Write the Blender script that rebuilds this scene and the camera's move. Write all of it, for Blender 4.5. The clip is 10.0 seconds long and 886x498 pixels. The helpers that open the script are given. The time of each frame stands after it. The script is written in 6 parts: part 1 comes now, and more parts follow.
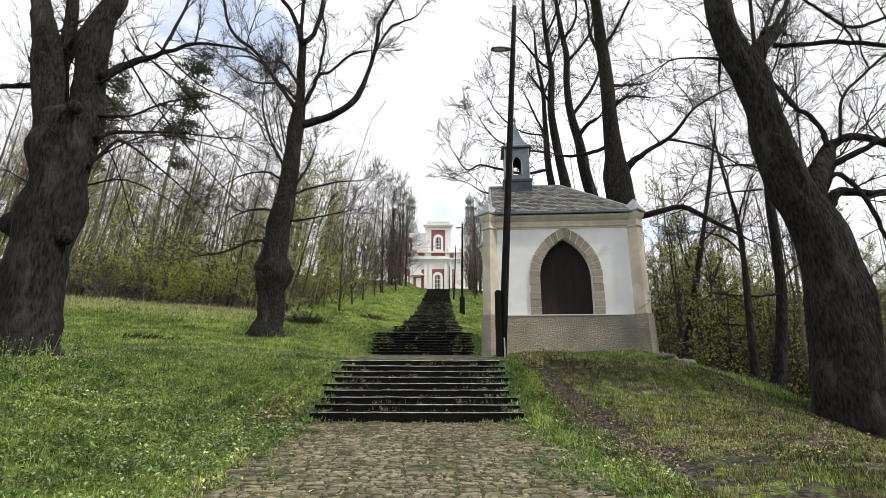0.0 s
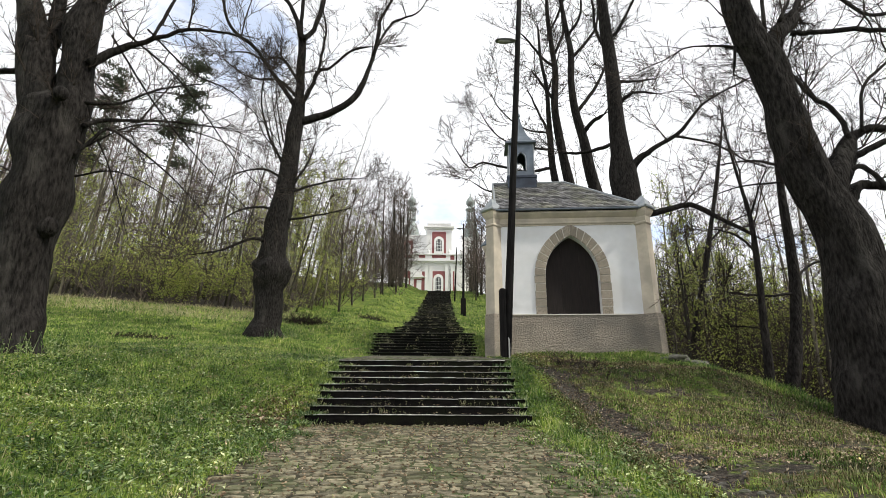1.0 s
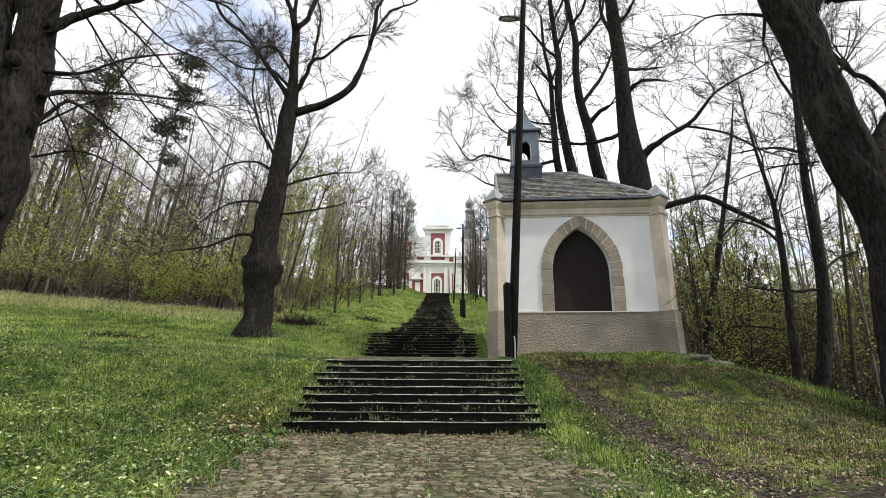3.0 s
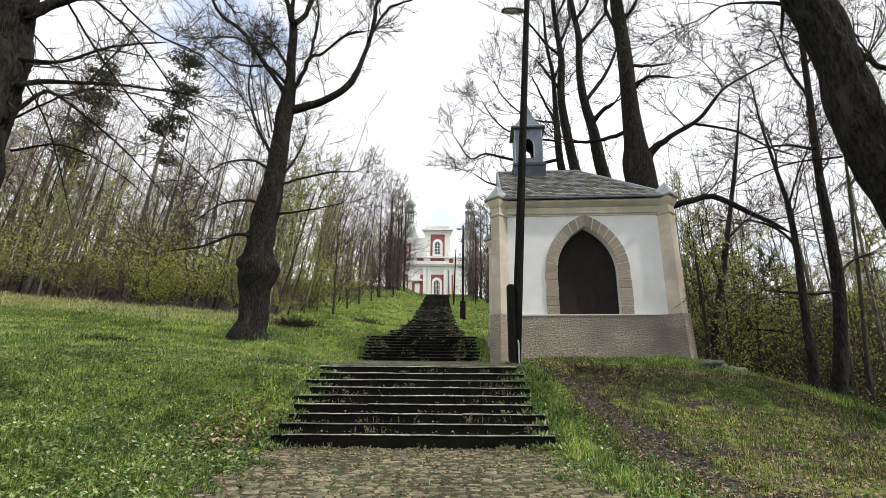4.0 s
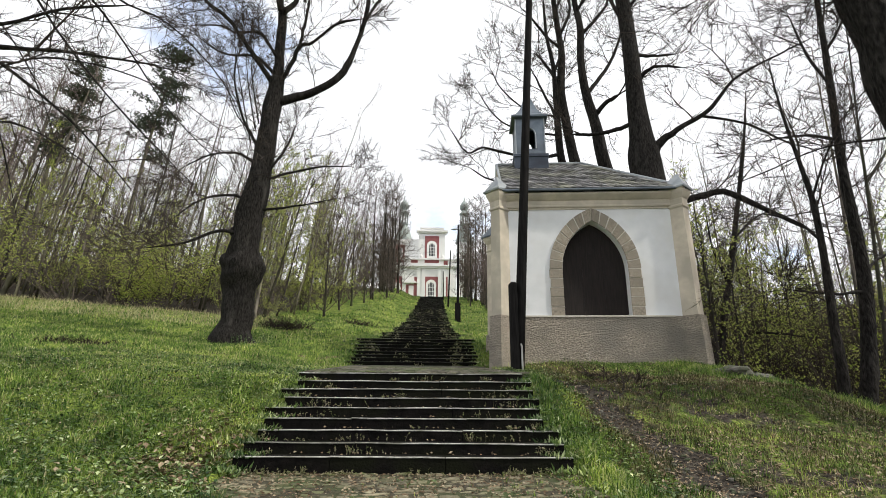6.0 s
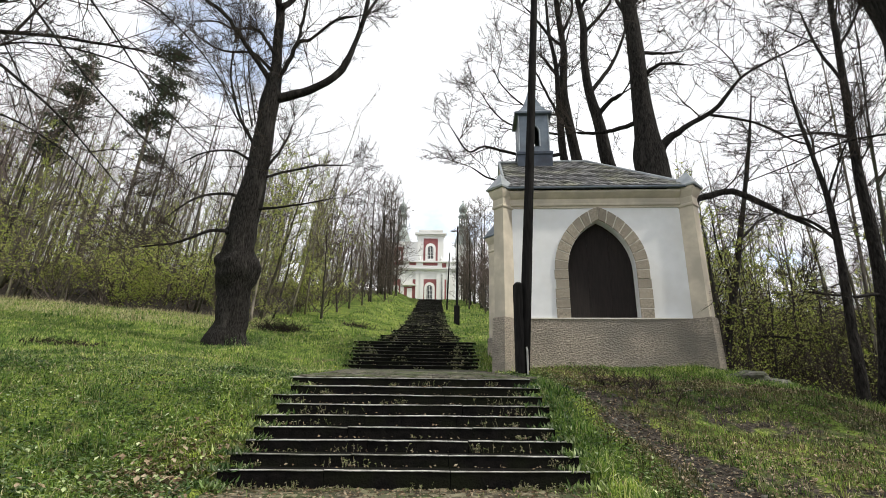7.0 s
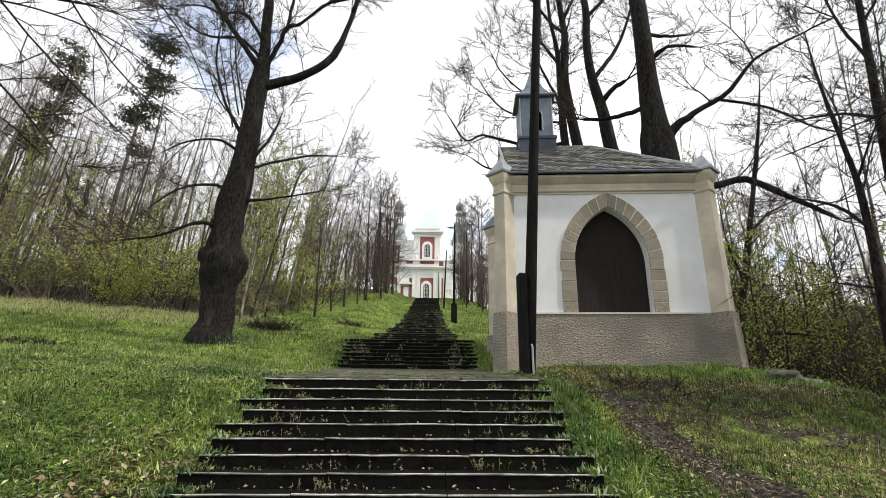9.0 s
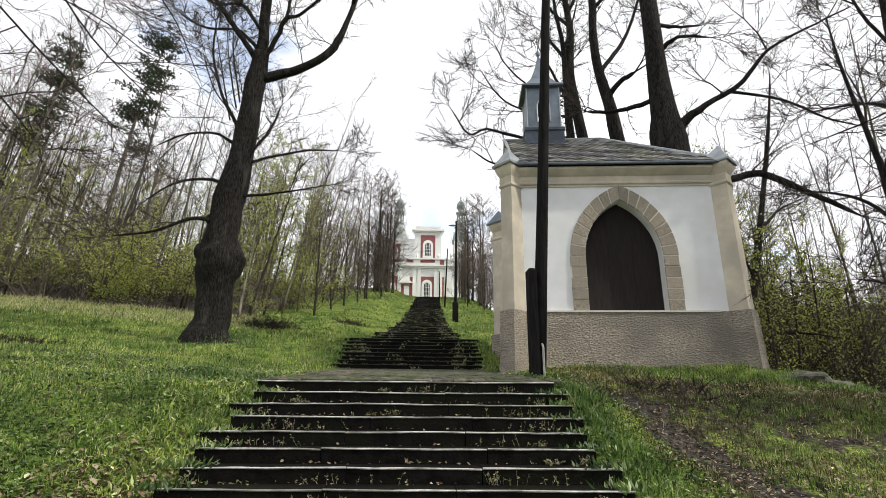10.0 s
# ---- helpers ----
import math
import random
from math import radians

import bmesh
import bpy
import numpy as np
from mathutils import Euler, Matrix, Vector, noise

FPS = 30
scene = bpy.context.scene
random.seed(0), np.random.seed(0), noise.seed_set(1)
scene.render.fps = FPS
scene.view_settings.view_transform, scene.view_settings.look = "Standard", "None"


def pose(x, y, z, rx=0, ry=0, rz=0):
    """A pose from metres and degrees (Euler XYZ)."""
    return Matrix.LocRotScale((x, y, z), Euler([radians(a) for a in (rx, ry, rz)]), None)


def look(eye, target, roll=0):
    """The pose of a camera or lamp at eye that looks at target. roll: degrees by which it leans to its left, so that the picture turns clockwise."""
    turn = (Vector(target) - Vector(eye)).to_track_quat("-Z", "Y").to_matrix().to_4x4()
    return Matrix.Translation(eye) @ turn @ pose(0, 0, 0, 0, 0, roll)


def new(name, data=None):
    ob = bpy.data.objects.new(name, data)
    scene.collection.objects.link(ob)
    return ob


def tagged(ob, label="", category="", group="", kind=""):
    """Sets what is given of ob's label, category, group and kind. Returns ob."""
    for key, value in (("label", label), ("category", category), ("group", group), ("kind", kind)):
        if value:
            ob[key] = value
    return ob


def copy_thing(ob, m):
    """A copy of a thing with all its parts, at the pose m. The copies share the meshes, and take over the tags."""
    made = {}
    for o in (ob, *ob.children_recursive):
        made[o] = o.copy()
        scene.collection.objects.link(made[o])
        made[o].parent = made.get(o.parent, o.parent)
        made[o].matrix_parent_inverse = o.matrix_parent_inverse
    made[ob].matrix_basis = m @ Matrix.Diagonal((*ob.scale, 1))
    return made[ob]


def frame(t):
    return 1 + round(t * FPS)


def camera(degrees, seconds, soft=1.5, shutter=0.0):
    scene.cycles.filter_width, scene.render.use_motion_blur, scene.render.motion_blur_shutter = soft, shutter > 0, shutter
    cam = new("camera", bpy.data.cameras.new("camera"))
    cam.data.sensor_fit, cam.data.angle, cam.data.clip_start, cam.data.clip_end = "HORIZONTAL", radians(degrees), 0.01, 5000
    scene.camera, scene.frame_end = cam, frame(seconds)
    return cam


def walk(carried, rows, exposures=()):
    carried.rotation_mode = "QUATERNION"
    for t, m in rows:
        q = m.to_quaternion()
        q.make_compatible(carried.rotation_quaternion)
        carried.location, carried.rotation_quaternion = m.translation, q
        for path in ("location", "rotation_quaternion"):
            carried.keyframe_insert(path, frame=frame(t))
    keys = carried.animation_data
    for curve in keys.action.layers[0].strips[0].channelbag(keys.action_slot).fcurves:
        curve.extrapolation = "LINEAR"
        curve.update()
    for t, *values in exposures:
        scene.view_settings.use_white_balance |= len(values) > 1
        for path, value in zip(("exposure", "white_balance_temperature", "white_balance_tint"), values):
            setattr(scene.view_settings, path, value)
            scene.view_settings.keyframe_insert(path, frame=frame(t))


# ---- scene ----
cam = camera(82.0, 10.0, soft=0.8)
PATH = [
    (0, (-0.305, 0.022, 1.679), (-0.28, 1.95, 2.211), 0.1),
    (0.5, (-0.31, 0.335, 1.659), (-0.284, 2.262, 2.193), 0.1),
    (1, (-0.363, 0.716, 1.634), (-0.34, 2.641, 2.177), 0.3),
    (1.5, (-0.414, 1.044, 1.683), (-0.39, 2.969, 2.226), 0.5),
    (2, (-0.411, 1.369, 1.656), (-0.387, 3.292, 2.203), 0.5),
    (2.5, (-0.367, 1.799, 1.626), (-0.339, 3.721, 2.178), 0.3),
    (4, (-0.388, 2.89, 1.788), (-0.359, 4.809, 2.349), 0.4),
    (4.5, (-0.415, 3.205, 1.925), (-0.381, 5.124, 2.488), 0.5),
    (5, (-0.412, 3.555, 1.9), (-0.371, 5.473, 2.466), 0.5),
    (5.5, (-0.388, 3.95, 1.921), (-0.339, 5.867, 2.488), 0.4),
    (7, (-0.487, 4.922, 2.012), (-0.429, 6.834, 2.595), 0.6),
    (7.5, (-0.494, 5.243, 2.037), (-0.431, 7.155, 2.621), 0.7),
    (8, (-0.452, 5.599, 2.01), (-0.385, 7.511, 2.594), 0.5),
    (8.5, (-0.416, 5.93, 2.092), (-0.347, 7.843, 2.673), 0.4),
    (9, (-0.424, 6.223, 2.1), (-0.354, 8.135, 2.681), 0.4),
    (9.5, (-0.459, 6.557, 2.088), (-0.39, 8.469, 2.669), 0.4),
    (10, (-0.51, 6.903, 2.178), (-0.441, 8.816, 2.756), 0.5),
]
walk(cam, [(t, look(eye, target, roll)) for t, eye, target, roll in PATH])

# ---- light: bright broken cloud, weak soft sun ----
world = bpy.data.worlds.new("sky")
scene.world = world
world.use_nodes = True
wn, wl = world.node_tree.nodes, world.node_tree.links
wn.clear()
w_out, w_bg = wn.new("ShaderNodeOutputWorld"), wn.new("ShaderNodeBackground")
w_sky = wn.new("ShaderNodeTexSky")
w_sky.sky_type, w_sky.sun_disc = "NISHITA", False
w_sky.sun_elevation, w_sky.sun_rotation = radians(52), radians(100)
w_dim = wn.new("ShaderNodeMixRGB")
w_dim.blend_type, w_dim.inputs[0].default_value, w_dim.inputs[2].default_value = "MULTIPLY", 1.0, (0.30, 0.30, 0.30, 1)
w_tc, w_map, w_noise, w_ramp, w_mix = (wn.new("ShaderNodeTexCoord"), wn.new("ShaderNodeMapping"), wn.new("ShaderNodeTexNoise"),
                                       wn.new("ShaderNodeValToRGB"), wn.new("ShaderNodeMixRGB"))
w_map.inputs["Scale"].default_value = (2.2, 2.2, 4.5)
w_map.inputs["Location"].default_value = (0.4, 0.1, 0.3)
w_noise.inputs["Scale"].default_value, w_noise.inputs["Detail"].default_value = 1.6, 7.0
w_ramp.color_ramp.elements[0].position, w_ramp.color_ramp.elements[1].position = 0.29, 0.38
w_ramp.color_ramp.elements[0].color = (0.45, 0.45, 0.45, 1)
w_mix.inputs[2].default_value = (1.15, 1.16, 1.19, 1)
wl.new(w_tc.outputs["Generated"], w_map.inputs[0])
wl.new(w_map.outputs[0], w_noise.inputs["Vector"])
wl.new(w_noise.outputs[0], w_ramp.inputs[0])
wl.new(w_ramp.outputs[0], w_mix.inputs[0])
wl.new(w_sky.outputs[0], w_dim.inputs[1])
wl.new(w_dim.outputs[0], w_mix.inputs[1])
wl.new(w_mix.outputs[0], w_bg.inputs[0])
wl.new(w_bg.outputs[0], w_out.inputs[0])
sun = new("sun", bpy.data.lights.new("sun", "SUN"))
sun.data.energy, sun.data.angle, sun.data.color = 3.6, radians(2.5), (1.0, 0.94, 0.82)
sun.matrix_world = look((46, -4, 58), (0, 14, 3))

# ---- materials ----
def material(name, c1, c2, scale=8.0, rough=0.85, bump=0.3, fine=60.0, c3=None, big=0.7, metal=0.0, stretch=(1, 1, 1), rand=0.0, spec=0.3, amount=0.5, deep=0.02, island=False):
    """Two-scale mottled surface: c1/c2 by grain, c3 in large stains; rand: brightness spread from object to object."""
    m = bpy.data.materials.new(name)
    m.use_nodes = True
    n, l = m.node_tree.nodes, m.node_tree.links
    b = n["Principled BSDF"]
    b.inputs["Roughness"].default_value, b.inputs["Metallic"].default_value = rough, metal
    b.inputs["Specular IOR Level"].default_value = spec
    tc, mp = n.new("ShaderNodeNewGeometry"), n.new("ShaderNodeMapping")
    mp.inputs["Scale"].default_value = stretch
    l.new(tc.outputs["Position"], mp.inputs[0])
    n1 = n.new("ShaderNodeTexNoise")
    n1.inputs["Scale"].default_value, n1.inputs["Detail"].default_value = scale, 5
    l.new(mp.outputs[0], n1.inputs["Vector"])
    r1 = n.new("ShaderNodeValToRGB")
    r1.color_ramp.elements[0].position, r1.color_ramp.elements[1].position = 0.33, 0.67
    r1.color_ramp.elements[0].color, r1.color_ramp.elements[1].color = (*c1, 1), (*c2, 1)
    l.new(n1.outputs[0], r1.inputs[0])
    col = r1.outputs[0]
    if c3:
        n2, r2, mx = n.new("ShaderNodeTexNoise"), n.new("ShaderNodeValToRGB"), n.new("ShaderNodeMixRGB")
        n2.inputs["Scale"].default_value, n2.inputs["Detail"].default_value = big, 4
        l.new(mp.outputs[0], n2.inputs["Vector"])
        r2.color_ramp.elements[0].position, r2.color_ramp.elements[1].position = amount - 0.06, amount + 0.14
        l.new(n2.outputs[0], r2.inputs[0])
        l.new(r2.outputs[0], mx.inputs[0])
        l.new(col, mx.inputs[1])
        mx.inputs[2].default_value = (*c3, 1)
        col = mx.outputs[0]
    if rand:
        oi, ma, hs = n.new("ShaderNodeObjectInfo"), n.new("ShaderNodeMapRange"), n.new("ShaderNodeHueSaturation")
        ma.inputs[3].default_value, ma.inputs[4].default_value = 1 - rand, 1 + rand
        l.new(tc.outputs["Random Per Island"] if island else oi.outputs["Random"], ma.inputs[0])
        l.new(ma.outputs[0], hs.inputs["Value"])
        l.new(col, hs.inputs["Color"])
        col = hs.outputs[0]
    l.new(col, b.inputs["Base Color"])
    if bump:
        n3, bp = n.new("ShaderNodeTexNoise"), n.new("ShaderNodeBump")
        n3.inputs["Scale"].default_value, n3.inputs["Detail"].default_value = fine, 4
        l.new(mp.outputs[0], n3.inputs["Vector"])
        bp.inputs["Strength"].default_value, bp.inputs["Distance"].default_value = bump, deep
        l.new(n3.outputs[0], bp.inputs["Height"])
        l.new(bp.outputs[0], b.inputs["Normal"])
    return m


def island_material(name, colours, rough=0.7, translucent=0.0, patch=0.0):
    """One colour for each loose blade or leaf, from a ramp; patch: spread of tone from tuft to tuft."""
    m = bpy.data.materials.new(name)
    m.use_nodes = True
    n, l = m.node_tree.nodes, m.node_tree.links
    b = n["Principled BSDF"]
    b.inputs["Roughness"].default_value = rough
    b.inputs["Specular IOR Level"].default_value = 0.25
    g, r = n.new("ShaderNodeNewGeometry"), n.new("ShaderNodeValToRGB")
    while len(r.color_ramp.elements) < len(colours):
        r.color_ramp.elements.new(0.5)
    for i, c in enumerate(colours):
        r.color_ramp.elements[i].position = i / (len(colours) - 1)
        r.color_ramp.elements[i].color = (*c, 1)
    l.new(g.outputs["Random Per Island"], r.inputs[0])
    col = r.outputs[0]
    if patch:
        for scale, spread, hue in ((0.45, patch, 0.022), (2.6, patch * 0.9, 0.012)):
            t, hs = n.new("ShaderNodeTexNoise"), n.new("ShaderNodeHueSaturation")
            t.inputs["Scale"].default_value, t.inputs["Detail"].default_value = scale, 3
            l.new(g.outputs["Position"], t.inputs["Vector"])
            for socket, lo, hi in (("Value", 1 - spread, 1 + spread), ("Hue", 0.5 + hue, 0.5 - hue)):
                mr = n.new("ShaderNodeMapRange")
                mr.inputs[1].default_value, mr.inputs[2].default_value = 0.36, 0.64
                mr.inputs[3].default_value, mr.inputs[4].default_value = lo, hi
                l.new(t.outputs[0], mr.inputs[0])
                l.new(mr.outputs[0], hs.inputs[socket])
            l.new(col, hs.inputs["Color"])
            col = hs.outputs[0]
    l.new(col, b.inputs["Base Color"])
    if translucent:
        t, mx = n.new("ShaderNodeBsdfTranslucent"), n.new("ShaderNodeMixShader")
        l.new(col, t.inputs[0])
        mx.inputs[0].default_value = translucent
        l.new(b.outputs[0], mx.inputs[1])
        l.new(t.outputs[0], mx.inputs[2])
        l.new(mx.outputs[0], n["Material Output"].inputs[0])
    return m


M = {
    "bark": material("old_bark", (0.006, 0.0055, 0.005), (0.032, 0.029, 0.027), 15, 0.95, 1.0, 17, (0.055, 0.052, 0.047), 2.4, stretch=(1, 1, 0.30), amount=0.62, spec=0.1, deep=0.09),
    "bark_grey": material("grey_bark", (0.018, 0.016, 0.014), (0.058, 0.051, 0.044), 10, 0.95, 0.7, 25, (0.035, 0.038, 0.022), 0.8, stretch=(1, 1, 0.3), rand=0.3),
    "bark_forest": material("forest_bark", (0.03, 0.027, 0.023), (0.15, 0.132, 0.11), 5, 0.95, 0.4, 20, (0.11, 0.105, 0.06), 0.6, stretch=(1, 1, 0.3), rand=0.7),
    "twig": material("twig_bark", (0.025, 0.021, 0.018), (0.065, 0.052, 0.044), 6, 0.9, 0, rand=0.3, spec=0.1),
    "twig_brown": material("brown_twig_bark", (0.065, 0.054, 0.046), (0.15, 0.125, 0.105), 6, 0.9, 0, rand=0.3, spec=0.1),
    "twig_red": material("budding_twig_bark", (0.12, 0.09, 0.088), (0.24, 0.18, 0.175), 4, 0.9, 0, rand=0.3),
    # step stone: riser shade and sky-lit edges are put into these colours
    "stone_dark": material("shaded_wet_mossy_stone", (0.003, 0.003, 0.0028), (0.009, 0.008, 0.0075), 9, 0.9, 0.7, 30, (0.008, 0.009, 0.005), 1.6, spec=0.06),
    "stone_edge": material("sky_lit_worn_step_edge", (0.26, 0.257, 0.24), (0.58, 0.57, 0.54), 9, 0.7, 0.4, 60, (0.16, 0.16, 0.135), 2.2),
    "stone_edge_dark": material("dim_sky_lit_step_edge", (0.02, 0.02, 0.017), (0.12, 0.115, 0.10), 5, 0.8, 0.4, 60, (0.02, 0.024, 0.012), 0.9),
    "cobble": material("cobble_stone", (0.085, 0.075, 0.046), (0.245, 0.22, 0.15), 12, 0.85, 0.8, 40, (0.085, 0.09, 0.045), 1.3, rand=0.4),
    "cobble_joined": material("cobble_stone_joined", (0.085, 0.075, 0.046), (0.245, 0.22, 0.15), 12, 0.85, 0.8, 40, (0.085, 0.09, 0.045), 1.3, rand=0.4, island=True),
    "white": material("white_limewash", (0.70, 0.715, 0.73), (0.76, 0.77, 0.785), 2.5, 0.9, 0.15, 40, (0.66, 0.66, 0.655), 0.7),
    "plinth": material("roughcast_plinth", (0.20, 0.172, 0.14), (0.44, 0.39, 0.325), 22, 0.95, 1.0, 20, (0.23, 0.21, 0.18), 0.9, deep=0.09, stretch=(0.8, 0.8, 1.5)),
    "cream": material("cream_render", (0.48, 0.43, 0.35), (0.60, 0.54, 0.44), 3.5, 0.9, 0.25, 50, (0.42, 0.38, 0.315), 1.0),
    "voussoir": material("dressed_sandstone", (0.22, 0.19, 0.15), (0.38, 0.335, 0.27), 16, 0.9, 0.8, 40, (0.27, 0.24, 0.195), 2.0, rand=0.16),
    "joint": material("pale_mortar", (0.55, 0.52, 0.46), (0.63, 0.6, 0.53), 20, 0.9, 0.2),
    "slate": material("grey_slate", (0.05, 0.051, 0.054), (0.19, 0.19, 0.195), 5, 0.5, 0.3, 45, (0.12, 0.122, 0.095), 0.9, rand=0.75, spec=0.5, island=True),
    "slate_piece": material("grey_slate_piece", (0.05, 0.051, 0.054), (0.19, 0.19, 0.195), 5, 0.5, 0.3, 45, (0.12, 0.122, 0.095), 0.9, rand=0.7, spec=0.5),
    "lead": material("grey_blue_sheet_metal", (0.10, 0.125, 0.155), (0.16, 0.19, 0.225), 3, 0.42, 0.1, 15, (0.09, 0.105, 0.125), 1.4, metal=0.5, spec=0.5),
    "lead_dark": material("dark_blue_sheet_metal", (0.035, 0.045, 0.065), (0.06, 0.075, 0.10), 3, 0.45, 0.1, 15, (0.03, 0.036, 0.05), 1.4, metal=0.4, spec=0.4),
    "lead_light": material("pale_zinc_sheet", (0.24, 0.265, 0.285), (0.36, 0.385, 0.40), 4, 0.4, 0.1, 15, metal=0.6, spec=0.5),
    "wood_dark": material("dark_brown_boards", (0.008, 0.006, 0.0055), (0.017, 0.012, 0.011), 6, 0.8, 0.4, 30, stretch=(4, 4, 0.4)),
    "pole": material("tarred_pole", (0.006, 0.006, 0.006), (0.016, 0.015, 0.015), 6, 0.9, 0.3, 20, stretch=(3, 3, 0.4), spec=0.08),
    "lamp_grey": material("lamp_grey_enamel", (0.10, 0.105, 0.11), (0.15, 0.155, 0.16), 5, 0.5, 0.05),
    "galvanised": material("galvanised_pipe", (0.34, 0.34, 0.33), (0.44, 0.44, 0.42), 9, 0.6, 0.1),
    "lamp_glass": material("milky_lamp_cover", (0.30, 0.31, 0.30), (0.38, 0.39, 0.37), 5, 0.3, 0.0),
    "church_white": material("church_white_render", (0.85, 0.85, 0.84), (0.90, 0.90, 0.89), 0.6, 0.9, 0.05, 20, (0.76, 0.76, 0.74), 0.15),
    "church_red": material("church_red_render", (0.25, 0.088, 0.09), (0.32, 0.12, 0.122), 0.8, 0.9, 0.05, 20),
    # weathered roof sheet with distance haze put into its paler colour
    "copper": material("hazed_weathered_dome_sheet", (0.24, 0.28, 0.27), (0.34, 0.38, 0.36), 0.8, 0.6, 0.05, 10),
    "glass_dark": material("dark_window_glass", (0.02, 0.023, 0.027), (0.04, 0.045, 0.05), 0.6, 0.12, 0.0, spec=0.6),
    "rock": material("lichen_rock", (0.045, 0.042, 0.038), (0.17, 0.16, 0.145), 7, 0.9, 1.0, 18, (0.05, 0.06, 0.03), 1.6),
    "needle": island_material("pine_needles", [(0.018, 0.030, 0.014), (0.035, 0.05, 0.022), (0.05, 0.065, 0.035)], 0.7),
    "grass": island_material("grass_blades", [(0.026, 0.06, 0.012), (0.07, 0.145, 0.024), (0.14, 0.24, 0.042), (0.25, 0.35, 0.075), (0.44, 0.43, 0.22)], 0.6, 0.4, 0.42),
    # dry bank grass, its colours darkened to stand in for tree shade
    "dry_grass": island_material("shaded_dry_grass_blades", [(0.018, 0.024, 0.008), (0.052, 0.048, 0.018), (0.066, 0.084, 0.018), (0.105, 0.082, 0.042), (0.27, 0.22, 0.13)], 0.7, 0.2, 0.45),
    # the palest weed colour stands in for highlights on the leaves
    "weed": island_material("weed_leaves", [(0.020, 0.042, 0.013), (0.065, 0.12, 0.03), (0.15, 0.23, 0.07), (0.42, 0.48, 0.28)], 0.36, 0.25, 0.4),
    "straw": island_material("straw_stalks", [(0.22, 0.19, 0.10), (0.38, 0.33, 0.19), (0.52, 0.47, 0.30), (0.30, 0.34, 0.12)], 0.7, 0.2),
    "litter_dark": island_material("dark_dead_leaves", [(0.03, 0.022, 0.015), (0.065, 0.048, 0.034), (0.11, 0.085, 0.06)], 0.8),
    "litter": island_material("dead_leaves", [(0.09, 0.06, 0.035), (0.17, 0.12, 0.075), (0.26, 0.20, 0.13), (0.33, 0.28, 0.20)], 0.8),
    "bud": island_material("spring_leaves", [(0.22, 0.31, 0.05), (0.36, 0.44, 0.08), (0.54, 0.56, 0.17), (0.33, 0.32, 0.14)], 0.6, 0.5),
    "flower": island_material("flower_heads", [(0.75, 0.72, 0.60), (0.72, 0.55, 0.05), (0.70, 0.66, 0.55)], 0.6),
}


def ground_material():
    m = bpy.data.materials.new("turf_and_earth")
    m.use_nodes = True
    n, l = m.node_tree.nodes, m.node_tree.links
    b = n["Principled BSDF"]
    b.inputs["Roughness"].default_value, b.inputs["Specular IOR Level"].default_value = 0.95, 0.15
    g = n.new("ShaderNodeNewGeometry")

    def noise_ramp(scale, lo, hi, detail=5):
        t, r = n.new("ShaderNodeTexNoise"), n.new("ShaderNodeMapRange")
        t.inputs["Scale"].default_value, t.inputs["Detail"].default_value = scale, detail
        l.new(g.outputs["Position"], t.inputs["Vector"])
        r.inputs[1].default_value, r.inputs[2].default_value = lo, hi
        l.new(t.outputs[0], r.inputs[0])
        return r.outputs[0]

    def mix(fac, a, c):
        x = n.new("ShaderNodeMixRGB")
        l.new(fac, x.inputs[0])
        for i, v in ((1, a), (2, c)):
            if isinstance(v, tuple):
                x.inputs[i].default_value = (*v, 1)
            else:
                l.new(v, x.inputs[i])
        return x.outputs[0]

    grass = mix(noise_ramp(14, 0.38, 0.62), (0.026, 0.048, 0.010), (0.13, 0.20, 0.034))
    grass = mix(noise_ramp(0.5, 0.40, 0.60), grass, mix(noise_ramp(26, 0.42, 0.58), (0.085, 0.11, 0.028), (0.25, 0.32, 0.058)))
    grass = mix(noise_ramp(3.4, 0.54, 0.66), grass, (0.034, 0.058, 0.014))
    grass = mix(noise_ramp(1.9, 0.60, 0.72), grass, mix(noise_ramp(20, 0.4, 0.6), (0.06, 0.05, 0.028), (0.19, 0.16, 0.085)))
    earth = mix(noise_ramp(11, 0.38, 0.62), (0.014, 0.012, 0.010), (0.075, 0.064, 0.052))
    at = n.new("ShaderNodeAttribute")
    at.attribute_name = "earth"
    jag, add, step = n.new("ShaderNodeTexNoise"), n.new("ShaderNodeMath"), n.new("ShaderNodeMapRange")
    jag.inputs["Scale"].default_value, jag.inputs["Detail"].default_value = 3.5, 6
    l.new(g.outputs["Position"], jag.inputs["Vector"])
    l.new(at.outputs["Fac"], add.inputs[0])
    l.new(jag.outputs[0], add.inputs[1])
    step.inputs[1].default_value, step.inputs[2].default_value = 0.85, 1.1
    l.new(add.outputs[0], step.inputs[0])
    l.new(mix(step.outputs[0], grass, earth), b.inputs["Base Color"])
    bp = n.new("ShaderNodeBump")
    bp.inputs["Strength"].default_value, bp.inputs["Distance"].default_value = 0.8, 0.06
    l.new(noise_ramp(22, 0.2, 0.8), bp.inputs["Height"])
    l.new(bp.outputs[0], b.inputs["Normal"])
    return m


M["ground"] = ground_material()


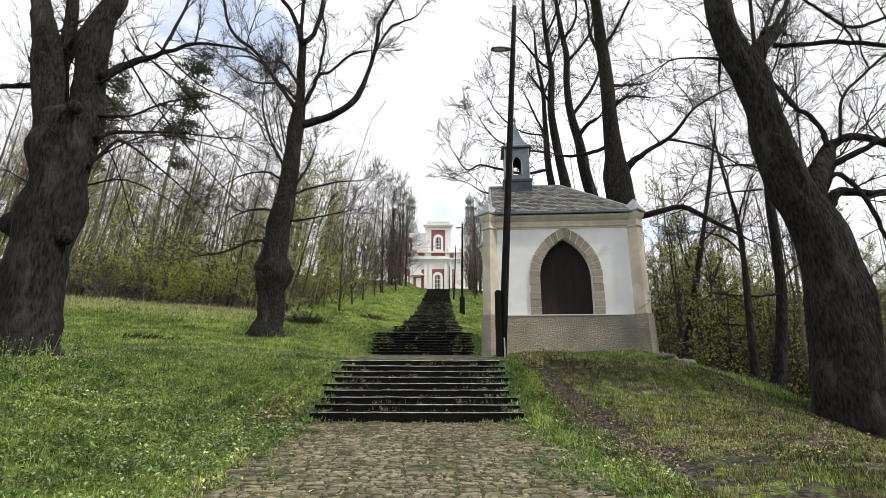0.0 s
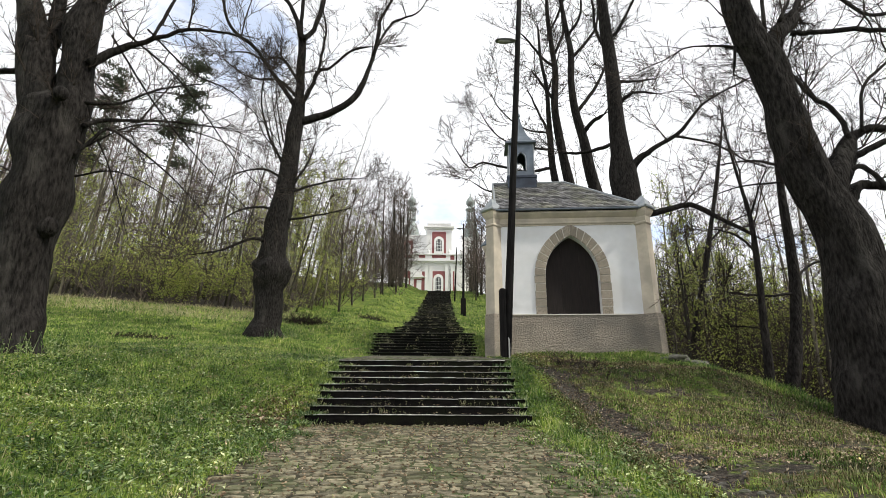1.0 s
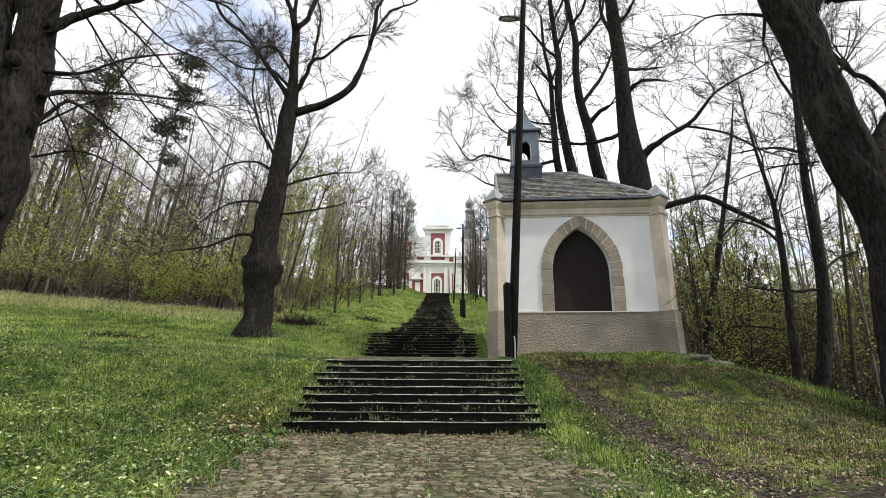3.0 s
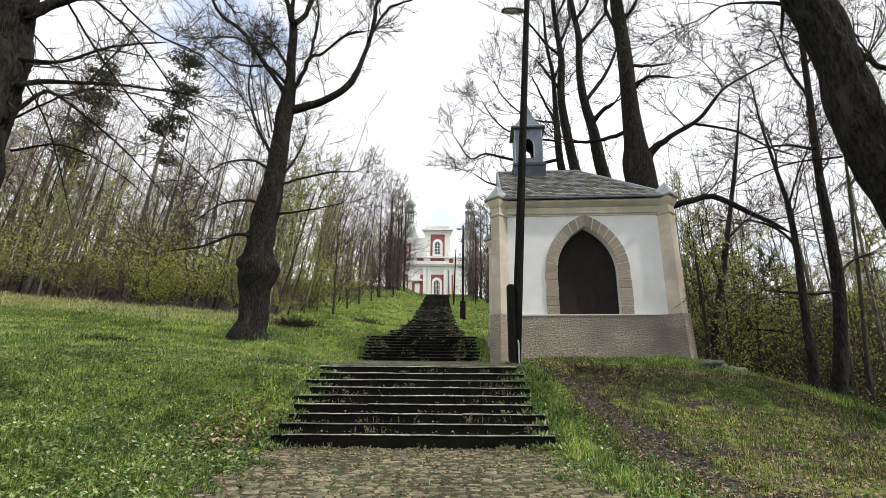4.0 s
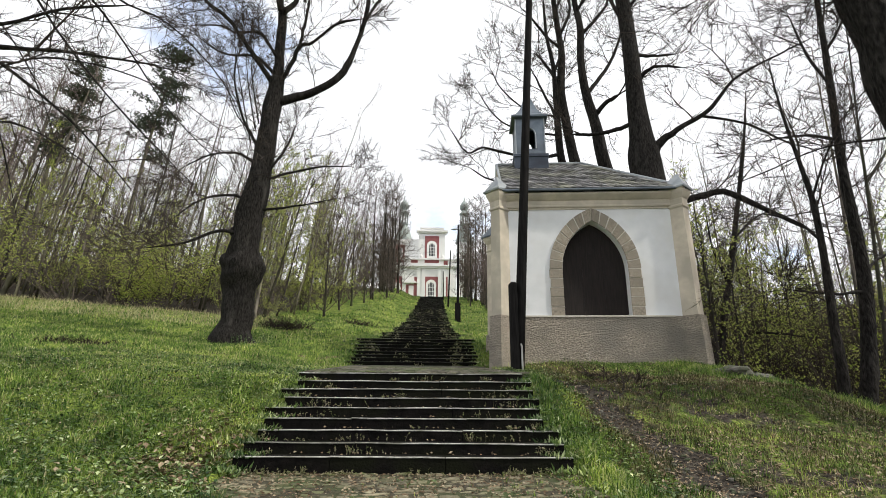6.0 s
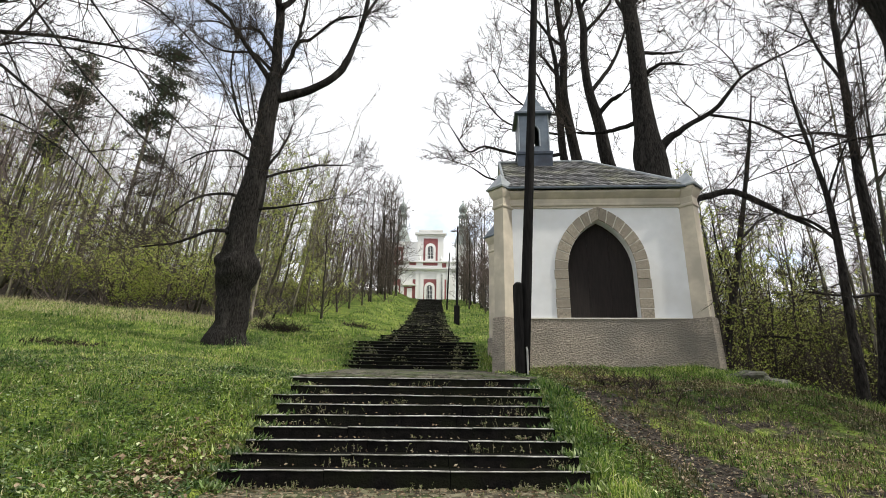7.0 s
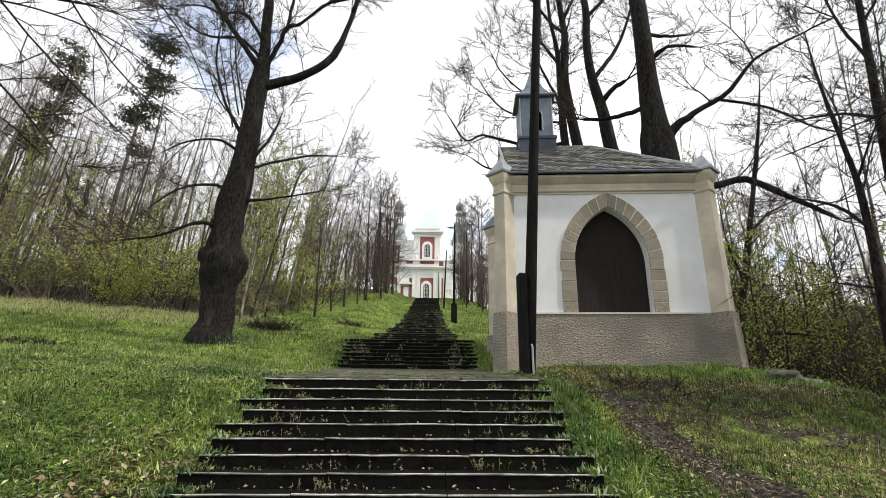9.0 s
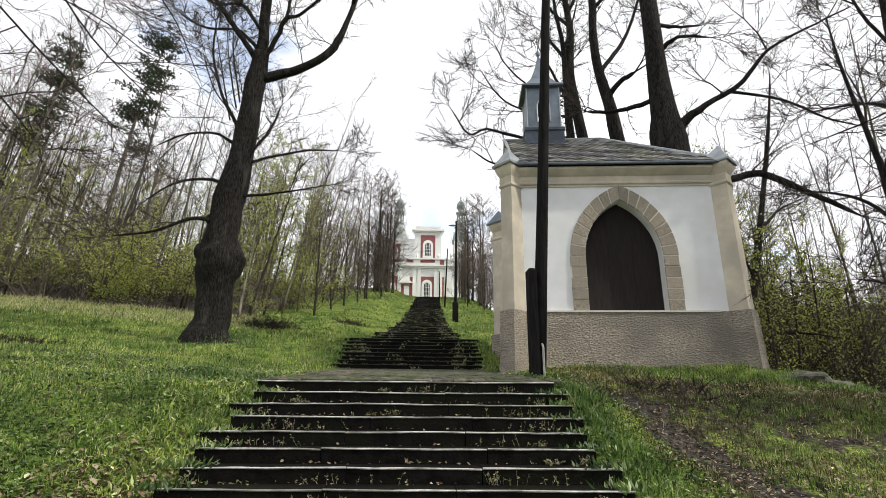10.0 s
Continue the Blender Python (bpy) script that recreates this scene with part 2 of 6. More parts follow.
# ---- mesh tools ----
class Build:
    """Collects faces for one mesh."""

    def __init__(self):
        self.v, self.f = [], []

    def add(self, verts, faces):
        k = len(self.v)
        self.v.extend(verts)
        self.f.extend([tuple(i + k for i in q) for q in faces])

    def box(self, x0, y0, z0, x1, y1, z1, jitter=0.0, rng=None):
        p = [(x, y, z) for z in (z0, z1) for x, y in ((x0, y0), (x1, y0), (x1, y1), (x0, y1))]
        if rng:
            p = [tuple(c + rng.uniform(-jitter, jitter) for c in q) for q in p]
        self.add(p, [(3, 2, 1, 0), (4, 5, 6, 7), (0, 1, 5, 4), (1, 2, 6, 5), (2, 3, 7, 6), (3, 0, 4, 7)])

    def slab(self, x0, y0, z0, x1, y1, z1, b=0.02, rng=None, jitter=0.0):
        """Box with a chamfered upper rim."""
        j = (lambda: rng.uniform(-jitter, jitter)) if rng else (lambda: 0.0)
        ring = lambda d, z: [(x0 + d + j(), y0 + d + j(), z + j()), (x1 - d + j(), y0 + d + j(), z + j()), (x1 - d + j(), y1 - d + j(), z + j()), (x0 + d + j(), y1 - d + j(), z + j())]
        p = ring(0, z0) + ring(0, z1 - b) + ring(b, z1)
        f = [(3, 2, 1, 0), (8, 9, 10, 11)]
        for k in (0, 4):
            f += [(k + i, k + (i + 1) % 4, k + 4 + (i + 1) % 4, k + 4 + i) for i in range(4)]
        self.add(p, f)

    def rings(self, rings, cap0=True, cap1=True):
        """Skin through rings of equal count."""
        s = len(rings[0])
        v = [p for r in rings for p in r]
        f = []
        for k in range(len(rings) - 1):
            f += [(k * s + i, k * s + (i + 1) % s, (k + 1) * s + (i + 1) % s, (k + 1) * s + i) for i in range(s)]
        if cap0:
            f.append(tuple(reversed(range(s))))
        if cap1:
            f.append(tuple(range((len(rings) - 1) * s, len(rings) * s)))
        self.add(v, f)

    def tube(self, pts, radii, sides=6, rough=0.0, rng=None):
        rings, a = [], None
        up = Vector((0.31, 0.22, 0.92))
        phase = rng.uniform(0, 50) if rng else 0
        for i, p in enumerate(pts):
            d = (Vector(pts[min(i + 1, len(pts) - 1)]) - Vector(pts[max(i - 1, 0)])).normalized()
            if a is None:
                a = d.cross(up if abs(d.dot(up)) < 0.95 else Vector((1, 0, 0))).normalized()
            else:
                a = (a - d * a.dot(d)).normalized()
            c = d.cross(a)
            ring = []
            for k in range(sides):
                t = 2 * math.pi * k / sides
                r = radii[i]
                if rough:
                    q = Vector((math.cos(t) * 1.4, math.sin(t) * 1.4, phase + i * 0.16))
                    f = Vector((math.cos(t) * 5.5, math.sin(t) * 5.5, phase + i * 0.10))
                    r *= 1 + rough * noise.noise(q) + rough * 0.6 * noise.noise(f)
                o = a * (math.cos(t) * r) + c * (math.sin(t) * r)
                ring.append((p[0] + o.x, p[1] + o.y, p[2] + o.z))
            rings.append(ring)
        self.rings(rings, True, True)

    def leaf(self, p, d, size, width, rng):
        """A folded four-cornered leaf."""
        d = Vector(d).normalized()
        s = d.cross(Vector((rng.uniform(-1, 1), rng.uniform(-1, 1), rng.uniform(-1, 1)))).normalized() * (width / 2)
        p = Vector(p)
        n = d.cross(s).normalized() * (width * 0.2)
        a, c, e = p + d * size * 0.5 + s + n, p + d * size, p + d * size * 0.5 - s + n
        self.add([tuple(p), tuple(a), tuple(c), tuple(e)], [(0, 1, 2), (0, 2, 3)])

    def mesh(self, name, mat, smooth=False, weld=False):
        me = bpy.data.meshes.new(name)
        me.from_pydata(self.v, [], self.f)
        if weld:
            bm = bmesh.new()
            bm.from_mesh(me)
            bmesh.ops.remove_doubles(bm, verts=bm.verts, dist=0.0005)
            bm.to_mesh(me)
            bm.free()
        me.materials.append(mat)
        if smooth:
            me.polygons.foreach_set("use_smooth", [True] * len(me.polygons))
        me.update()
        return me


def part(name, build, mat, parent, label="", smooth=False):
    """One mesh object under a thing or a part."""
    me = build if isinstance(build, bpy.types.Mesh) else build.mesh(name, mat, smooth)
    ob = new(name, me)
    if parent:
        ob.parent = parent
        if parent.matrix_basis != Matrix():
            ob.matrix_parent_inverse = parent.matrix_basis.inverted()
    return tagged(ob, label) if label else ob


def thing(name, label, category, group="", at=(0, 0, 0)):
    ob = new(name)
    ob.location = at
    ob.empty_display_size = 0.2
    return tagged(ob, label, category, group)


def smoothstep(a, b, x):
    t = np.clip((x - a) / (b - a), 0, 1)
    return t * t * (3 - 2 * t)


# ---- lie of the land ----
RISER, TREAD = 0.163, 0.3625
# (top edge y, top z, number of risers, width)
FLIGHTS = [(15.0, 2.49, 9, 4.55), (26.4, 4.5, 8, 4.9), (35.3, 5.9, 7, 4.7), (43.5, 7.35, 8, 4.6), (51.5, 8.95, 8, 4.5), (59.5, 10.6, 9, 4.5),
           (67.0, 12.4, 9, 4.5), (74.0, 14.1, 9, 4.5), (81.0, 15.9, 9, 4.4), (88.0, 17.7, 9, 4.4), (95.0, 19.5, 9, 4.4), (102.0, 21.4, 9, 4.4)]
STAIR_Y, STAIR_Z = [-400, -60, 12.1], [-20, -4.3, 0.95]
for fy, fz, fn, fw in FLIGHTS:
    if fy > 16:
        STAIR_Y.append(fy - (fn - 1) * TREAD)
        STAIR_Z.append(fz - fn * RISER)
    STAIR_Y.append(fy)
    STAIR_Z.append(fz)
STAIR_Y += [112, 200, 3000]
STAIR_Z += [23.4, 24.5, 24.5]


def stair_x(y):
    """The middle line of the stairs."""
    return np.interp(y, [12, 15, 27, 104], [-0.72, -0.74, -0.98, 0.0])


def walk_z(y):
    return np.interp(y, STAIR_Y, STAIR_Z)


def soft_z(y):
    return sum(walk_z(y + d) for d in (-3, -1.5, 0, 1.5, 3)) / 5


def trace_x(y):
    """Middle of the trodden trace beside the steps."""
    return np.interp(y, [5, 9, 11, 12.5, 14, 15, 16.2], [3.05, 3.3, 3.45, 3.45, 3.1, 2.8, 2.35]) + 0.06 * np.sin(3.1 * y)


def lip_y(x):
    return 16.25 + 0.10 * np.sin(2.3 * x) + 0.06 * np.sin(6.1 * x)


def land(x, y):
    """Height of the ground."""
    x, y = np.asarray(x, float), np.asarray(y, float)
    near = 0.8 * walk_z(y) + 0.2 * soft_z(y) - 0.02
    left = (2.4 + 0.122 * (y - 12.7)) * (1 - smoothstep(28, 42, y)) + soft_z(y) * smoothstep(28, 42, y)
    w = smoothstep(-3.0, -10.0, x)
    z = near * (1 - w) + left * w
    z = z + 0.075 * np.clip(-x - 10, 0, 60) * smoothstep(14, 34, y)
    rise = np.interp(y, [-60, 11.4, 13.8, 14.6, 15.4, 19.7, 27, 33], [-4.3, 0.92, 1.54, 1.95, 2.27, 3.02, 3.6, 0])
    right = rise * (1 - smoothstep(24, 33, y)) + (soft_z(y) - 0.1) * smoothstep(24, 33, y)
    wr = smoothstep(1.6, 3.2, x)
    z = z * (1 - wr) + right * wr
    drop = 0.27 * np.clip(x - 7.6, 0, 2.3) + 0.62 * np.clip(x - 9.9, 0, 10) - 0.10 * np.clip(x - 26, 0, 120)
    z = z - drop * smoothstep(1.5, 2.0, x)
    z = z + np.interp(y, [33, 40, 53, 75, 95], [0, 0.35, 0.7, 1.15, 1.5]) * smoothstep(-3.2, -7.5, x)
    z = z + 0.05 * np.sin(x * 1.3 + 0.6 * y) * np.sin(y * 0.9 - x * 0.4) * smoothstep(2.6, 4.5, np.abs(x - stair_x(y)))
    # trodden trace and the washed-out lip before the chapel
    z = z - 0.07 * (1 - smoothstep(0.05, 0.5, np.abs(x - trace_x(y)))) * smoothstep(16.3, 15.3, y) * smoothstep(5.5, 7.5, y)
    z = z - 0.20 * np.exp(-((y - lip_y(x)) / 0.20) ** 2) * smoothstep(2.7, 3.2, x) * smoothstep(5.4, 4.6, x)
    # the sheet lies under road, steps and landings
    half = np.where(y < 12.2, 2.5, 2.2)
    under = (1 - smoothstep(half - 0.35, half + 0.05, np.abs(x - stair_x(y)))) * smoothstep(113, 111, y)
    z = z - under * (z - (walk_z(y) - 0.30))
    return z


def earth_mask(x, y):
    """Bare ground: trodden trace beside the steps, forest floor, the bank."""
    x, y = np.asarray(x, float), np.asarray(y, float)
    wob = 0.12 * np.sin(5.3 * y + 2 * x) + 0.08 * np.sin(11 * y - 3 * x)
    m = (1 - smoothstep(0.14, 0.48, np.abs(x - trace_x(y)) + wob)) * smoothstep(16.8, 15.6, y) * smoothstep(5.5, 8.0, y) * 0.95
    m = np.maximum(m, 0.95 * np.exp(-((y - lip_y(x)) / 0.24) ** 2) * smoothstep(2.6, 3.1, x) * smoothstep(5.6, 4.8, x))
    edge = np.interp(x, [-80, -30, -20, -14, -11.5, -10], [48, 45, 46, 43, 50, 62])
    m = np.maximum(m, smoothstep(-1, 3, y - edge) * smoothstep(-12.5, -17, x) * 0.8)
    m = np.maximum(m, smoothstep(9.2, 10.8, x + 0.12 * (y - 14)) * smoothstep(70, 55, y - 3 * (x - 10)) * 0.85)
    m = np.maximum(m, smoothstep(7.0, 9.5, x) * smoothstep(24, 30, y) * smoothstep(62, 50, y) * 0.8)
    m = np.maximum(m, 0.38 * np.exp(-((x + 3.75) / 0.55) ** 2 - ((y - 12.1) / 0.8) ** 2))
    bank = smoothstep(2.2, 3.2, x) * smoothstep(30, 22, y)
    m = np.maximum(m, bank * (1 - 0.65 * smoothstep(16.3, 17.6, y)) * (0.45 + 0.15 * np.sin(1.9 * x + 0.7 * y + np.sin(2.7 * y)) * np.sin(1.3 * y - 0.8 * x)))
    return m


def axis(parts):
    out = []
    for a, b, s in parts:
        out.extend(np.arange(a, b, s))
    return np.array(out)


def make_ground():
    xs = axis([(-1500, -300, 150), (-300, -80, 20), (-80, -24, 3), (-24, -7, 0.7), (-7, 12, 0.22), (12, 30, 0.8), (30, 90, 4), (90, 300, 20), (300, 1501, 150)])
    ys = axis([(-1200, -200, 125), (-200, -30, 15), (-30, 4, 2), (4, 30, 0.22), (30, 60, 0.7), (60, 120, 1.2), (120, 300, 15), (300, 2701, 200)])
    gx, gy = np.meshgrid(xs, ys)
    gz = land(gx, gy)
    nx, ny = len(xs), len(ys)
    idx = np.arange(nx * ny).reshape(ny, nx)
    quads = np.stack([idx[:-1, :-1], idx[:-1, 1:], idx[1:, 1:], idx[1:, :-1]], -1).reshape(-1, 4)
    me = bpy.data.meshes.new("ground")
    me.from_pydata(np.stack([gx, gy, gz], -1).reshape(-1, 3).tolist(), [], quads.tolist())
    at = me.attributes.new("earth", "FLOAT", "POINT")
    at.data.foreach_set("value", earth_mask(gx, gy).ravel().astype(np.float32))
    me.polygons.foreach_set("use_smooth", [True] * len(me.polygons))
    me.materials.append(M["ground"])
    return tagged(new("ground", me), "grassy hillside with bare earth under the trees", "ground", kind="structure")


ground = make_ground()


def height(x, y):
    return float(land(x, y))


# ---- stairs ----
def make_flight(y_top, z_top, n, width, blocks, rng, edge, flare=0.0):
    """A flight of worn stone steps, with landing behind it."""
    fl = thing("stone_stair_flight", "flight of dark mossy stone steps, worn edges coloured pale as sky-lit", "stairs", "flights up the hill")
    cx = float(stair_x(y_top))
    top_width = width
    for i in range(n):
        y, z = y_top - i * TREAD, z_top - i * RISER
        width = top_width + flare * i
        cuts = [-width / 2 + rng.uniform(-0.12, 0.12)] + [width * (k / blocks - 0.5) + rng.uniform(-0.35, 0.35) for k in range(1, blocks)] + [width / 2 + rng.uniform(-0.1, 0.1)]
        for a, c in zip(cuts, cuts[1:]):
            dz, dy, tl = rng.uniform(-0.005, 0.003), rng.uniform(-0.007, 0.007), rng.uniform(-0.005, 0.005)
            bl = Build()
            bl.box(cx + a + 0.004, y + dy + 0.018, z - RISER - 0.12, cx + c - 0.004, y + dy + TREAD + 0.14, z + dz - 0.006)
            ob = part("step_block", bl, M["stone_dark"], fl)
            # thin strip along the edge, coloured pale as if catching the sky
            no = Build()
            segs = max(2, int((c - a) / 0.28))
            front = []
            for s in range(segs + 1):
                t = s / segs
                x = cx + a + 0.004 + (c - a - 0.008) * t
                wob, chip = rng.uniform(-0.006, 0.006), rng.uniform(-0.005, 0.004)
                zz = z + dz + tl * (t - 0.5) * 2 + chip
                yf = y + dy + wob
                front.append([(x, yf + 0.006, zz - 0.019), (x, yf + 0.001, zz - 0.008), (x, yf + 0.009, zz), (x, y + dy + 0.026, zz), (x, y + dy + 0.030, zz - 0.020)])
            no.rings(front)
            part("nosing", no, edge, ob, "worn step edge, sky light put into its pale grey colour")
    return fl


rng = random.Random(11)
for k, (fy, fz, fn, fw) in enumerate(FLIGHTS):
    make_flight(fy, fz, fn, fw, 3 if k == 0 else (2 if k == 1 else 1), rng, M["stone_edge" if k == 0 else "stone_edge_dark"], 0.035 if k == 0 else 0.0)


def make_landing(y0, y1, width, name):
    """Sloping paved landing between two flights."""
    b = Build()
    cx0, cx1 = float(stair_x(y0)), float(stair_x(y1))
    z0, z1 = float(walk_z(y0)), float(walk_z(y1))
    w = width / 2
    p = [(cx0 - w, y0, z0), (cx0 + w, y0, z0), (cx1 + w, y1, z1), (cx1 - w, y1, z1)]
    q = [(x, y, z - 0.25) for x, y, z in p]
    b.add(q + p, [(3, 2, 1, 0), (4, 5, 6, 7), (0, 1, 5, 4), (1, 2, 6, 5), (2, 3, 7, 6), (3, 0, 4, 7)])
    return tagged(new(name, b.mesh(name, M["landing"])), "trodden gravel landing between the stair flights", "landing", "landings", "structure")


M["landing"] = material("trodden_gravel", (0.03, 0.027, 0.02), (0.10, 0.088, 0.066), 22, 0.9, 0.7, 50, (0.05, 0.07, 0.022), 1.2)
for (fy, fz, fn, fw), (gy, gz, gn, gw) in zip(FLIGHTS, FLIGHTS[1:]):
    make_landing(fy + TREAD + 0.06, gy - (gn - 1) * TREAD + 0.05, min(fw, gw) + 0.1, "landing")
make_landing(102.4, 118, 4.4, "landing")


# ---- wayside chapel ----
def arch_curve(half, spring, radius, n=10):
    """Pointed arch from the left springing over the tip to the right, as (x, z)."""
    c = radius - half
    tip = math.acos(c / radius)
    left = [(c - radius * math.cos(tip * i / n), spring + radius * math.sin(tip * i / n)) for i in range(n + 1)]
    return left + [(-x, z) for x, z in reversed(left[:-1])]


def arched_wall(b, x0, x1, z0, z1, y0, y1, cx, half, sill, spring, radius):
    """A thick wall from x0 to x1 with a pointed opening through it."""
    curve = [(cx - half, sill)] + [(cx + x, z) for x, z in arch_curve(half, spring, radius)] + [(cx + half, sill)]

    def block(xa, za, xb, zb):
        b.box(xa, y0, za, xb, y1, zb)

    for xa, xb in ((x0, cx - half), (cx + half, x1)):
        for za, zb in ((z0, sill), (sill, spring), (spring, z1)):
            if zb > za:
                block(xa, za, xb, zb)
    if sill > z0:
        block(cx - half, z0, cx + half, sill)
    for (xa, za), (xb, zb) in zip(curve[1:-1], curve[2:-1]):
        p = [(xa, y0, za), (xb, y0, zb), (xb, y0, z1), (xa, y0, z1), (xa, y1, za), (xb, y1, zb), (xb, y1, z1), (xa, y1, z1)]
        b.add(p, [(0, 1, 2, 3), (7, 6, 5, 4), (0, 4, 5, 1), (3, 2, 6, 7)])


def buttress_rings(cx, cy, ang, w, levels):
    """A square-ended pier set across a corner: levels are (z, reach, extra width)."""
    sunk = 0.06
    d, s = Vector((math.cos(ang), math.sin(ang), 0)), Vector((-math.sin(ang), math.cos(ang), 0))
    rings = []
    for z, reach, ex in levels:
        h = w / 2 + ex
        a, e = Vector((cx, cy, z)) - d * 0.45, Vector((cx, cy, z)) + d * (reach - sunk)
        rings.append([tuple(p) for p in (a - s * h, e - s * h, e + s * h, a + s * h)])
    return rings


def make_chapel():
    base, sillz = 2.75, 4.55
    ch = thing("wayside_chapel", "small whitewashed chapel with pointed arch and slate roof", "chapel")
    hw, hr, dep = 3.03, 2.87, 4.9
    b = Build()
    arched_wall(b, -hw, hr, sillz, 8.42, 0.0, 0.5, 0.0, 1.045, sillz, 6.08, 1.82)
    part("front_wall", b.mesh("front_wall", M["white"], weld=True), None, ch)
    b = Build()
    b.box(-hw, dep - 0.5, sillz, hr, dep, 8.42)
    part("back_wall", b, M["white"], ch)
    b = Build()
    b.box(hr - 0.5, 0.5, sillz, hr, dep - 0.5, 8.42)
    part("side_wall", b, M["white"], ch)
    b = Build()
    b.box(-hw, 0.5, sillz, -hw + 0.5, dep - 0.5, 8.42)
    m = 2.7
    b.add([(-hw + 0.06, 0.0, 8.42), (-hw + 0.06, dep, 8.42), (-hw + 0.06, m, 10.86), (-hw + 0.4, 0.0, 8.42), (-hw + 0.4, dep, 8.42), (-hw + 0.4, m, 10.86)],
          [(0, 2, 1), (3, 4, 5), (0, 3, 5, 2), (1, 2, 5, 4), (0, 1, 4, 3)])
    part("gable_wall", b, M["cream"], ch, "cream rendered gable wall")
    # plinth, a little proud
    for name, q in (("plinth", (-hw, -0.05, hr, 0.5)), ("plinth", (-hw, dep - 0.5, hr, dep + 0.05)), ("plinth", (-hw - 0.05, 0.5, -hw + 0.5, dep - 0.5)), ("plinth", (hr - 0.5, 0.5, hr + 0.05, dep - 0.5))):
        b = Build()
        b.box(q[0], q[1], base - 1.2, q[2], q[3], sillz - 0.004)
        part(name, b, M["plinth"], ch, "rough beige plinth")
    b = Build()
    b.box(-2.6, -0.075, sillz - 0.03, 2.34, 0.0, sillz + 0.012)
    part("plinth_ledge", b, M["joint"], ch, "pale weathered ledge")
    # corner piers
    for sx, sy in ((-1, -1), (1, -1), (-1, 1), (1, 1)):
        cy, ang, cx = (0.0 if sy < 0 else dep), math.atan2(sy, sx), (-hw if sx < 0 else hr)
        b = Build()
        b.rings(buttress_rings(cx, cy, ang, 0.42, [(sillz - 0.05, 0.33, 0.0), (8.12, 0.29, -0.01)]))
        pier = part("buttress", b, M["cream"], ch, "cream rendered corner buttress")
        b = Build()
        b.rings(buttress_rings(cx, cy, ang, 0.42, [(base - 1.2, 0.48, 0.06), (sillz, 0.39, 0.03)]))
        part("buttress_foot", b, M["plinth"], pier, "rough beige buttress foot")
        b = Build()
        b.rings(buttress_rings(cx, cy, ang, 0.42, [(8.08, 0.285, -0.012), (8.13, 0.33, 0.03), (8.18, 0.33, 0.03), (8.21, 0.30, 0.0), (8.42, 0.30, 0.0), (8.49, 0.34, 0.03), (8.58, 0.38, 0.07), (8.66, 0.41, 0.09), (8.74, 0.41, 0.09)]))
        part("capital", b, M["cream"], pier, "moulded cream cap")
        b = Build()
        b.rings(buttress_rings(cx, cy, ang, 0.42, [(8.74, 0.47, 0.14), (8.795, 0.49, 0.15), (8.82, 0.45, 0.12)]))
        d = Vector((math.cos(ang), math.sin(ang), 0))
        q = Vector((cx, cy, 0)) + d * 0.10
        rim = buttress_rings(cx, cy, ang, 0.42, [(8.82, 0.45, 0.12)])[0]
        b.add([(*p[:2], 8.818) for p in rim] + [(q.x, q.y, 9.36)], [(0, 1, 4), (1, 2, 4), (2, 3, 4), (3, 0, 4)])
        part("cap_roof", b, M["lead_light" if sy < 0 else "lead"], pier, "folded zinc pier cap")
    # cornice mouldings: front, back, right side
    profile = [(0.0, 8.14), (0.03, 8.14), (0.03, 8.19), (0.07, 8.22), (0.07, 8.27), (0.05, 8.29), (0.05, 8.45), (0.10, 8.49), (0.17, 8.56), (0.22, 8.62), (0.22, 8.69), (0.0, 8.69)]
    for f in (lambda o, t: (-0.11 + t * (hw - 0.3), -o), lambda o, t: (-0.11 - t * (hw - 0.3), dep + o), lambda o, t: (hr + o, dep / 2 + t * (dep / 2 - 0.2))):
        b = Build()
        b.rings([[(*f(o, t), z) for o, z in profile] for t in (-1, 1)])
        part("cornice", b, M["cream"], ch, "moulded cream cornice")
    # stone surround of the opening
    half, spring, rad, bw = 1.045, 6.08, 1.82, 0.42
    rng = random.Random(5)
    joint = Build()
    outer_rad = rad + bw
    cc = rad - half

    def on(side, t, r):
        """A point of the arch at share t from springing to tip, on the radius r."""
        tip = math.acos(cc / r)
        a = tip * t
        return (side * (r * math.cos(a) - cc), spring + r * math.sin(a))

    def stone(poly, name="arch_stone"):
        s = Build()
        o = rng.uniform(0.035, 0.05)
        mx, mz = sum(p[0] for p in poly) / len(poly), sum(p[1] for p in poly) / len(poly)
        shrink = lambda p, k: (mx + (p[0] - mx) * k, mz + (p[1] - mz) * k)
        outl = poly if sum((q[0] - p[0]) * (q[1] + p[1]) for p, q in zip(poly, poly[1:] + poly[:1])) < 0 else list(reversed(poly))
        s.rings([[(x, 0.3, z) for x, z in (shrink(p, 0.968) for p in outl)], [(x, -o + 0.012, z) for x, z in (shrink(p, 0.968) for p in outl)], [(x, -o, z) for x, z in (shrink(p, 0.94) for p in outl)]])
        part(name, s, M["voussoir"], ch, "")

    hgt = (spring - sillz) / 5
    for side in (-1, 1):
        for k in range(5):
            z0, z1 = sillz + k * hgt + 0.01, sillz + (k + 1) * hgt - 0.006
            w2 = bw + rng.uniform(-0.02, 0.02)
            stone([(side * (half + 0.0), z0), (side * (half + w2), z0), (side * (half + w2), z1), (side * half, z1)])
        for k in range(8):
            t0, t1 = k / 8 + 0.006, (k + 1) / 8 - (0.006 if k < 7 else 0.0)
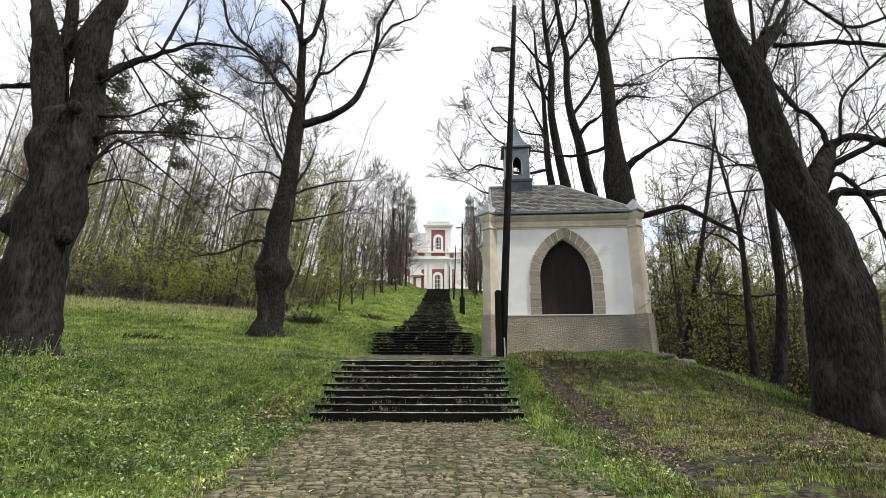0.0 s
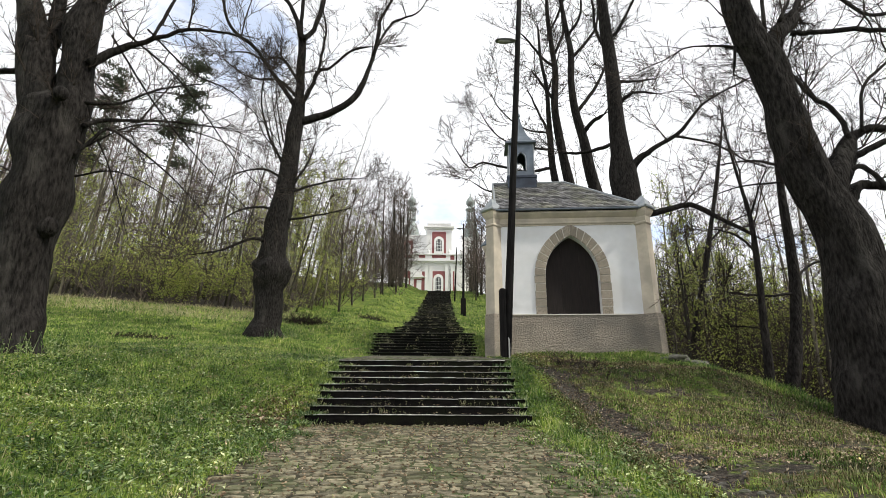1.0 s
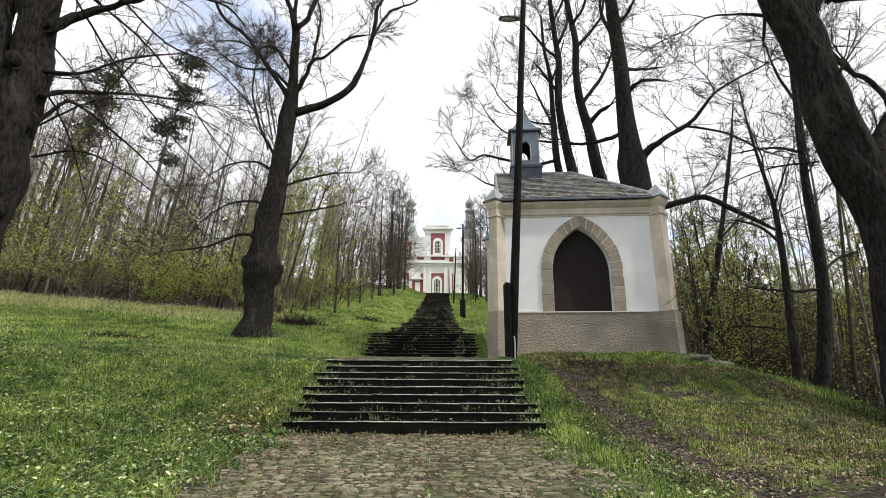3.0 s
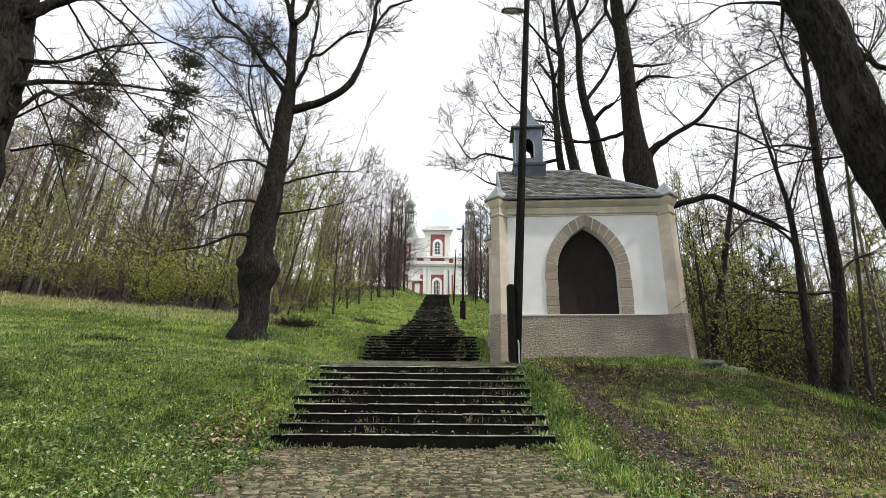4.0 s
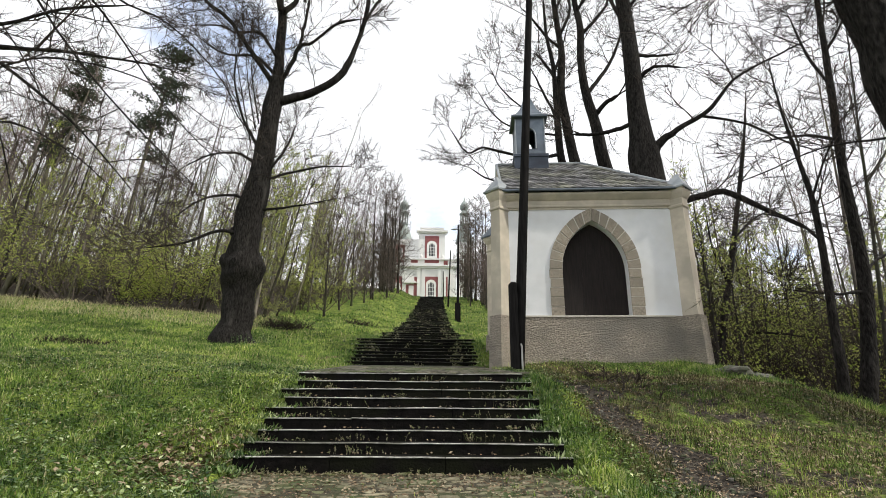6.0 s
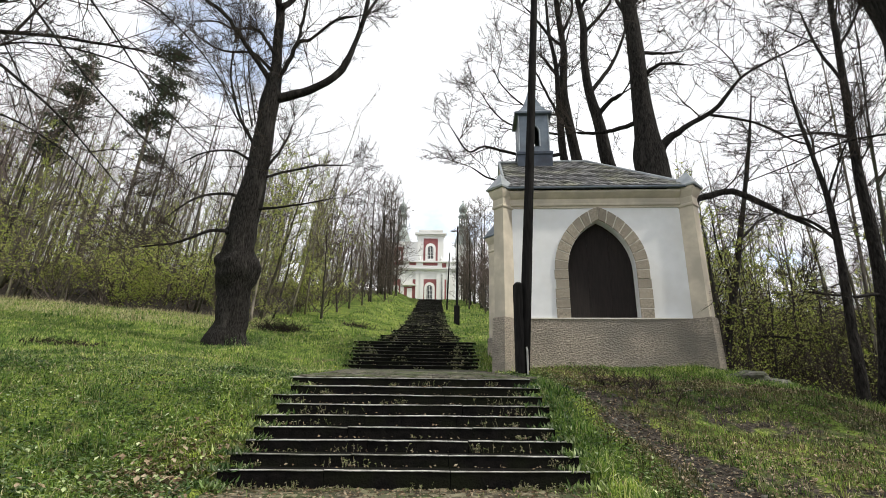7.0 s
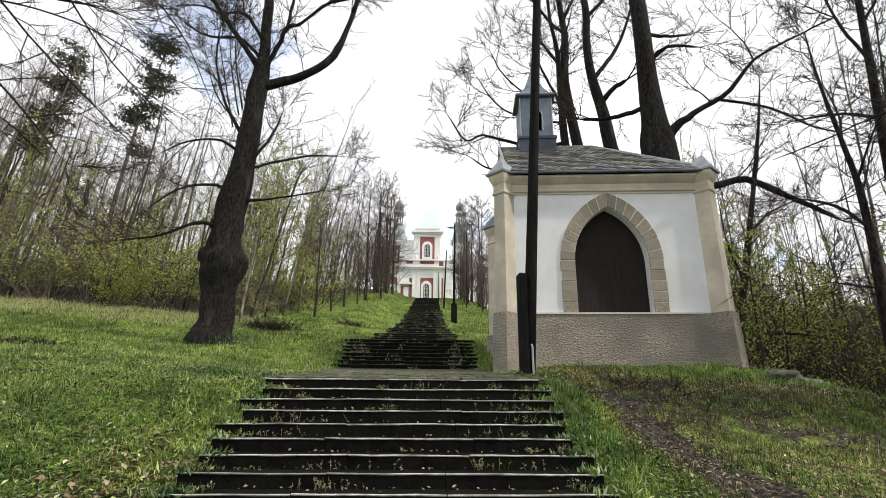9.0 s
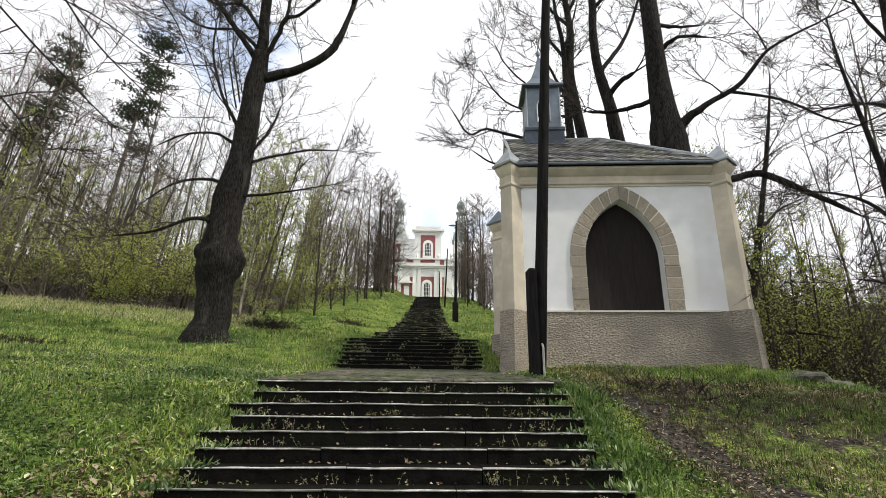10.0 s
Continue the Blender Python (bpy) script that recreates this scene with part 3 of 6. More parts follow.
            stone([on(side, t0, rad), on(side, t0, outer_rad), on(side, (t0 + t1) / 2, outer_rad), on(side, t1, outer_rad), on(side, t1, rad), on(side, (t0 + t1) / 2, rad)])
        joint.box(min(side * (half + 0.012), side * (half + bw - 0.012)), -0.022, sillz, max(side * (half + 0.012), side * (half + bw - 0.012)), 0.25, spring)
        for k in range(16):
            p = [on(side, k / 16, rad + 0.012), on(side, k / 16, outer_rad - 0.012), on(side, (k + 1) / 16, outer_rad - 0.012), on(side, (k + 1) / 16, rad + 0.012)]
            if side > 0:
                p.reverse()
            joint.rings([[(x, 0.25, z) for x, z in p], [(x, -0.022, z) for x, z in p]])
    tagged(part("mortar", joint, M["joint"], ch, "pale mortar joints"), kind="stuff")
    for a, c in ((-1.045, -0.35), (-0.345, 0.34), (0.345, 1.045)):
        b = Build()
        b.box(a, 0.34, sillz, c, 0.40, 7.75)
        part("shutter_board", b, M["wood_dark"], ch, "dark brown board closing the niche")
    b = Build()
    b.box(-1.06, -0.03, sillz - 0.02, 1.06, 0.5, sillz + 0.006)
    part("niche_sill", b, M["joint"], ch, "pale stone sill")
    # roof: gable towards the stairs, hip at the other end
    ov, ez, rz, rx = 0.30, 8.78, 11.15, 0.42
    L, R, F, B2 = -hw + 0.08, hr + ov - 0.1, -ov, dep + ov
    b = Build()
    top = [(L, F, ez), (R, F, ez), (R, B2, ez), (L, B2, ez), (L, m, rz), (rx, m, rz)]
    low = [(x, y, z - 0.07) for x, y, z in top]
    b.add(top + low, [(0, 1, 5, 4), (1, 2, 5), (2, 3, 4, 5), (7, 6, 10, 11), (8, 7, 11), (9, 8, 11, 10), (0, 6, 7, 1), (1, 7, 8, 2), (2, 8, 9, 3), (3, 9, 10, 4), (4, 10, 6, 0)])
    roof = part("roof", b, M["slate"], ch, "grey slate roof")
    for a, c in (((L, F), (R, F)), ((R, F), (R, B2)), ((R, B2), (L, B2))):
        b = Build()
        b.tube([(a[0], a[1], ez - 0.03), (c[0], c[1], ez - 0.03)], [0.045, 0.045], 8)
        part("eaves_trim", b, M["lead"], roof, "dark sheet metal eaves trim")
    for a, c in (((L, m, rz), (rx, m, rz)), ((rx, m, rz), (R, F, ez)), ((rx, m, rz), (R, B2, ez)), ((L, F, ez), (L, m, rz)), ((L, B2, ez), (L, m, rz))):
        b = Build()
        b.tube([(a[0], a[1], a[2] + 0.012), (c[0], c[1], c[2] + 0.012)], [0.05, 0.05], 6)
        part("ridge_strip", b, M["lead_light"], roof, "zinc ridge strip")
    # slates: diamonds in overlapping rows on the front slope, the rest joined
    slope = Vector((0, m - F, rz - ez))
    length = slope.length
    up, nrm = slope.normalized(), Vector((0, -(rz - ez), m - F)).normalized()
    step, wide = 0.195, 0.235

    def slate_mesh():
        s = Build()
        w, h = wide * 0.49, step * 1.0
        pts = [(0, -h * 0.62), (w, -h * 0.05), (w, h * 0.9), (-w, h * 0.9), (-w, -h * 0.05)]
        lift = lambda v: 0.044 - 0.032 * (v + h * 0.62) / (h * 1.52)
        s.rings([[(x, y, lift(y) - 0.012) for x, y in pts], [(x, y, lift(y)) for x, y in pts]])
        return s

    one = slate_mesh()
    slate = one.mesh("slate", M["slate_piece"])
    turn = Matrix((Vector((1, 0, 0)), up, nrm)).transposed().to_4x4()
    rest = Build()
    made, row, s = 0, 0, 0.10
    while s < length - 0.12:
        share = s / length
        right = R + (rx - R) * share - 0.14
        x = L + 0.12 + (wide / 2 if row % 2 else 0)
        while x < right:
            p = Vector((x, F, ez)) + up * s
            mt = Matrix.Translation(p) @ turn @ pose(0, 0, rng.uniform(-0.002, 0.003), rng.uniform(-1.2, 1.2), rng.uniform(-1, 1), rng.uniform(-2, 2))
            if made < 300:
                ob = new("slate", slate)
                ob.parent = roof
                ob.matrix_basis = mt
                made += 1
            else:
                rest.add([tuple(mt @ Vector(v)) for v in one.v], one.f)
            x += wide
        s += step
        row += 1
    side = Vector((rx - R, 0, rz - ez))
    su, sn = side.normalized(), Vector((rz - ez, 0, R - rx)).normalized()
    turn2 = Matrix((Vector((0, 1, 0)), su, sn)).transposed().to_4x4()
    s, row = 0.10, 0
    while s < side.length - 0.2:
        share = s / side.length
        y = F + (m - F) * share + 0.2 + (wide / 2 if row % 2 else 0)
        while y < B2 + (m - B2) * share - 0.2:
            mt = Matrix.Translation(Vector((R, y, ez)) + su * s) @ turn2
            rest.add([tuple(mt @ Vector(v)) for v in one.v], one.f)
            y += wide
        s += step
        row += 1
    tagged(part("slates", rest, M["slate"], roof), kind="stuff")
    # belfry
    bx, by = -1.62, m

    def square(profile):
        return [[(bx - q, by - q, z), (bx + q, by - q, z), (bx + q, by + q, z), (bx - q, by + q, z)] for q, z in profile]

    b = Build()
    b.rings(square(((0.64, 9.9), (0.66, 11.14), (0.69, 11.18), (0.69, 11.27), (0.62, 11.33))))
    bel = part("belfry", b, M["lead_dark"], ch, "blue-grey sheet metal belfry")
    for y0 in (by - 0.57, by + 0.50):
        b = Build()
        arched_wall(b, bx - 0.57, bx + 0.57, 11.30, 12.92, y0, y0 + 0.07, bx, 0.19, 11.55, 12.15, 0.32)
        part("belfry_wall", b.mesh("belfry_wall", M["lead"], weld=True), None, bel)
        b = Build()
        fy = y0 - 0.012 if y0 < by else y0 + 0.082
        c2 = [(-0.22, 11.55)] + arch_curve(0.22, 12.15, 0.36, 6) + [(0.22, 11.55)]
        b.tube([(bx + x, fy, z) for x, z in c2], [0.022] * len(c2), 5)
        part("belfry_window_frame", b, M["lead_light"], bel, "pale sheet metal window frame")
    for x0 in (bx - 0.57, bx + 0.50):
        b = Build()
        b.box(x0, by - 0.50, 11.30, x0 + 0.07, by + 0.50, 12.92)
        part("belfry_wall", b, M["lead"], bel)
    # folded seams at the corners of the shaft
    for sx, sy in ((-1, -1), (1, -1), (-1, 1), (1, 1)):
        b = Build()
        b.tube([(bx + sx * 0.572, by + sy * 0.572, 11.31), (bx + sx * 0.572, by + sy * 0.572, 12.92)], [0.022, 0.022], 6)
        part("corner_seam", b, M["lead_light"], bel)
    b = Build()
    b.rings(square(((0.58, 12.90), (0.72, 12.93), (0.73, 12.99), (0.53, 13.16), (0.35, 13.46), (0.21, 13.87), (0.09, 14.32), (0.03, 14.64))))
    part("spire", b, M["lead"], bel, "flared sheet metal spire")
    b = Build()
    b.rings([[(bx + r * math.cos(a * math.pi / 4), by + r * math.sin(a * math.pi / 4), z) for a in range(8)] for r, z in ((0.02, 14.6), (0.08, 14.7), (0.08, 14.78), (0.02, 14.88), (0.012, 15.25))])
    part("finial", b, M["lead"], bel, "metal ball finial")
    ch.matrix_basis = pose(4.95, 20.15, 0, 0, 0, -5)
    return ch


make_chapel()


# ---- pilgrimage church on the hill ----
def make_church():
    cx, y, z0 = 0.1, 125.0, 22.5
    ch = thing("pilgrimage_church", "white and red baroque church at the head of the stairs", "church")

    def block(name, x0, x1, za, zb, out, mat, depth=0.5, label="", parent=None):
        b = Build()
        b.box(cx + x0, y - out, za, cx + x1, y - out + depth, zb)
        return part(name, b, M[mat], parent or ch, label)

    block("wall", -12.5, 6.0, z0, 35.2, 0.0, "church_white", 14)
    block("upper_wall", -3.2, 3.2, 35.2, 42.6, 0.2, "church_white", 12)
    block("upper_wall", -12.5, -3.2, 35.2, 41.0, -2.0, "church_white", 10)
    for za, zb, out, x0, x1 in ((33.0, 33.35, 0.45, -12.8, 6.3), (33.35, 33.6, 0.7, -13, 6.5), (35.1, 35.35, 0.55, -12.8, 6.3), (41.9, 42.2, 0.5, -3.6, 3.6), (42.2, 42.6, 0.8, -3.9, 3.9), (43.1, 43.4, 0.5, -3.0, 3.0)):
        block("cornice", x0, x1, za, zb, out, "church_white", 1.6)
    block("attic", -3.0, 3.0, 42.6, 43.1, 0.3, "church_white", 3)
    for x0, x1, za, zb in ((-1.75, 1.75, 35.5, 41.2), (-1.75, 1.75, 34.35, 35.05), (-5.1, -3.45, 34.35, 35.05), (-9.3, -6.8, 34.35, 35.05), (-9.0, -6.8, 36.0, 39.5), (-1.9, 1.75, 25.0, 30.9), (-4.2, -3.4, 26.0, 30.8), (-9.6, -7.1, 26.0, 30.9), (-6.4, -3.6, 25.2, 28.9), (2.9, 3.9, 25.2, 30.9), (2.9, 3.9, 33.9, 35.0)):
        block("wall_panel", x0, x1, za, zb, 0.10 if x0 == -6.4 else ((0.06 if za < 35.2 else 0.26) if not (x0 < -5 and za > 35.3) else -1.94), "church_red", 0.4, "red rendered wall panel")

    def arched(name, x, half, za, spring, out, mat, parent=None, label=""):
        b = Build()
        top = [(x + half * math.cos(t * math.pi / 8), spring + half * math.sin(t * math.pi / 8)) for t in range(9)]
        ring = [(x - half, za), (x + half, za)] + top
        b.rings([[(cx + a, y - out + 0.3, c) for a, c in ring], [(cx + a, y - out, c) for a, c in ring]])
        return part(name, b, M[mat], parent or ch, label)

    for x, half, za, spring, out in ((0.0, 1.25, 35.5, 38.7, 0.36), (-0.1, 1.25, 25.0, 28.9, 0.16), (-8.2, 0.8, 26.2, 28.6, 0.16), (-7.9, 0.6, 36.2, 38.2, -1.9)):
        sur = arched("window_surround", x, half, za, spring, out, "church_white", None, "white moulded window surround")
        arched("pane", x, half * 0.54, za + 0.5, spring - 0.15, out + 0.03, "glass_dark", sur, "dark arched window")
        for k in (-1, 0, 1):
            b = Build()
            b.box(cx + x + k * half * 0.31 - 0.04, y - out - 0.06, za + 0.5, cx + x + k * half * 0.31 + 0.04, y - out - 0.03, spring + half * 0.3)
            part("glazing_bar", b, M["church_white"], sur)
        for k in range(3):
            b = Build()
            zz = za + 1.2 + k * (spring - za - 1.0) / 3
            b.box(cx + x - half * 0.6, y - out - 0.055, zz, cx + x + half * 0.6, y - out - 0.032, zz + 0.07)
            part("glazing_bar", b, M["church_white"], sur)
    # pedimented side door
    block("side_door", -5.5, -4.3, 25.2, 28.6, 0.16, "church_white", 0.4, "white side door")
    b = Build()
    b.add([(cx - 6.7, y - 0.6, 29.2), (cx - 3.3, y - 0.6, 29.2), (cx - 5.0, y - 0.6, 30.4), (cx - 6.7, y + 0.2, 29.2), (cx - 3.3, y + 0.2, 29.2), (cx - 5.0, y + 0.2, 30.4)],
          [(0, 1, 2), (3, 5, 4), (0, 3, 4, 1), (1, 4, 5, 2), (2, 5, 3, 0)])
    part("pediment", b, M["church_white"], ch, "white pediment over the side door")
    for x in (-3.1, -1.95, 1.95, 3.1, -6.6, 4.9):
        block("pilaster", x - 0.4, x + 0.4, z0, 33.0, 0.28, "church_white", 0.5)
    for x in (-6.0, -2.6, 2.6, 5.6):
        b = Build()
        b.rings([[(cx + x + r * math.cos(a * math.pi / 4), y - 0.2 + r * math.sin(a * math.pi / 4), zz) for a in range(8)] for r, zz in ((0.25, 35.3), (0.12, 35.5), (0.34, 35.9), (0.30, 36.2), (0.1, 36.5), (0.05, 36.8))])
        part("urn", b, M["church_white"], ch, "white stone urn")
    b = Build()
    b.add([(cx - 3.4, y, 42.6), (cx + 3.4, y, 42.6), (cx + 3.4, y + 12, 42.6), (cx - 3.4, y + 12, 42.6), (cx, y + 3, 44.2), (cx, y + 9, 44.2)], [(0, 1, 4), (1, 2, 5, 4), (2, 3, 5), (3, 0, 4, 5), (3, 2, 1, 0)])
    part("roof", b, M["copper"], ch, "weathered church roof, its grey paled for haze")

    def tower(x, ty):
        b = Build()
        b.box(x - 2.0, ty - 2.0, z0, x + 2.0, ty + 2.0, 44.0)
        tw = part("tower", b, M["church_white"], ch, "white bell tower")
        b = Build()
        prof = [(2.5, 44.0), (2.6, 44.5), (2.3, 46.0), (1.6, 47.8), (1.1, 48.8), (1.0, 49.2), (1.35, 49.4), (1.35, 49.7)]
        b.rings([[(x + r * math.cos((a + 0.5) * math.pi / 4), ty + r * math.sin((a + 0.5) * math.pi / 4), z) for a in range(8)] for r, z in prof])
        part("dome", b, M["copper"], tw, "weathered green-grey onion dome, paled for haze")
        for a in range(8):
            b = Build()
            px_, py_ = x + 1.05 * math.cos((a + 0.5) * math.pi / 4), ty + 1.05 * math.sin((a + 0.5) * math.pi / 4)
            b.box(px_ - 0.16, py_ - 0.16, 49.7, px_ + 0.16, py_ + 0.16, 52.6)
            part("lantern_post", b, M["copper"], tw)
        b = Build()
        prof = [(1.4, 52.6), (1.45, 52.9), (0.9, 53.3), (0.7, 53.7), (1.25, 54.6), (1.3, 55.2), (0.9, 56.0), (0.35, 56.6), (0.12, 57.2), (0.25, 57.5), (0.08, 57.8), (0.03, 58.8)]
        b.rings([[(x + r * math.cos((a + 0.5) * math.pi / 4), ty + r * math.sin((a + 0.5) * math.pi / 4), z) for a in range(8)] for r, z in prof])
        part("lantern_cap", b, M["copper"], tw, "onion lantern cap")

    tower(9.2, 140.0)
    tower(-7.8, 140.0)
    return ch


make_church()


# ---- trees ----
def spline(ctrl, per=4):
    """Smooth points through (x, y, z, r) marks."""
    p = [Vector(c) for c in ctrl]
    p = [p[0] * 2 - p[1]] + p + [p[-1] * 2 - p[-2]]
    out = []
    for i in range(1, len(p) - 2):
        for k in range(per):
            t = k / per
            a, b, c, d = p[i - 1], p[i], p[i + 1], p[i + 2]
            out.append(0.5 * (2 * b + (c - a) * t + (2 * a - 5 * b + 4 * c - d) * t * t + (3 * b - a - 3 * c + d) * t ** 3))
    out.append(p[-2])
    return out


def shoot(b, p, d, length, r, level, rng, rise=0.12, wander=0.35, fine=0.006, lean_build=False):
    """A branch that forks on; level 0 is a bare twig that runs to a point."""
    if not level:
        q, e = Vector(p), Vector(d).normalized()
        s = e.orthogonal().normalized() * max(r, fine)
        t = e.cross(s)
        tip = q + e * length + Vector((0, 0, rise * length * 0.6))
        b.add([tuple(q + s), tuple(q - s * 0.5 + t * 0.87), tuple(q - s * 0.5 - t * 0.87), tuple(tip)], [(0, 1, 3), (1, 2, 3), (2, 0, 3)])
        return
    n = 4
    pts, rad, q, e = [tuple(p)], [max(r, fine)], Vector(p), Vector(d).normalized()
    for i in range(n):
        e = (e + Vector((rng.gauss(0, wander), rng.gauss(0, wander), rng.gauss(0, wander) + rise)) * 0.55).normalized()
        q = q + e * (length / n)
        pts.append(tuple(q))
        rad.append(max(r * (1 - 0.8 * (i + 1) / n), fine))
        for _ in range(2 if level > 1 or lean_build else 3):
            if level > 1 and lean_build and not i:
                break
            s = (e * 1.1 + Vector((rng.gauss(0, 0.7), rng.gauss(0, 0.7), rng.gauss(0, 0.55)))).normalized()
            shoot(b, pts[-1], s, length * rng.uniform(0.35, 0.65), rad[-1] * 0.72, level - 1, rng, rise, wander, fine, lean_build)
    b.tube(pts, rad, 4 if r > 0.02 else 3)


def hero_tree(name, label, mat, seed, limbs, twig_every=0.5, twig_len=1.6, twig_level=1, sides=16, fine=0.006, rise=0.12, bough=0.0, knots=()):
    """An old tree with limbs placed to fit the camera's view and random spray. Each limb: marks of x, y, z, radius."""
    rng = random.Random(seed)
    x, y, z, _ = limbs[0][0]
    tr = thing(name, label, "tree", at=(x, y, height(x, y)))
    tw = Build()
    for k, ctrl in enumerate(limbs):
        line = spline(ctrl, 6 if k == 0 else 4)
        if k == 0:
            g = height(x, y)
            first = line[0]
            line.insert(0, Vector((first.x, first.y, g - 0.35, first.w * 1.12)))
        pts, rad = [], []
        for i, q in enumerate(line):
            j = 0.0 if k == 0 or i == 0 else min(0.35 * q.w, 0.03)
            pts.append((q.x + rng.uniform(-j, j), q.y + rng.uniform(-j, j), q.z + rng.uniform(-j, j)))
            rad.append(max(q.w, 0.005) * (rng.uniform(0.99, 1.01) if q.w > 0.12 else rng.uniform(0.95, 1.06)))
        if rad[-1] < 0.15:
            rad[-1] *= 0.4
        b = Build()
        b.tube(pts, rad, sides if k == 0 else (18 if rad[0] > 0.15 else 8 if rad[0] > 0.05 else 6), 0.22 if rad[0] > 0.15 else 0.12, rng)
        part("trunk" if k == 0 else "limb", b, mat, tr, smooth=True)
        # forked boughs along the limb, and a spray at its tip
        if bough and rad[0] > 0.034:
            gone = 0.0
            for i in range(1, len(pts)):
                gone += (Vector(pts[i]) - Vector(pts[i - 1])).length
                if gone > bough * 0.85 and (k > 0 or i > len(pts) * 0.5):
                    gone = 0.0
                    d = (Vector(pts[i]) - Vector(pts[i - 1])).normalized()
                    s = (d * 0.7 + Vector((rng.gauss(0, 0.7), rng.gauss(0, 0.6), rng.gauss(0.25, 0.4)))).normalized()
                    shoot(tw, pts[i], s, bough * rng.uniform(0.7, 1.4), min(0.036, 0.5 * rad[i] + 0.008), 2, rng, 0.16, 0.34, fine)
            if rad[-1] < 0.1:
                d = (Vector(pts[-1]) - Vector(pts[-2])).normalized()
                for _ in range(3):
                    s = (d + Vector((rng.gauss(0, 0.4), rng.gauss(0, 0.4), rng.gauss(0, 0.3)))).normalized()
                    shoot(tw, pts[-1], s, bough * rng.uniform(0.5, 0.9), max(rad[-1], fine), 2, rng, 0.1, 0.32, fine)
        run = 0.0
        for i in range(1, len(pts)):
            run += (Vector(pts[i]) - Vector(pts[i - 1])).length
            thick = rad[i]
            if run > twig_every * (1 + 2.5 * min(thick, 0.5)) and (k > 0 or i > len(pts) * 0.45):
                run = 0.0
                d = (Vector(pts[i]) - Vector(pts[i - 1])).normalized()
                s = (d * 0.5 + Vector((rng.gauss(0, 0.8), rng.gauss(0, 0.8), rng.gauss(0.15, 0.6)))).normalized()
                shoot(tw, pts[i], s, twig_len * rng.uniform(0.5, 1.3), min(0.02, 0.5 * thick + 0.004), twig_level, rng, rise, 0.35, fine)
    for kx, ky, kz, kr in knots:
        b = Build()
        b.rings([[(kx + kr * math.sin(u) * math.cos(a), ky + kr * 0.8 * math.sin(u) * math.sin(a), kz + kr * math.cos(u)) for a in (t * math.pi / 5 for t in range(10))] for u in (2.9, 2.4, 1.9, 1.4, 0.9, 0.4)])
        part("burl", b, mat, tr, smooth=True)
    tagged(part("twig_spray", tw, M["twig"], tr), kind="stuff")
    return tr


old_lime = []
old_lime.append([(-10.20, 12.80, 2.21, 0.812), (-10.29, 12.80, 2.86, 0.688), (-10.38, 12.80, 3.42, 0.654), (-10.53, 12.80, 4.72, 0.668), (-10.51, 12.80, 5.78, 0.702), (-10.44, 12.80, 6.88, 0.674), (-10.48, 12.80, 7.87, 0.716), (-10.53, 12.80, 8.59, 0.674), (-10.57, 12.80, 8.98, 0.482), (-10.60, 12.80, 9.25, 0.206)])
old_lime.append([(-10.54, 12.80, 7.37, 0.317), (-10.73, 12.76, 8.27, 0.398), (-11.00, 12.71, 9.19, 0.410), (-11.25, 12.67, 10.42, 0.395), (-11.57, 12.63, 11.50, 0.312), (-11.90, 12.59, 12.63, 0.244), (-12.53, 12.54, 14.41, 0.175), (-13.04, 12.50, 16.53, 0.094)])
old_lime.append([(-11.09, 12.80, 10.14, 0.179), (-11.09, 12.90, 10.96, 0.180), (-11.21, 13.00, 11.80, 0.175), (-11.39, 13.10, 13.09, 0.155), (-11.63, 13.20, 15.11, 0.106), (-11.97, 13.30, 17.28, 0.057)])
old_lime.append([(-10.12, 12.80, 7.37, 0.358), (-10.12, 12.84, 8.49, 0.428), (-10.19, 12.88, 9.48, 0.429), (-10.27, 12.91, 10.41, 0.382), (-10.36, 12.95, 11.48, 0.418), (-10.26, 12.99, 12.40, 0.293), (-10.06, 13.03, 13.04, 0.294), (-10.01, 13.06, 14.99, 0.211), (-10.28, 13.10, 17.31, 0.127)])
old_lime.append([(-9.83, 12.80, 10.16, 0.138), (-9.43, 12.94, 10.63, 0.111), (-8.85, 13.09, 11.06, 0.077), (-8.15, 13.23, 11.47, 0.057), (-7.67, 13.37, 11.78, 0.050), (-6.79, 13.51, 11.82, 0.036), (-6.05, 13.66, 11.67, 0.029), (-5.43, 13.80, 11.03, 0.015)])
old_lime.append([(-8.28, 12.80, 11.01, 0.041), (-8.12, 13.00, 12.04, 0.042), (-7.95, 13.20, 13.23, 0.032), (-7.98, 13.40, 14.48, 0.022)])
old_lime.append([(-11.68, 12.80, 9.92, 0.089), (-11.97, 12.60, 9.78, 0.075), (-12.37, 12.40, 9.58, 0.060), (-13.15, 12.20, 9.17, 0.046), (-14.31, 12.00, 9.23, 0.026)])
old_lime.append([(-9.65, 12.80, 8.30, 0.069), (-9.50, 13.10, 8.62, 0.056), (-8.83, 13.40, 8.82, 0.043), (-7.86, 13.70, 8.95, 0.029), (-6.32, 14.00, 8.92, 0.019)])
old_lime.append([(-9.78, 12.80, 7.38, 0.055), (-9.43, 13.00, 8.11, 0.042), (-9.22, 13.20, 8.43, 0.035), (-8.55, 13.40, 8.01, 0.029), (-7.40, 13.60, 7.06, 0.018), (-6.22, 13.80, 5.79, 0.011)])
old_lime.append([(-9.78, 12.80, 8.99, 0.055), (-9.02, 13.07, 9.15, 0.035), (-8.13, 13.33, 9.78, 0.029), (-6.97, 13.60, 10.14, 0.015)])
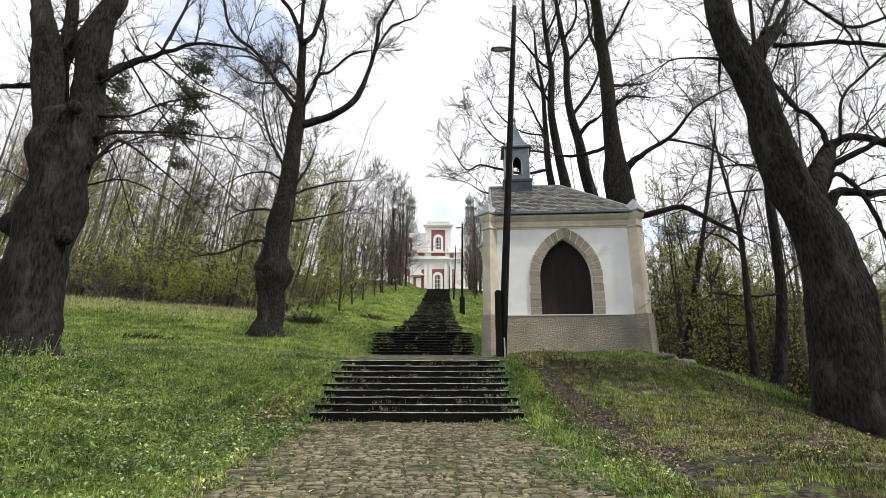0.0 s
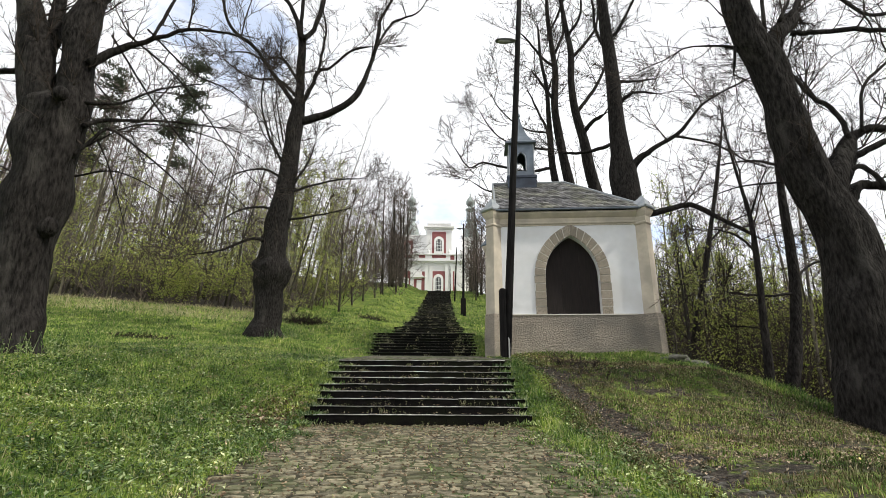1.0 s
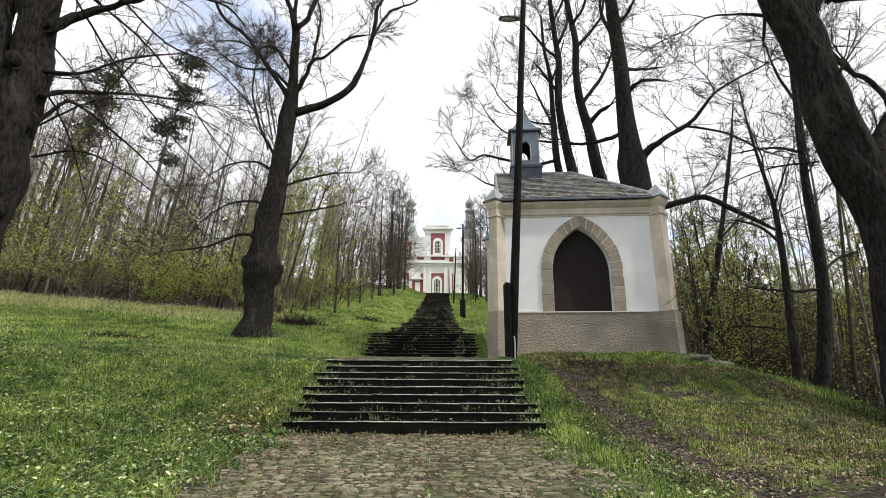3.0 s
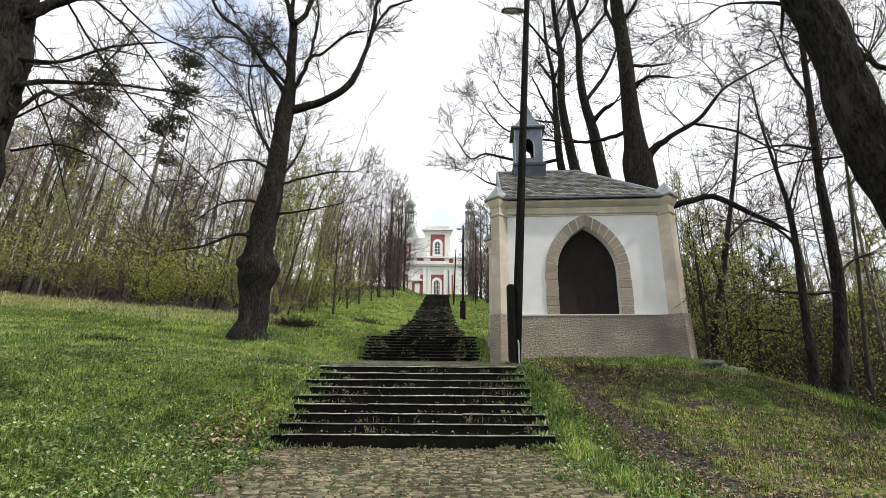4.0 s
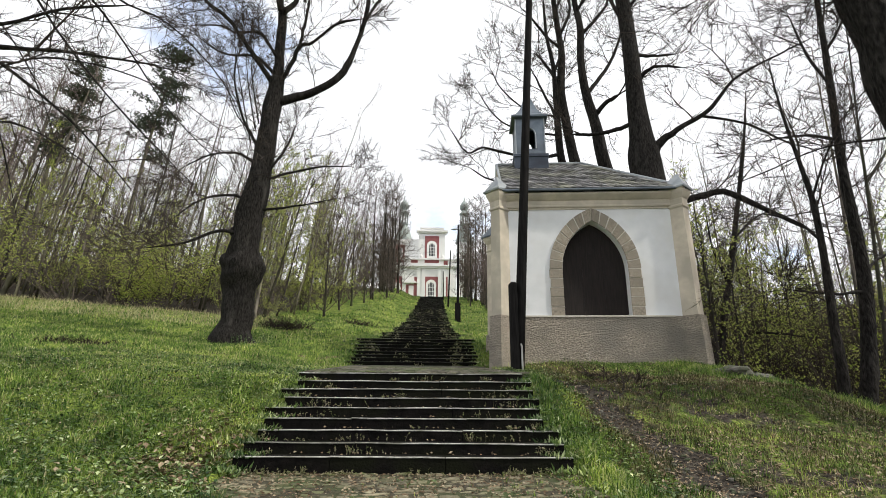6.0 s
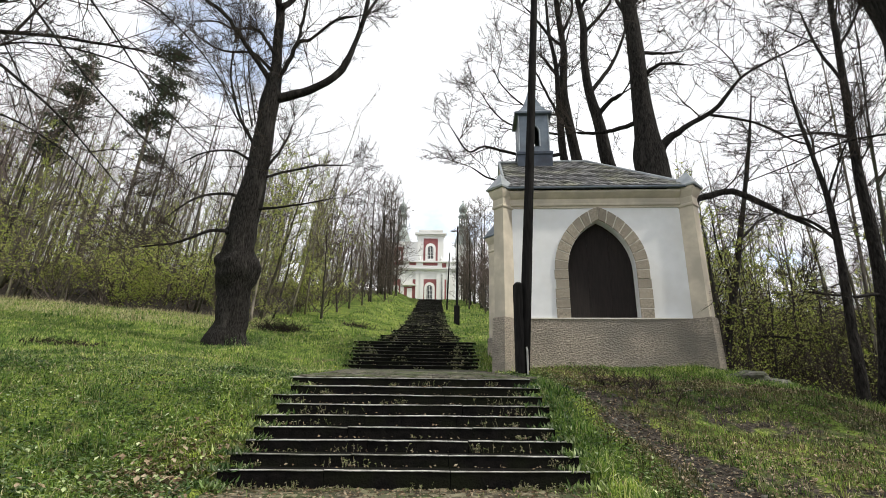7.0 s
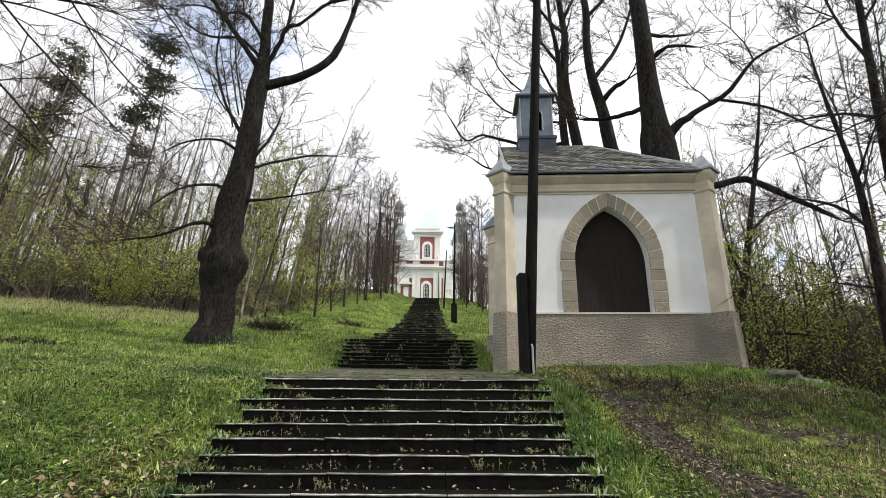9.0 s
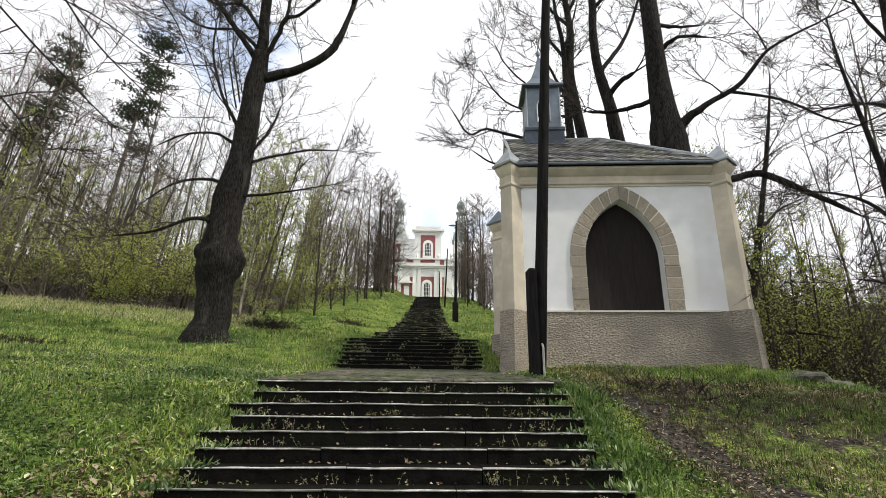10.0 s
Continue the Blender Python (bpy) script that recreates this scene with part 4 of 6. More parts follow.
old_lime.append([(-9.70, 13.20, 11.40, 0.030), (-8.51, 13.32, 9.67, 0.024), (-7.31, 13.44, 8.19, 0.018), (-6.07, 13.56, 6.92, 0.013), (-4.76, 13.68, 5.70, 0.007)])
old_lime.append([(-9.48, 13.45, 11.67, 0.030), (-8.08, 13.57, 10.52, 0.024), (-7.01, 13.69, 9.25, 0.018), (-5.80, 13.81, 7.61, 0.013), (-4.44, 13.93, 6.32, 0.007)])
old_lime.append([(-10.38, 13.70, 8.00, 0.030), (-9.52, 13.82, 8.68, 0.025), (-8.78, 13.94, 9.01, 0.021), (-7.54, 14.06, 8.89, 0.016), (-6.21, 14.18, 8.40, 0.012), (-4.97, 14.30, 7.54, 0.007)])
old_lime.append([(-11.26, 13.95, 10.11, 0.030), (-10.02, 14.07, 8.39, 0.022), (-9.41, 14.19, 7.03, 0.015), (-8.83, 14.31, 5.47, 0.007)])
old_lime.append([(-9.39, 14.20, 12.43, 0.030), (-7.92, 14.32, 11.02, 0.024), (-6.63, 14.44, 10.39, 0.018), (-5.24, 14.56, 8.97, 0.013), (-4.42, 14.68, 7.38, 0.007)])
old_lime.append([(-12.14, 14.45, 11.88, 0.030), (-10.80, 14.57, 10.63, 0.022), (-9.54, 14.69, 8.95, 0.015), (-8.71, 14.81, 7.21, 0.007)])
old_lime.append([(-11.12, 14.70, 7.69, 0.030), (-9.95, 14.82, 7.93, 0.022), (-8.54, 14.94, 7.27, 0.015), (-7.37, 15.06, 6.32, 0.007)])
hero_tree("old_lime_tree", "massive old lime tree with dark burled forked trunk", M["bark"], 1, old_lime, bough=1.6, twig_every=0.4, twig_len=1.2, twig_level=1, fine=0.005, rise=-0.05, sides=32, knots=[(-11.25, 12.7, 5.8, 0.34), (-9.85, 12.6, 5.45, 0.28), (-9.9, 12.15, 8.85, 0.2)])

lime_by_steps = []
lime_by_steps.append([(-10.28, 30.50, 4.54, 1.279), (-10.25, 30.50, 5.21, 0.918), (-10.21, 30.50, 5.88, 0.771), (-10.26, 30.50, 7.24, 0.754), (-10.24, 30.50, 8.08, 0.951), (-10.19, 30.50, 8.71, 1.017), (-10.17, 30.50, 9.28, 0.820), (-10.21, 30.50, 10.07, 0.722), (-10.13, 30.50, 11.54, 0.672), (-9.93, 30.50, 13.42, 0.607), (-9.81, 30.50, 15.37, 0.558), (-9.71, 30.50, 17.38, 0.508), (-9.60, 30.50, 18.83, 0.476), (-9.51, 30.50, 20.10, 0.361)])
lime_by_steps.append([(-9.53, 30.50, 19.88, 0.328), (-9.60, 30.67, 21.71, 0.264), (-9.75, 30.83, 23.61, 0.249), (-9.89, 31.00, 25.48, 0.250)])
lime_by_steps.append([(-9.84, 30.50, 24.96, 0.148), (-10.12, 30.30, 26.18, 0.147), (-10.58, 30.10, 27.18, 0.129), (-11.17, 29.90, 27.95, 0.113), (-12.16, 29.70, 29.91, 0.080), (-12.60, 29.50, 31.92, 0.048)])
lime_by_steps.append([(-9.76, 30.50, 24.96, 0.131), (-9.93, 30.70, 26.51, 0.132), (-10.03, 30.90, 28.85, 0.116), (-10.14, 31.10, 31.28, 0.084), (-10.20, 31.30, 34.34, 0.050)])
lime_by_steps.append([(-9.64, 30.50, 24.82, 0.180), (-9.05, 30.70, 25.82, 0.149), (-8.78, 30.90, 27.17, 0.150), (-8.62, 31.10, 29.04, 0.117), (-8.46, 31.30, 31.75, 0.084), (-7.90, 31.50, 34.59, 0.034)])
lime_by_steps.append([(-9.43, 30.50, 18.54, 0.295), (-8.55, 30.62, 18.91, 0.247), (-7.29, 30.74, 19.49, 0.215), (-5.93, 30.86, 20.65, 0.199), (-5.35, 30.98, 22.19, 0.167), (-4.93, 31.10, 23.86, 0.151), (-4.62, 31.22, 26.05, 0.134), (-4.52, 31.34, 27.34, 0.101), (-3.84, 31.46, 28.93, 0.085), (-3.22, 31.58, 30.55, 0.051), (-2.69, 31.70, 33.27, 0.034)])
lime_by_steps.append([(-4.85, 30.50, 23.65, 0.098), (-4.10, 30.90, 25.80, 0.083), (-3.48, 31.30, 27.08, 0.084), (-1.96, 31.70, 28.16, 0.051), (-1.20, 32.10, 29.77, 0.035)])
lime_by_steps.append([(-9.31, 30.50, 19.89, 0.148), (-8.74, 30.30, 21.05, 0.130), (-8.27, 30.10, 22.14, 0.113), (-7.48, 29.90, 22.18, 0.080), (-6.18, 29.70, 23.37, 0.072), (-4.80, 29.50, 23.59, 0.048)])
lime_by_steps.append([(-8.45, 30.50, 22.36, 0.082), (-8.21, 30.25, 23.66, 0.081), (-7.99, 30.00, 25.28, 0.065), (-8.22, 29.75, 26.68, 0.048), (-7.95, 29.50, 28.11, 0.032)])
lime_by_steps.append([(-9.70, 30.50, 19.67, 0.164), (-10.49, 30.29, 20.81, 0.147), (-11.05, 30.07, 21.52, 0.129), (-11.85, 29.86, 22.67, 0.112), (-12.62, 29.64, 23.60, 0.112), (-14.20, 29.43, 24.97, 0.095), (-14.95, 29.21, 27.29, 0.079), (-15.75, 29.00, 29.90, 0.047)])
lime_by_steps.append([(-9.72, 30.50, 20.39, 0.115), (-10.45, 30.70, 21.20, 0.099), (-11.15, 30.90, 21.94, 0.083), (-12.38, 31.10, 22.06, 0.067), (-13.67, 31.30, 22.54, 0.050), (-15.26, 31.50, 23.79, 0.034)])
lime_by_steps.append([(-9.74, 30.50, 21.60, 0.098), (-10.56, 30.60, 22.90, 0.099), (-11.22, 30.70, 23.50, 0.083), (-12.42, 30.80, 23.47, 0.066), (-13.49, 30.90, 24.07, 0.050), (-15.10, 31.00, 24.13, 0.033)])
lime_by_steps.append([(-9.59, 30.50, 13.62, 0.082), (-8.72, 31.17, 14.28, 0.067), (-6.87, 31.83, 15.09, 0.051), (-5.27, 32.50, 15.47, 0.035)])
lime_by_steps.append([(-9.55, 30.50, 11.84, 0.082), (-8.12, 31.50, 12.45, 0.051), (-6.13, 32.50, 13.33, 0.035)])
lime_by_steps.append([(-10.11, 30.50, 10.07, 0.131), (-11.20, 29.83, 10.41, 0.096), (-12.71, 29.17, 9.51, 0.063), (-14.32, 28.50, 8.99, 0.031)])
lime_by_steps.append([(-10.19, 30.50, 12.28, 0.098), (-11.05, 29.83, 12.41, 0.080), (-12.30, 29.17, 11.80, 0.047), (-13.22, 28.50, 10.52, 0.031)])
lime_by_steps.append([(-10.10, 30.50, 15.37, 0.098), (-11.01, 30.00, 17.11, 0.081), (-11.59, 29.50, 19.26, 0.048), (-11.42, 29.00, 21.02, 0.031)])
lime_by_steps.append([(-10.14, 30.50, 14.58, 0.098), (-11.11, 29.83, 14.87, 0.064), (-12.23, 29.17, 14.37, 0.047), (-13.05, 28.50, 13.35, 0.031)])
lime_by_steps.append([(-9.39, 30.50, 14.20, 0.082), (-8.86, 31.25, 15.92, 0.067), (-8.61, 32.00, 17.95, 0.043)])
lime_by_steps.append([(-10.56, 30.20, 15.84, 0.045), (-11.26, 30.20, 18.49, 0.032), (-11.99, 30.20, 21.28, 0.015)])
lime_by_steps.append([(-10.33, 30.20, 16.55, 0.045), (-11.03, 30.20, 19.23, 0.032), (-11.48, 30.20, 21.89, 0.015)])
lime_by_steps.append([(-10.48, 30.20, 16.19, 0.045), (-11.66, 30.20, 17.75, 0.032), (-12.63, 30.20, 20.30, 0.015)])
lime_by_steps.append([(-10.19, 30.20, 16.90, 0.045), (-10.98, 30.20, 20.36, 0.032), (-11.06, 30.20, 22.69, 0.015)])
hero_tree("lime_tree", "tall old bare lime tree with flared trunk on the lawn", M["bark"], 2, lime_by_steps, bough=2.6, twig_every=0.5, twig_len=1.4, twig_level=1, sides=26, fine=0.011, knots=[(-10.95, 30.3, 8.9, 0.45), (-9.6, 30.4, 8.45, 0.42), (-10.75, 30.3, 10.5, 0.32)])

leaning_lime = []
leaning_lime.append([(10.17, 13.30, 0.35, 1.073), (10.15, 13.30, 0.75, 0.915), (10.11, 13.30, 1.56, 0.815), (10.25, 13.30, 2.40, 0.822), (10.36, 13.30, 3.56, 0.787), (10.35, 13.30, 4.63, 0.715), (10.26, 13.30, 5.58, 0.658), (10.02, 13.30, 6.39, 0.608), (9.65, 13.30, 7.41, 0.558), (9.43, 13.30, 8.46, 0.501), (9.32, 13.30, 9.56, 0.443), (9.13, 13.30, 10.69, 0.443), (8.73, 13.30, 11.68, 0.429), (8.51, 13.30, 12.90, 0.372), (8.49, 13.30, 14.40, 0.315), (8.58, 13.30, 16.68, 0.215)])
leaning_lime.append([(9.06, 13.30, 11.08, 0.315), (9.64, 13.40, 11.86, 0.231), (10.16, 13.50, 12.46, 0.218), (10.52, 13.60, 12.80, 0.117)])
leaning_lime.append([(9.99, 13.30, 11.89, 0.093), (10.38, 13.10, 11.75, 0.070), (11.60, 12.90, 11.71, 0.069), (12.88, 12.70, 11.47, 0.061), (14.49, 12.50, 11.19, 0.040)])
leaning_lime.append([(10.02, 13.30, 12.40, 0.079), (10.64, 13.47, 13.28, 0.072), (11.25, 13.63, 14.31, 0.059), (12.03, 13.80, 16.09, 0.037)])
leaning_lime.append([(9.74, 13.30, 12.30, 0.057), (10.41, 13.57, 13.37, 0.044), (10.93, 13.83, 14.60, 0.037), (11.35, 14.10, 16.39, 0.023)])
leaning_lime.append([(10.02, 13.30, 6.56, 0.358), (10.44, 13.36, 7.26, 0.316), (10.74, 13.41, 7.81, 0.289), (11.14, 13.47, 8.47, 0.188), (11.48, 13.53, 8.74, 0.124), (12.07, 13.59, 8.94, 0.110), (13.06, 13.64, 8.76, 0.103), (14.36, 13.70, 8.15, 0.074)])
leaning_lime.append([(10.79, 13.30, 7.85, 0.107), (11.50, 13.10, 8.11, 0.085), (12.22, 12.90, 8.46, 0.076), (13.19, 12.70, 8.53, 0.055)])
leaning_lime.append([(10.46, 13.30, 7.15, 0.072), (10.73, 13.15, 7.44, 0.064), (10.89, 13.00, 7.46, 0.070), (11.10, 12.85, 7.14, 0.062), (11.28, 12.70, 6.43, 0.061), (11.37, 12.55, 5.52, 0.054), (11.45, 12.40, 4.43, 0.033)])
leaning_lime.append([(10.33, 13.30, 6.31, 0.200), (10.82, 13.45, 6.79, 0.166), (11.30, 13.60, 7.23, 0.132), (12.17, 13.75, 7.23, 0.111), (13.67, 13.90, 7.37, 0.090)])
leaning_lime.append([(10.97, 13.30, 8.44, 0.079), (11.11, 13.50, 9.13, 0.065), (10.94, 13.70, 9.71, 0.066), (10.65, 13.90, 10.21, 0.067), (10.46, 14.10, 10.94, 0.061), (10.25, 14.30, 11.42, 0.054)])
leaning_lime.append([(11.42, 13.30, 8.69, 0.043), (11.73, 13.46, 9.67, 0.043), (12.16, 13.62, 10.45, 0.044), (13.08, 13.78, 11.26, 0.044), (14.08, 13.94, 12.05, 0.045), (15.80, 14.10, 13.00, 0.030)])
leaning_lime.append([(8.46, 13.30, 11.37, 0.057), (8.32, 13.43, 11.46, 0.051), (7.57, 13.55, 11.59, 0.029), (6.92, 13.68, 11.57, 0.022), (6.45, 13.80, 11.16, 0.015)])
leaning_lime.append([(8.27, 13.30, 11.39, 0.043), (8.30, 13.60, 10.69, 0.037)])
leaning_lime.append([(8.88, 13.30, 7.14, 0.029), (7.98, 13.98, 7.23, 0.017), (7.08, 14.66, 6.94, 0.014), (6.40, 15.12, 6.76, 0.010)])
leaning_lime.append([(11.07, 13.30, 13.79, 0.043), (11.64, 13.43, 13.47, 0.043), (12.52, 13.55, 12.85, 0.051), (13.37, 13.68, 12.96, 0.051), (14.52, 13.80, 13.51, 0.045)])
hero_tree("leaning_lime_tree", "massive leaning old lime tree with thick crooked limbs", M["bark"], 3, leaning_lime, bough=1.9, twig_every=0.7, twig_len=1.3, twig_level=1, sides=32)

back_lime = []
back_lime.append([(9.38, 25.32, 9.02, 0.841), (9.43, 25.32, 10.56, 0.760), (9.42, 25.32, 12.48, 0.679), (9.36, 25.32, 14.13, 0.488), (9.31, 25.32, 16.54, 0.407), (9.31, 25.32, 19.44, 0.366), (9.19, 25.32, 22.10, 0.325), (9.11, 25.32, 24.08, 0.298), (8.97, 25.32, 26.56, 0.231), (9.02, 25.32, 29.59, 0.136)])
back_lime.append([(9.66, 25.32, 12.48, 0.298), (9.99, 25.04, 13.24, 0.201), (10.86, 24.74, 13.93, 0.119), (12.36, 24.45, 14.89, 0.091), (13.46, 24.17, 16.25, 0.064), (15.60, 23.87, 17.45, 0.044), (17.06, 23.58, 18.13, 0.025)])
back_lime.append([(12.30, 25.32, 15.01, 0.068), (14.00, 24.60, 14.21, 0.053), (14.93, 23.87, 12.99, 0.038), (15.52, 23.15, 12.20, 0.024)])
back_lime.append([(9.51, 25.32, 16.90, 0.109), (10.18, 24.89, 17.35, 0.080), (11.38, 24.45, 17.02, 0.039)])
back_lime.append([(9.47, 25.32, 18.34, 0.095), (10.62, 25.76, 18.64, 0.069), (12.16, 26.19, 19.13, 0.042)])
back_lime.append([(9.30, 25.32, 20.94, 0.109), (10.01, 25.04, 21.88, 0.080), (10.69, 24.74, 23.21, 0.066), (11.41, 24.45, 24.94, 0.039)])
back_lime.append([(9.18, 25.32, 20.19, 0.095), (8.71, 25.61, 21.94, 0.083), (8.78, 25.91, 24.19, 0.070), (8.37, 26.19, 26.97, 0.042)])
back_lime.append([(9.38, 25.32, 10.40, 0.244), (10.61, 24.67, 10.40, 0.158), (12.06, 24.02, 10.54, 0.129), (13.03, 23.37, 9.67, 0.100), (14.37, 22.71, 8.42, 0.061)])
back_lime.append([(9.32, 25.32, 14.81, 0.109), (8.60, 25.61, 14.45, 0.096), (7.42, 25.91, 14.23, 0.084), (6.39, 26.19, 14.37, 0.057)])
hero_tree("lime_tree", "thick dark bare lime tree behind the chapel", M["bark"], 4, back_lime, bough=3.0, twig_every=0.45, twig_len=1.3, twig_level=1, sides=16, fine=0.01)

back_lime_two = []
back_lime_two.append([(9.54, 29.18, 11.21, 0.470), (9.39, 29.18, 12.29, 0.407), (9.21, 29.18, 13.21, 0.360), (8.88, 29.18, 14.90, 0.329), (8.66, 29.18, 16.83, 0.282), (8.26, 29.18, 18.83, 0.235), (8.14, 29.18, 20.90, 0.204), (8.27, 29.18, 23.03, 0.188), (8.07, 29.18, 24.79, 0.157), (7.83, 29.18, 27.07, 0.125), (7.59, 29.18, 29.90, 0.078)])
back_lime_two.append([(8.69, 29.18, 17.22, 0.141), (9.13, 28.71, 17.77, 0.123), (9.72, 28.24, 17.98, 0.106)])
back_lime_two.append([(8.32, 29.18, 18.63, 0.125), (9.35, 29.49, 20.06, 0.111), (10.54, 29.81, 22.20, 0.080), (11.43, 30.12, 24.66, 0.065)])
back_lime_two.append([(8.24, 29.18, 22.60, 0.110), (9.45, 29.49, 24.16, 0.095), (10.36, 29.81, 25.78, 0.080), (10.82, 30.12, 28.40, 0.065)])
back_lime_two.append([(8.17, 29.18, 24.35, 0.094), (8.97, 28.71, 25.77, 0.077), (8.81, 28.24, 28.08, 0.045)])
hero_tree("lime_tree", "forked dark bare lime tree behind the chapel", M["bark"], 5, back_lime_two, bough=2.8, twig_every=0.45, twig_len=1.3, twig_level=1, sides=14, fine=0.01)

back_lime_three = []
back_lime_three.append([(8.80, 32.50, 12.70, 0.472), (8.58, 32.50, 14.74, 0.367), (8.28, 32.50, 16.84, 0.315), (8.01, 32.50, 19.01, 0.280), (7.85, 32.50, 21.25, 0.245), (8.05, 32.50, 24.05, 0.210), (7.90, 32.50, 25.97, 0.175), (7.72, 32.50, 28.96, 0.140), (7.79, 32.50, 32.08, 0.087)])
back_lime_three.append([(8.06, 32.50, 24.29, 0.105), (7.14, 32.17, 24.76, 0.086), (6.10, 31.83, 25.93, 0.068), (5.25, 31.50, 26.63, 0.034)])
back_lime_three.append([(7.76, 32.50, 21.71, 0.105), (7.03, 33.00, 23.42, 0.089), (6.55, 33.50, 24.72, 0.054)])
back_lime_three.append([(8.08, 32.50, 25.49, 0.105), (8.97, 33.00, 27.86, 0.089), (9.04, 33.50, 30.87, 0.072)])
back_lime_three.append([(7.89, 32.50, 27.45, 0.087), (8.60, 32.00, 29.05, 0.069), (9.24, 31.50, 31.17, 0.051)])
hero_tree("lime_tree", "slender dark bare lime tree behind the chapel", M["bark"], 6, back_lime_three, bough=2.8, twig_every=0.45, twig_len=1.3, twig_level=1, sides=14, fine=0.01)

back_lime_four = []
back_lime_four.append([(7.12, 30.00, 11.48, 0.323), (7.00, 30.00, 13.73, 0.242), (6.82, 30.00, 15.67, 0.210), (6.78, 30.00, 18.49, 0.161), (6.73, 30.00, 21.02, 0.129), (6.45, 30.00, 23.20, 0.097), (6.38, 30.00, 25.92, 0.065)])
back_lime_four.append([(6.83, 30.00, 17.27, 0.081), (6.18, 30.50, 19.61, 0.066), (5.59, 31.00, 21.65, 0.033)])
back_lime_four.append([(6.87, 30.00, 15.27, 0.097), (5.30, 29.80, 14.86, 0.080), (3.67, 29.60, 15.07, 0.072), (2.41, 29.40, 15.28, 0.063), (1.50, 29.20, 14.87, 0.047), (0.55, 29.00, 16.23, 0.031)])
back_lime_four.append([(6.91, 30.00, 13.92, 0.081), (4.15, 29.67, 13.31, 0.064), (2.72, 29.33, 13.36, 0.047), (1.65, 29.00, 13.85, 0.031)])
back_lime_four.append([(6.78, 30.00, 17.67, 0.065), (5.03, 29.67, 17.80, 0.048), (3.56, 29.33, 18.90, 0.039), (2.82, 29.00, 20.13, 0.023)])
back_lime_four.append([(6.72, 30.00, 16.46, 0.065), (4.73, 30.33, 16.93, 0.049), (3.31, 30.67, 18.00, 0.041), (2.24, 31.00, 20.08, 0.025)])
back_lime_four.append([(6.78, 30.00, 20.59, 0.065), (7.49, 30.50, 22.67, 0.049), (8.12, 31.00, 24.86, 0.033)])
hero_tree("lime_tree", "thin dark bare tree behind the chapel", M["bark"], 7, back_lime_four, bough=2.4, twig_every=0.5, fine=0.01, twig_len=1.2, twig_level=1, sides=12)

slim_lime = []
slim_lime.append([(12.29, 19.50, 1.39, 0.283), (12.57, 19.50, 2.31, 0.241), (12.76, 19.50, 3.14, 0.220), (13.03, 19.50, 4.43, 0.210), (13.21, 19.50, 5.76, 0.189), (13.31, 19.50, 7.38, 0.178), (13.32, 19.50, 8.83, 0.157), (13.45, 19.50, 10.58, 0.136), (13.59, 19.50, 12.15, 0.115), (13.77, 19.50, 14.34, 0.094), (13.94, 19.50, 16.65, 0.084), (14.14, 19.50, 19.09, 0.073), (14.39, 19.50, 21.68, 0.052)])
slim_lime.append([(13.45, 19.50, 10.58, 0.063), (12.73, 20.00, 11.01, 0.043), (11.51, 20.50, 11.02, 0.028)])
slim_lime.append([(13.72, 19.50, 14.06, 0.052), (14.39, 19.17, 15.25, 0.041), (14.80, 18.83, 16.73, 0.030), (15.09, 18.50, 18.22, 0.020)])
slim_lime.append([(13.63, 19.50, 12.69, 0.052), (13.49, 20.00, 14.37, 0.043), (13.57, 20.50, 16.48, 0.033)])
slim_lime.append([(13.17, 19.50, 5.76, 0.052), (14.37, 20.00, 6.58, 0.043), (15.73, 20.50, 6.95, 0.022)])
slim_lime.append([(13.18, 19.50, 5.31, 0.052), (11.70, 19.00, 5.11, 0.041), (9.93, 18.50, 5.12, 0.025)])
hero_tree("slim_tree", "slim dark bare tree on the wooded bank", M["bark"], 8, slim_lime, bough=2.2, twig_every=0.8, fine=0.008, twig_len=1.2, twig_level=1, sides=12)

slim_lime_two = []
slim_lime_two.append([(10.97, 18.50, 1.69, 0.189), (11.07, 18.50, 2.67, 0.149), (11.12, 18.50, 3.87, 0.129), (11.20, 18.50, 5.12, 0.119), (11.28, 18.50, 6.64, 0.099), (11.28, 18.50, 7.99, 0.080), (11.12, 18.50, 9.15, 0.060), (10.96, 18.50, 10.36, 0.050), (10.84, 18.50, 11.60, 0.030), (10.79, 18.50, 12.88, 0.015)])
slim_lime_two.append([(11.28, 18.50, 6.64, 0.050), (10.92, 19.00, 7.46, 0.041), (10.34, 19.50, 7.84, 0.026)])
slim_lime_two.append([(11.28, 18.50, 7.99, 0.040), (11.46, 18.00, 8.96, 0.029), (11.60, 17.50, 9.67, 0.019)])
hero_tree("slim_tree", "thin crooked bare tree on the wooded bank", M["bark"], 9, slim_lime_two, bough=1.8, twig_every=0.8, fine=0.008, twig_len=1.2, twig_level=1, sides=10)

slim_lime_three = []
slim_lime_three.append([(14.60, 31.00, 3.30, 0.270), (14.95, 31.00, 4.70, 0.225), (15.40, 31.00, 6.40, 0.200), (16.20, 31.00, 9.30, 0.170), (17.20, 31.00, 13.06, 0.130), (18.20, 31.00, 17.10, 0.080), (18.90, 31.00, 20.50, 0.030)])
slim_lime_three.append([(15.05, 31.00, 5.00, 0.070), (17.00, 30.60, 5.50, 0.055), (19.40, 30.20, 5.20, 0.030)])
slim_lime_three.append([(15.90, 31.00, 8.20, 0.070), (15.10, 30.60, 10.00, 0.050), (14.70, 30.20, 12.40, 0.028)])
slim_lime_three.append([(16.60, 31.00, 10.80, 0.070), (18.30, 31.40, 12.20, 0.050), (20.10, 31.60, 13.00, 0.028)])
